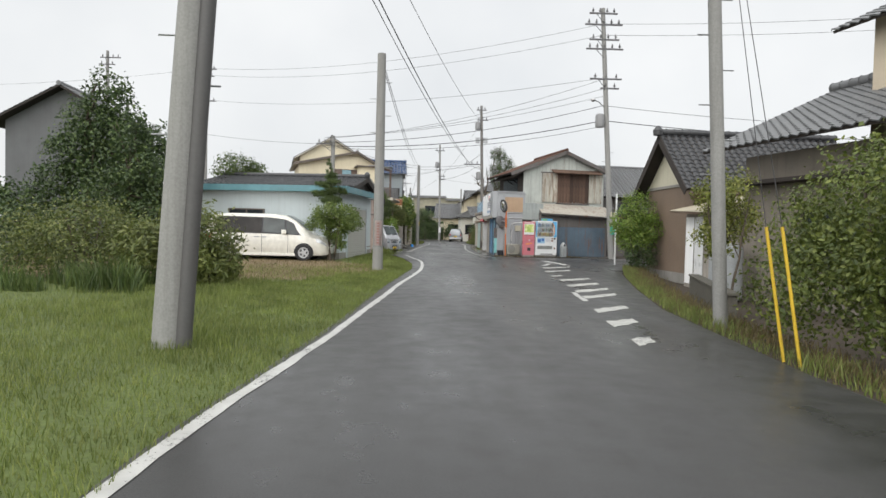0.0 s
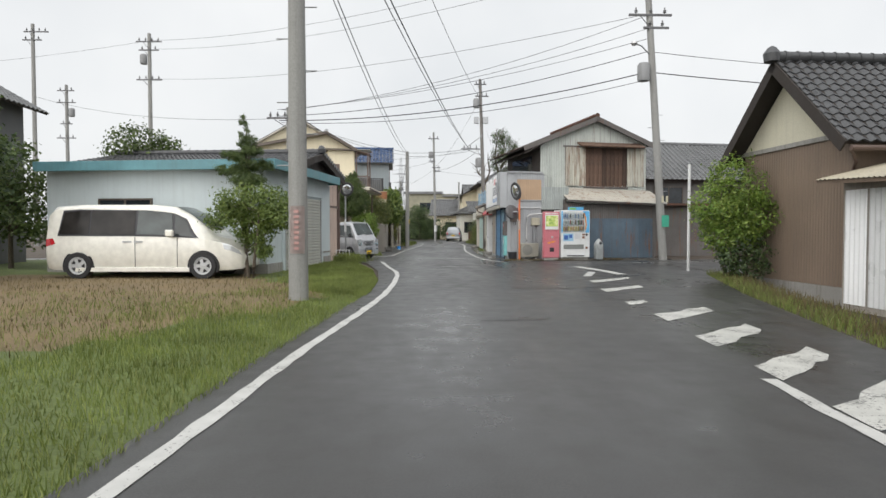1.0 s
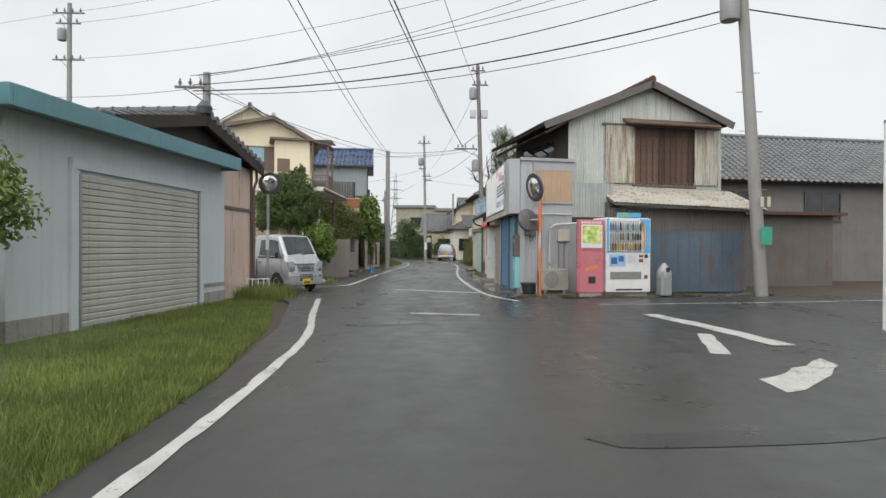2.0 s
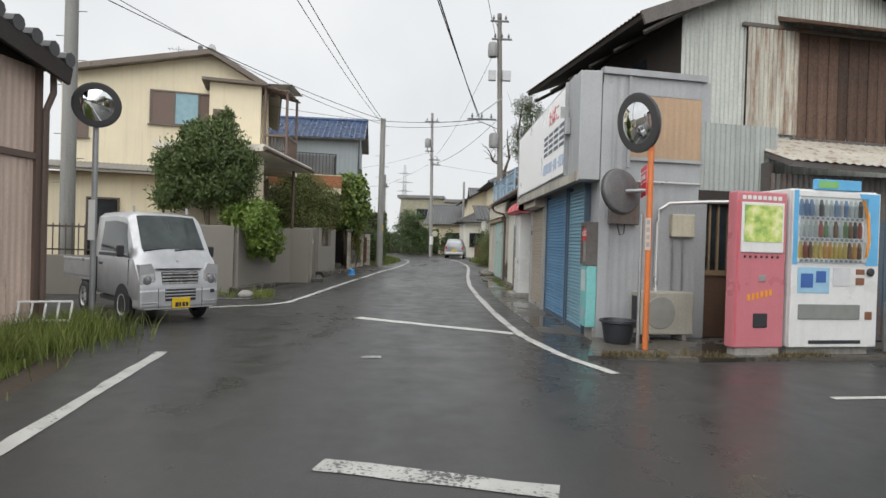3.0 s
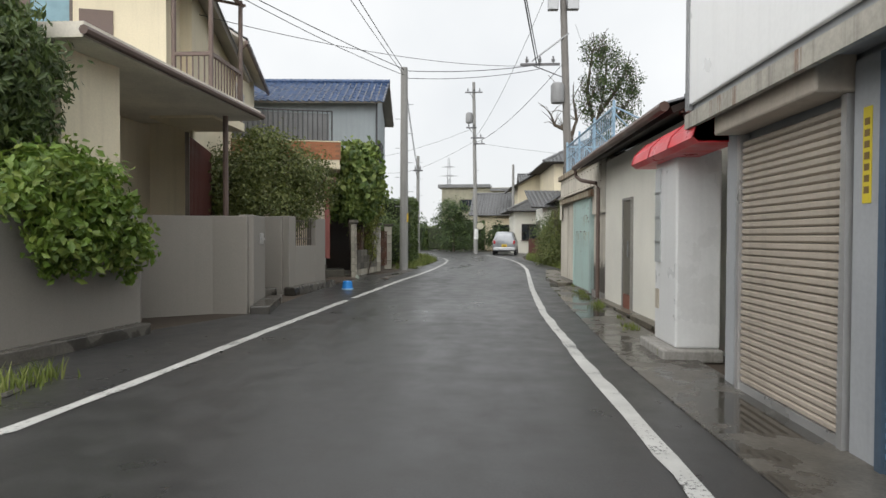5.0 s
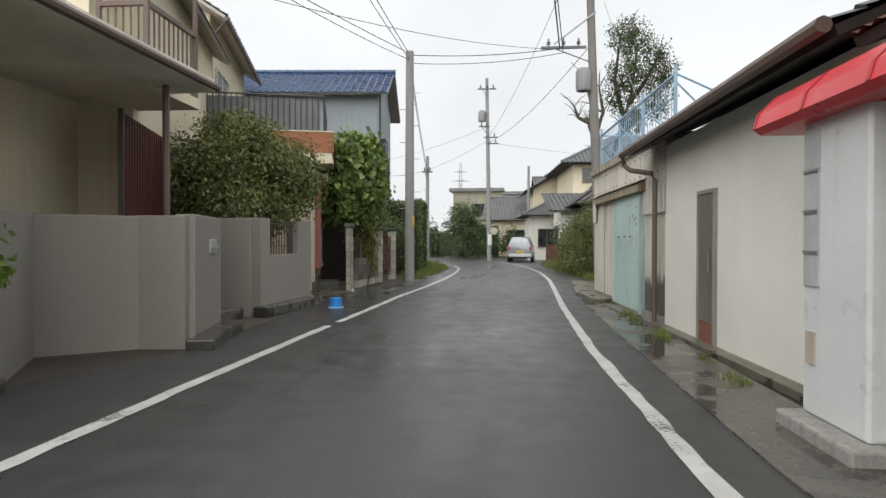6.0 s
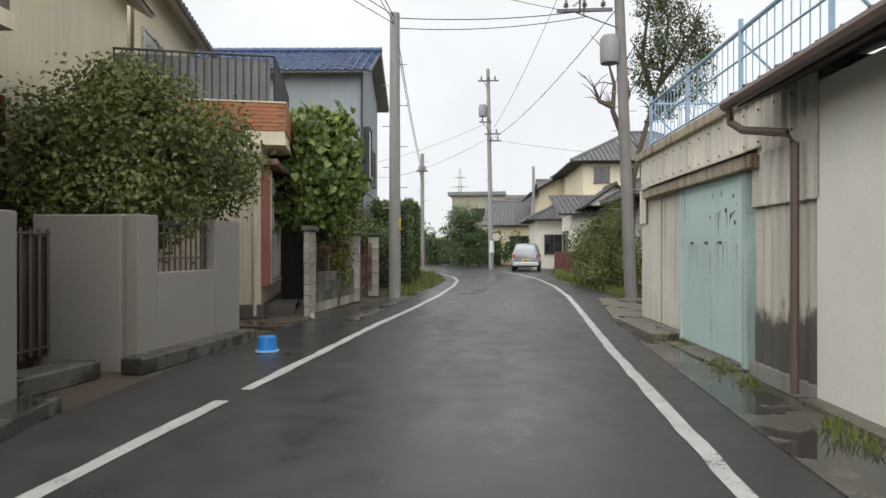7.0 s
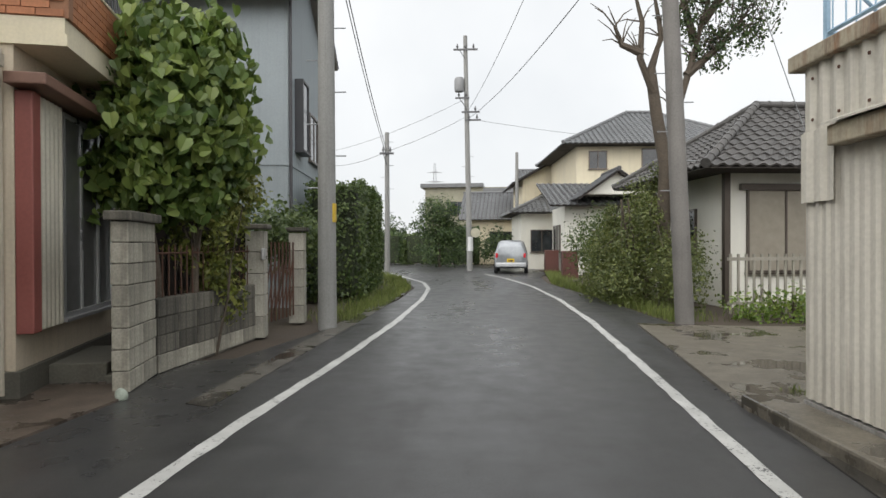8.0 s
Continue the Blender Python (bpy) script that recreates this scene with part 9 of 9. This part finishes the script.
part("notice_bars", box(B(), -0.13, 0.13, -0.054, -0.0505, 1.875, 1.885, RN), M_white, rs)
bm = B()
for k in range(3):
    box(bm, -0.1 + k * 0.07, -0.05 + k * 0.07, -0.054, -0.0505, 1.92, 1.97, RN)
part("notice_bars", bm, M_white, rs)
lb = part("white_label", box(B(), -0.03, 0.03, -0.042, -0.035, 1.18, 1.55, F(0, 0, 0, -30)), plain("faded_label", (0.55, 0.42, 0.34), 0.5), mr)
bm = B()
for k in range(4):
    box(bm, -0.018, 0.018, -0.046, -0.0425, 1.22 + k * 0.085, 1.27 + k * 0.085, F(0, 0, 0, -30))
tagged(part("label_bars", bm, plain("faded_grey_print", (0.3, 0.3, 0.31), 0.5), lb), kind="stuff")
part("grey_stay", tube(B(), [(-0.07, 0.05, 0.02), (-0.07, 0.05, 1.6)], 0.022, 8), M_steel, mr)
ml = mirror_post("traffic_mirror", -1.38, 29.95, 2.7, M_steel, "round traffic mirror on a grey post by a house", [(0.06, -0.1, 2.76, 0.26, 28, plain("mirror_rim", (0.05, 0.05, 0.052), 0.5))])
part("white_label", box(B(), -0.04, 0.04, -0.056, -0.048, 1.1, 1.6), M_white, ml)
ml.matrix_world = F(-1.38, 29.95)

thp = thing("sign_post", F(9.3, 23.3), "thin white steel post at the junction", "post")
part("post", tube(B(), [(0, 0, -0.1), (0, 0, 3.05)], 0.04, 10), M_white, thp, smooth=True)
part("cap", lathe(B(), [(0.042, 0), (0.045, 0.03), (0.02, 0.05)], (0, 0, 3.05), 10), M_steel, thp)

# wall fittings of the shop's side
ac = thing("air_conditioner", F(5.5, 29.88, 0.03, 10.5), "beige outdoor air-conditioner unit on feet", "air conditioner")
part("case", box(B(), 0, 0.74, 0, 0.27, 0.08, 0.62, bev=0.015), surf("aged_beige_case", (0.36, 0.35, 0.3), 0.5, streak=0.2), ac)
part("fan_grille", lathe(B(), [(0.21, 0), (0.2, 0.008), (0.02, 0.012)], n=24, m=Matrix.Translation((0.27, -0.001, 0.36)) @ Matrix.Rotation(radians(90), 4, "X")), plain("grey_mesh", (0.24, 0.24, 0.22), 0.6), ac)
part("side_grille", box(B(), -0.008, -0.001, 0.05, 0.22, 0.15, 0.56), M_ink, ac)
for x in (0.08, 0.6):
    part("foot", box(B(), x, x + 0.06, 0.02, 0.25, 0, 0.078), M_conc, ac)
tub = thing("planter_tub", F(5.15, 29.68, 0.03), "black plastic planter tub beside the wall", "planter")
part("tub", lathe(B(), [(0.2, 0), (0.22, 0.03), (0.27, 0.34), (0.31, 0.36), (0.31, 0.4), (0.27, 0.4), (0.25, 0.33)], n=22, m=Matrix.Scale(0.72, 4)), plain("black_tub", (0.03, 0.033, 0.04), 0.4), tub, smooth=True)
part("soil", lathe(B(), [(0.175, 0.22), (0.04, 0.235)], n=18), M_soil, tub)
mb = thing("meter_box", F(5.96, 30.22, 1.36, 10.5), "cream electric meter box on the wall", "meter box")
part("case", box(B(), 0, 0.34, -0.06, 0.05, 0, 0.3, bev=0.015), surf("cream_box", (0.5, 0.47, 0.37), 0.5, streak=0.2), mb)
part("conduit", tube(B(), [(0.06, 0.0, 0.0), (0.06, 0.0, -1.25)], 0.014, 6), M_steel, mb)
part("conduit", tube(B(), [(0.2, 0.0, 0.0), (0.2, 0.0, -1.25)], 0.014, 6), M_steel, mb)
pp = thing("service_pipe", F(5.75, 30.13, 0.05, 10.5), "pale grey service pipe bent across the wall", "pipe")
part("pipe", tube(B(), [(0, -0.02, 0.1), (0, -0.02, 1.5), (0.03, -0.03, 1.66), (0.14, -0.05, 1.74), (0.7, -0.1, 1.78), (1.0, -0.3, 1.78)], 0.025, 8), M_alu_light, pp, smooth=True)
mp3 = thing("electricity_meter", F(5.2, 30.08, 1.5, 10.5), "dark electricity meter board with dangling cables", "electricity meter")
part("board", box(B(), -0.12, 0.3, -0.07, -0.012, 0.0, 0.55, bev=0.008), M_leanto, mp3)
part("cable", tube(B(), [(0.0, -0.05, 0.0), (0.02, -0.08, -0.14), (0.08, -0.08, -0.12), (0.1, -0.05, 0.0)], 0.008, 5), M_black, mp3)

# sign lettering


def lettering(text, size, m, mat, parent, name):
    cu = bpy.data.curves.new(name, "FONT")
    cu.body, cu.size, cu.extrude, cu.align_x, cu.align_y = text, size, 0.002, "CENTER", "CENTER"
    tmp = bpy.data.objects.new(name, cu)
    scene.collection.objects.link(tmp)
    bpy.context.view_layer.update()
    me = bpy.data.meshes.new_from_object(tmp.evaluated_get(bpy.context.evaluated_depsgraph_get()))
    bpy.data.objects.remove(tmp)
    me.materials.clear()
    me.materials.append(mat)
    ob = new(name, me)
    ob.parent = parent
    ob.matrix_local = m
    return ob


TX = Matrix.Rotation(radians(90), 4, "X")
lettering("たばこ", 0.27, SF @ Matrix.Translation((3.62, -0.304, 3.16)) @ TX, plain("red_letter", (0.6, 0.05, 0.07), 0.4), sign, "tobacco_lettering")
rc = lettering("たばこ", 0.085, SF @ Matrix.Translation((4.89, -0.1, 1.37)) @ TX, M_white, kiosk, "tobacco_lettering")
bm = B()
for k in range(4):
    x = 2.86 + k * 0.4
    for z in (2.63, 2.72, 2.81, 2.9):
        box(bm, x, x + 0.3, -0.306, -0.3, z, z + 0.05, SF)
tagged(part("name_bars", bm, plain("navy_letter", (0.06, 0.07, 0.12), 0.4), sign, "large dark block characters"), kind="stuff")
bm = B()
for k in range(13):
    x = 2.84 + k * 0.122
    if k in (6, 9):
        box(bm, x + 0.02, x + 0.08, -0.306, -0.3, 2.41, 2.43, SF)
    else:
        box(bm, x, x + 0.06, -0.306, -0.3, 2.34, 2.5, SF)
tagged(part("number_bars", bm, plain("blue_letter", (0.33, 0.42, 0.58), 0.4), sign, "blue figures in a row"), kind="stuff")
part("sign_lamp", box(box(B(), 4.52, 4.62, -0.34, -0.262, 2.72, 2.95, SF, 0.01), 4.56, 4.58, -0.4, -0.3, 2.95, 3.1, SF), M_steel, shop)

# small loose things
bk = thing("bucket", F(0.1, 43.3, 0.0), "upturned bright blue plastic bucket on the roadside", "bucket")
part("shell", lathe(B(), [(0.125, 0), (0.13, 0.015), (0.115, 0.025), (0.1, 0.175), (0.09, 0.185), (0.02, 0.185)], n=22), M_bucket, bk, smooth=True)
part("rim", lathe(B(), [(0.126, 0.0), (0.138, 0.005), (0.138, 0.024), (0.126, 0.026)], n=22), plain("pale_blue_rim", (0.3, 0.5, 0.68), 0.4), bk, smooth=True)
ct = thing("crate", F(-1.35, 28.9, 0.02, 20), "white wire-sided plastic crate in weeds", "crate")
bm = B()
for k in range(5):
    tube(bm, [(-0.25 + k * 0.125, 0, 0), (-0.22 + k * 0.125, 0.12, 0.4)], 0.012, 5)
for z in (0.0, 0.2, 0.4):
    tube(bm, [(-0.27, 0.3 * z, z), (0.28, 0.3 * z, z)], 0.014, 5)
part("panel", bm, M_white, ct)
rk = thing("garden_stone", F(-0.72, 34.05, 0.0), "rounded grey stone in a weedy border", "stone")
bm = B()
bmesh.ops.create_icosphere(bm, subdivisions=3, radius=0.125)
for v in bm.verts:
    v.co = Vector((v.co.x * 1.2, v.co.y, v.co.z * 0.75)) * (1 + 0.16 * noise.noise(v.co * 4))
    v.co.z += 0.08
part("rock", bm, M_conc, rk, smooth=True)
ps = thing("stone", F(-0.36, 46.62, 0.0), "pale rounded stone with green algae at a wall foot", "stone")
bm = B()
bmesh.ops.create_icosphere(bm, subdivisions=3, radius=0.055)
for v in bm.verts:
    v.co = Vector((v.co.x, v.co.y * 0.9, v.co.z * 1.1)) * (1 + 0.15 * noise.noise(v.co * 14) * 1.8)
    v.co.z += 0.04
part("rock", bm, surf("algae_stone", (0.34, 0.38, 0.32), 0.8, 0.4, 0.2, 8, 40, 0.2), ps, smooth=True)
kb = thing("border_kerb", F(-0.9, 35.0), "low wet concrete edging of a flower bed", "kerb")
part("edging", tube(B(), [(-1.3, -1.15, 0.01), (-0.4, -1.2, 0.01), (0.3, -1.0, 0.01), (0.5, -0.7, 0.01), (0.42, -0.3, 0.01)], 0.025, 6), M_pave, kb)


def in_bed(r):
    y = r.uniform(33.95, 34.95)
    x = r.uniform(-1.9, -0.45) if r.random() < 0.5 else r.gauss(-0.5, 0.1)
    return x, y, 0.0, 1.0 + 0.6 * noise.noise(Vector((x * 3, y * 3, 0)))


blades("border_weeds", 420, in_bed, 0.05, 0.2, 0.008, M_grass, 12, "green weeds in a narrow flower border", "weeds")


def by_wall_r(r):
    y = r.uniform(36, 47)
    x = lerp_x([(36, 4.9), (42, 5.05), (47, 5.45)], y) - abs(r.gauss(0, 0.1))
    k = noise.noise(Vector((x, y * 1.3, 5)))
    return (x, y, 0.01, 0.5 + k) if k > 0.05 else None


blades("wall_weeds", 2100, by_wall_r, 0.04, 0.14, 0.006, M_grass, 13, "moss and small weeds at the foot of a wall", "weeds")


def apron_foot(r):
    x = r.uniform(4.7, 9.6)
    y = 28.72 + max(0.0, x - 5.6) * 0.19 + abs(r.gauss(0, 0.12))
    k = noise.noise(Vector((x * 1.7, y * 1.7, 2)))
    return (x, y, 0.03, 0.5 + k) if k > -0.05 else None


blades("kerb_weeds", 2600, apron_foot, 0.03, 0.12, 0.006, M_straw, 15, "brown weeds and litter along the apron edge", "weeds")


def far_verge(r):
    y = r.uniform(52, 70)
    if r.random() < 0.5:
        x = lerp_x([(52, 0.55), (56, 0.85), (60, 0.9), (65, 0.0), (70, -1.6)], y) - abs(r.gauss(0, 0.4))
    else:
        x = lerp_x([(52, 6.0), (57, 5.75), (62, 5.4), (70, 6.2)], y) + abs(r.gauss(0, 0.4))
    return x, y, -0.03, 1.0


blades("roadside_weeds", 9000, far_verge, 0.06, 0.28, 0.008, M_grass, 14, "green weeds along both kerbs near the bend", "weeds")

for x, y in ((4.97, 3.68), (5.0, 3.44)):
    gg = thing("guy_wire_guard", F(x, y), "yellow sleeve round a leaning guy wire", "guy wire", "guy wire guards")
    part("sleeve", tube(B(), [(0.03, -0.02, 0.0), (-0.17, 0.06, 1.42)], 0.017, 8), M_yellow, gg, smooth=True)
    part("wire", tube(B(), [(-0.17, 0.06, 1.42), (5.12 - x, 6.0 - y, 7.4)], 0.005, 4), M_black, gg)

ty = thing("transmission_tower", F(-10.5, 300), "distant grey lattice transmission tower", "pylon")
bm = B()
for sx, sy in ((1, 1), (1, -1), (-1, 1), (-1, -1)):
    tube(bm, [(3.2 * sx, 3.2 * sy, 0), (0.7 * sx, 0.7 * sy, 24), (0.3 * sx, 0.3 * sy, 36)], 0.16, 4, 0.1)
for k in range(9):
    a, b = 3.2 - k * 0.31, 3.2 - (k + 1) * 0.31
    for sy in (1, -1):
        tube(bm, [(-a, sy * a, k * 3.0), (b, sy * b, (k + 1) * 3.0)], 0.09, 4)
        tube(bm, [(a, sy * a, k * 3.0), (-b, sy * b, (k + 1) * 3.0)], 0.09, 4)
part("lattice", bm, M_steel, ty)
for z, h in ((24, 4.2), (28, 4.6), (32, 3.6)):
    part("arm", prism(B(), [(-h, z), (0, z + 0.6), (h, z), (0, z - 0.2)], -0.15, 0.15, "y"), M_steel, ty)
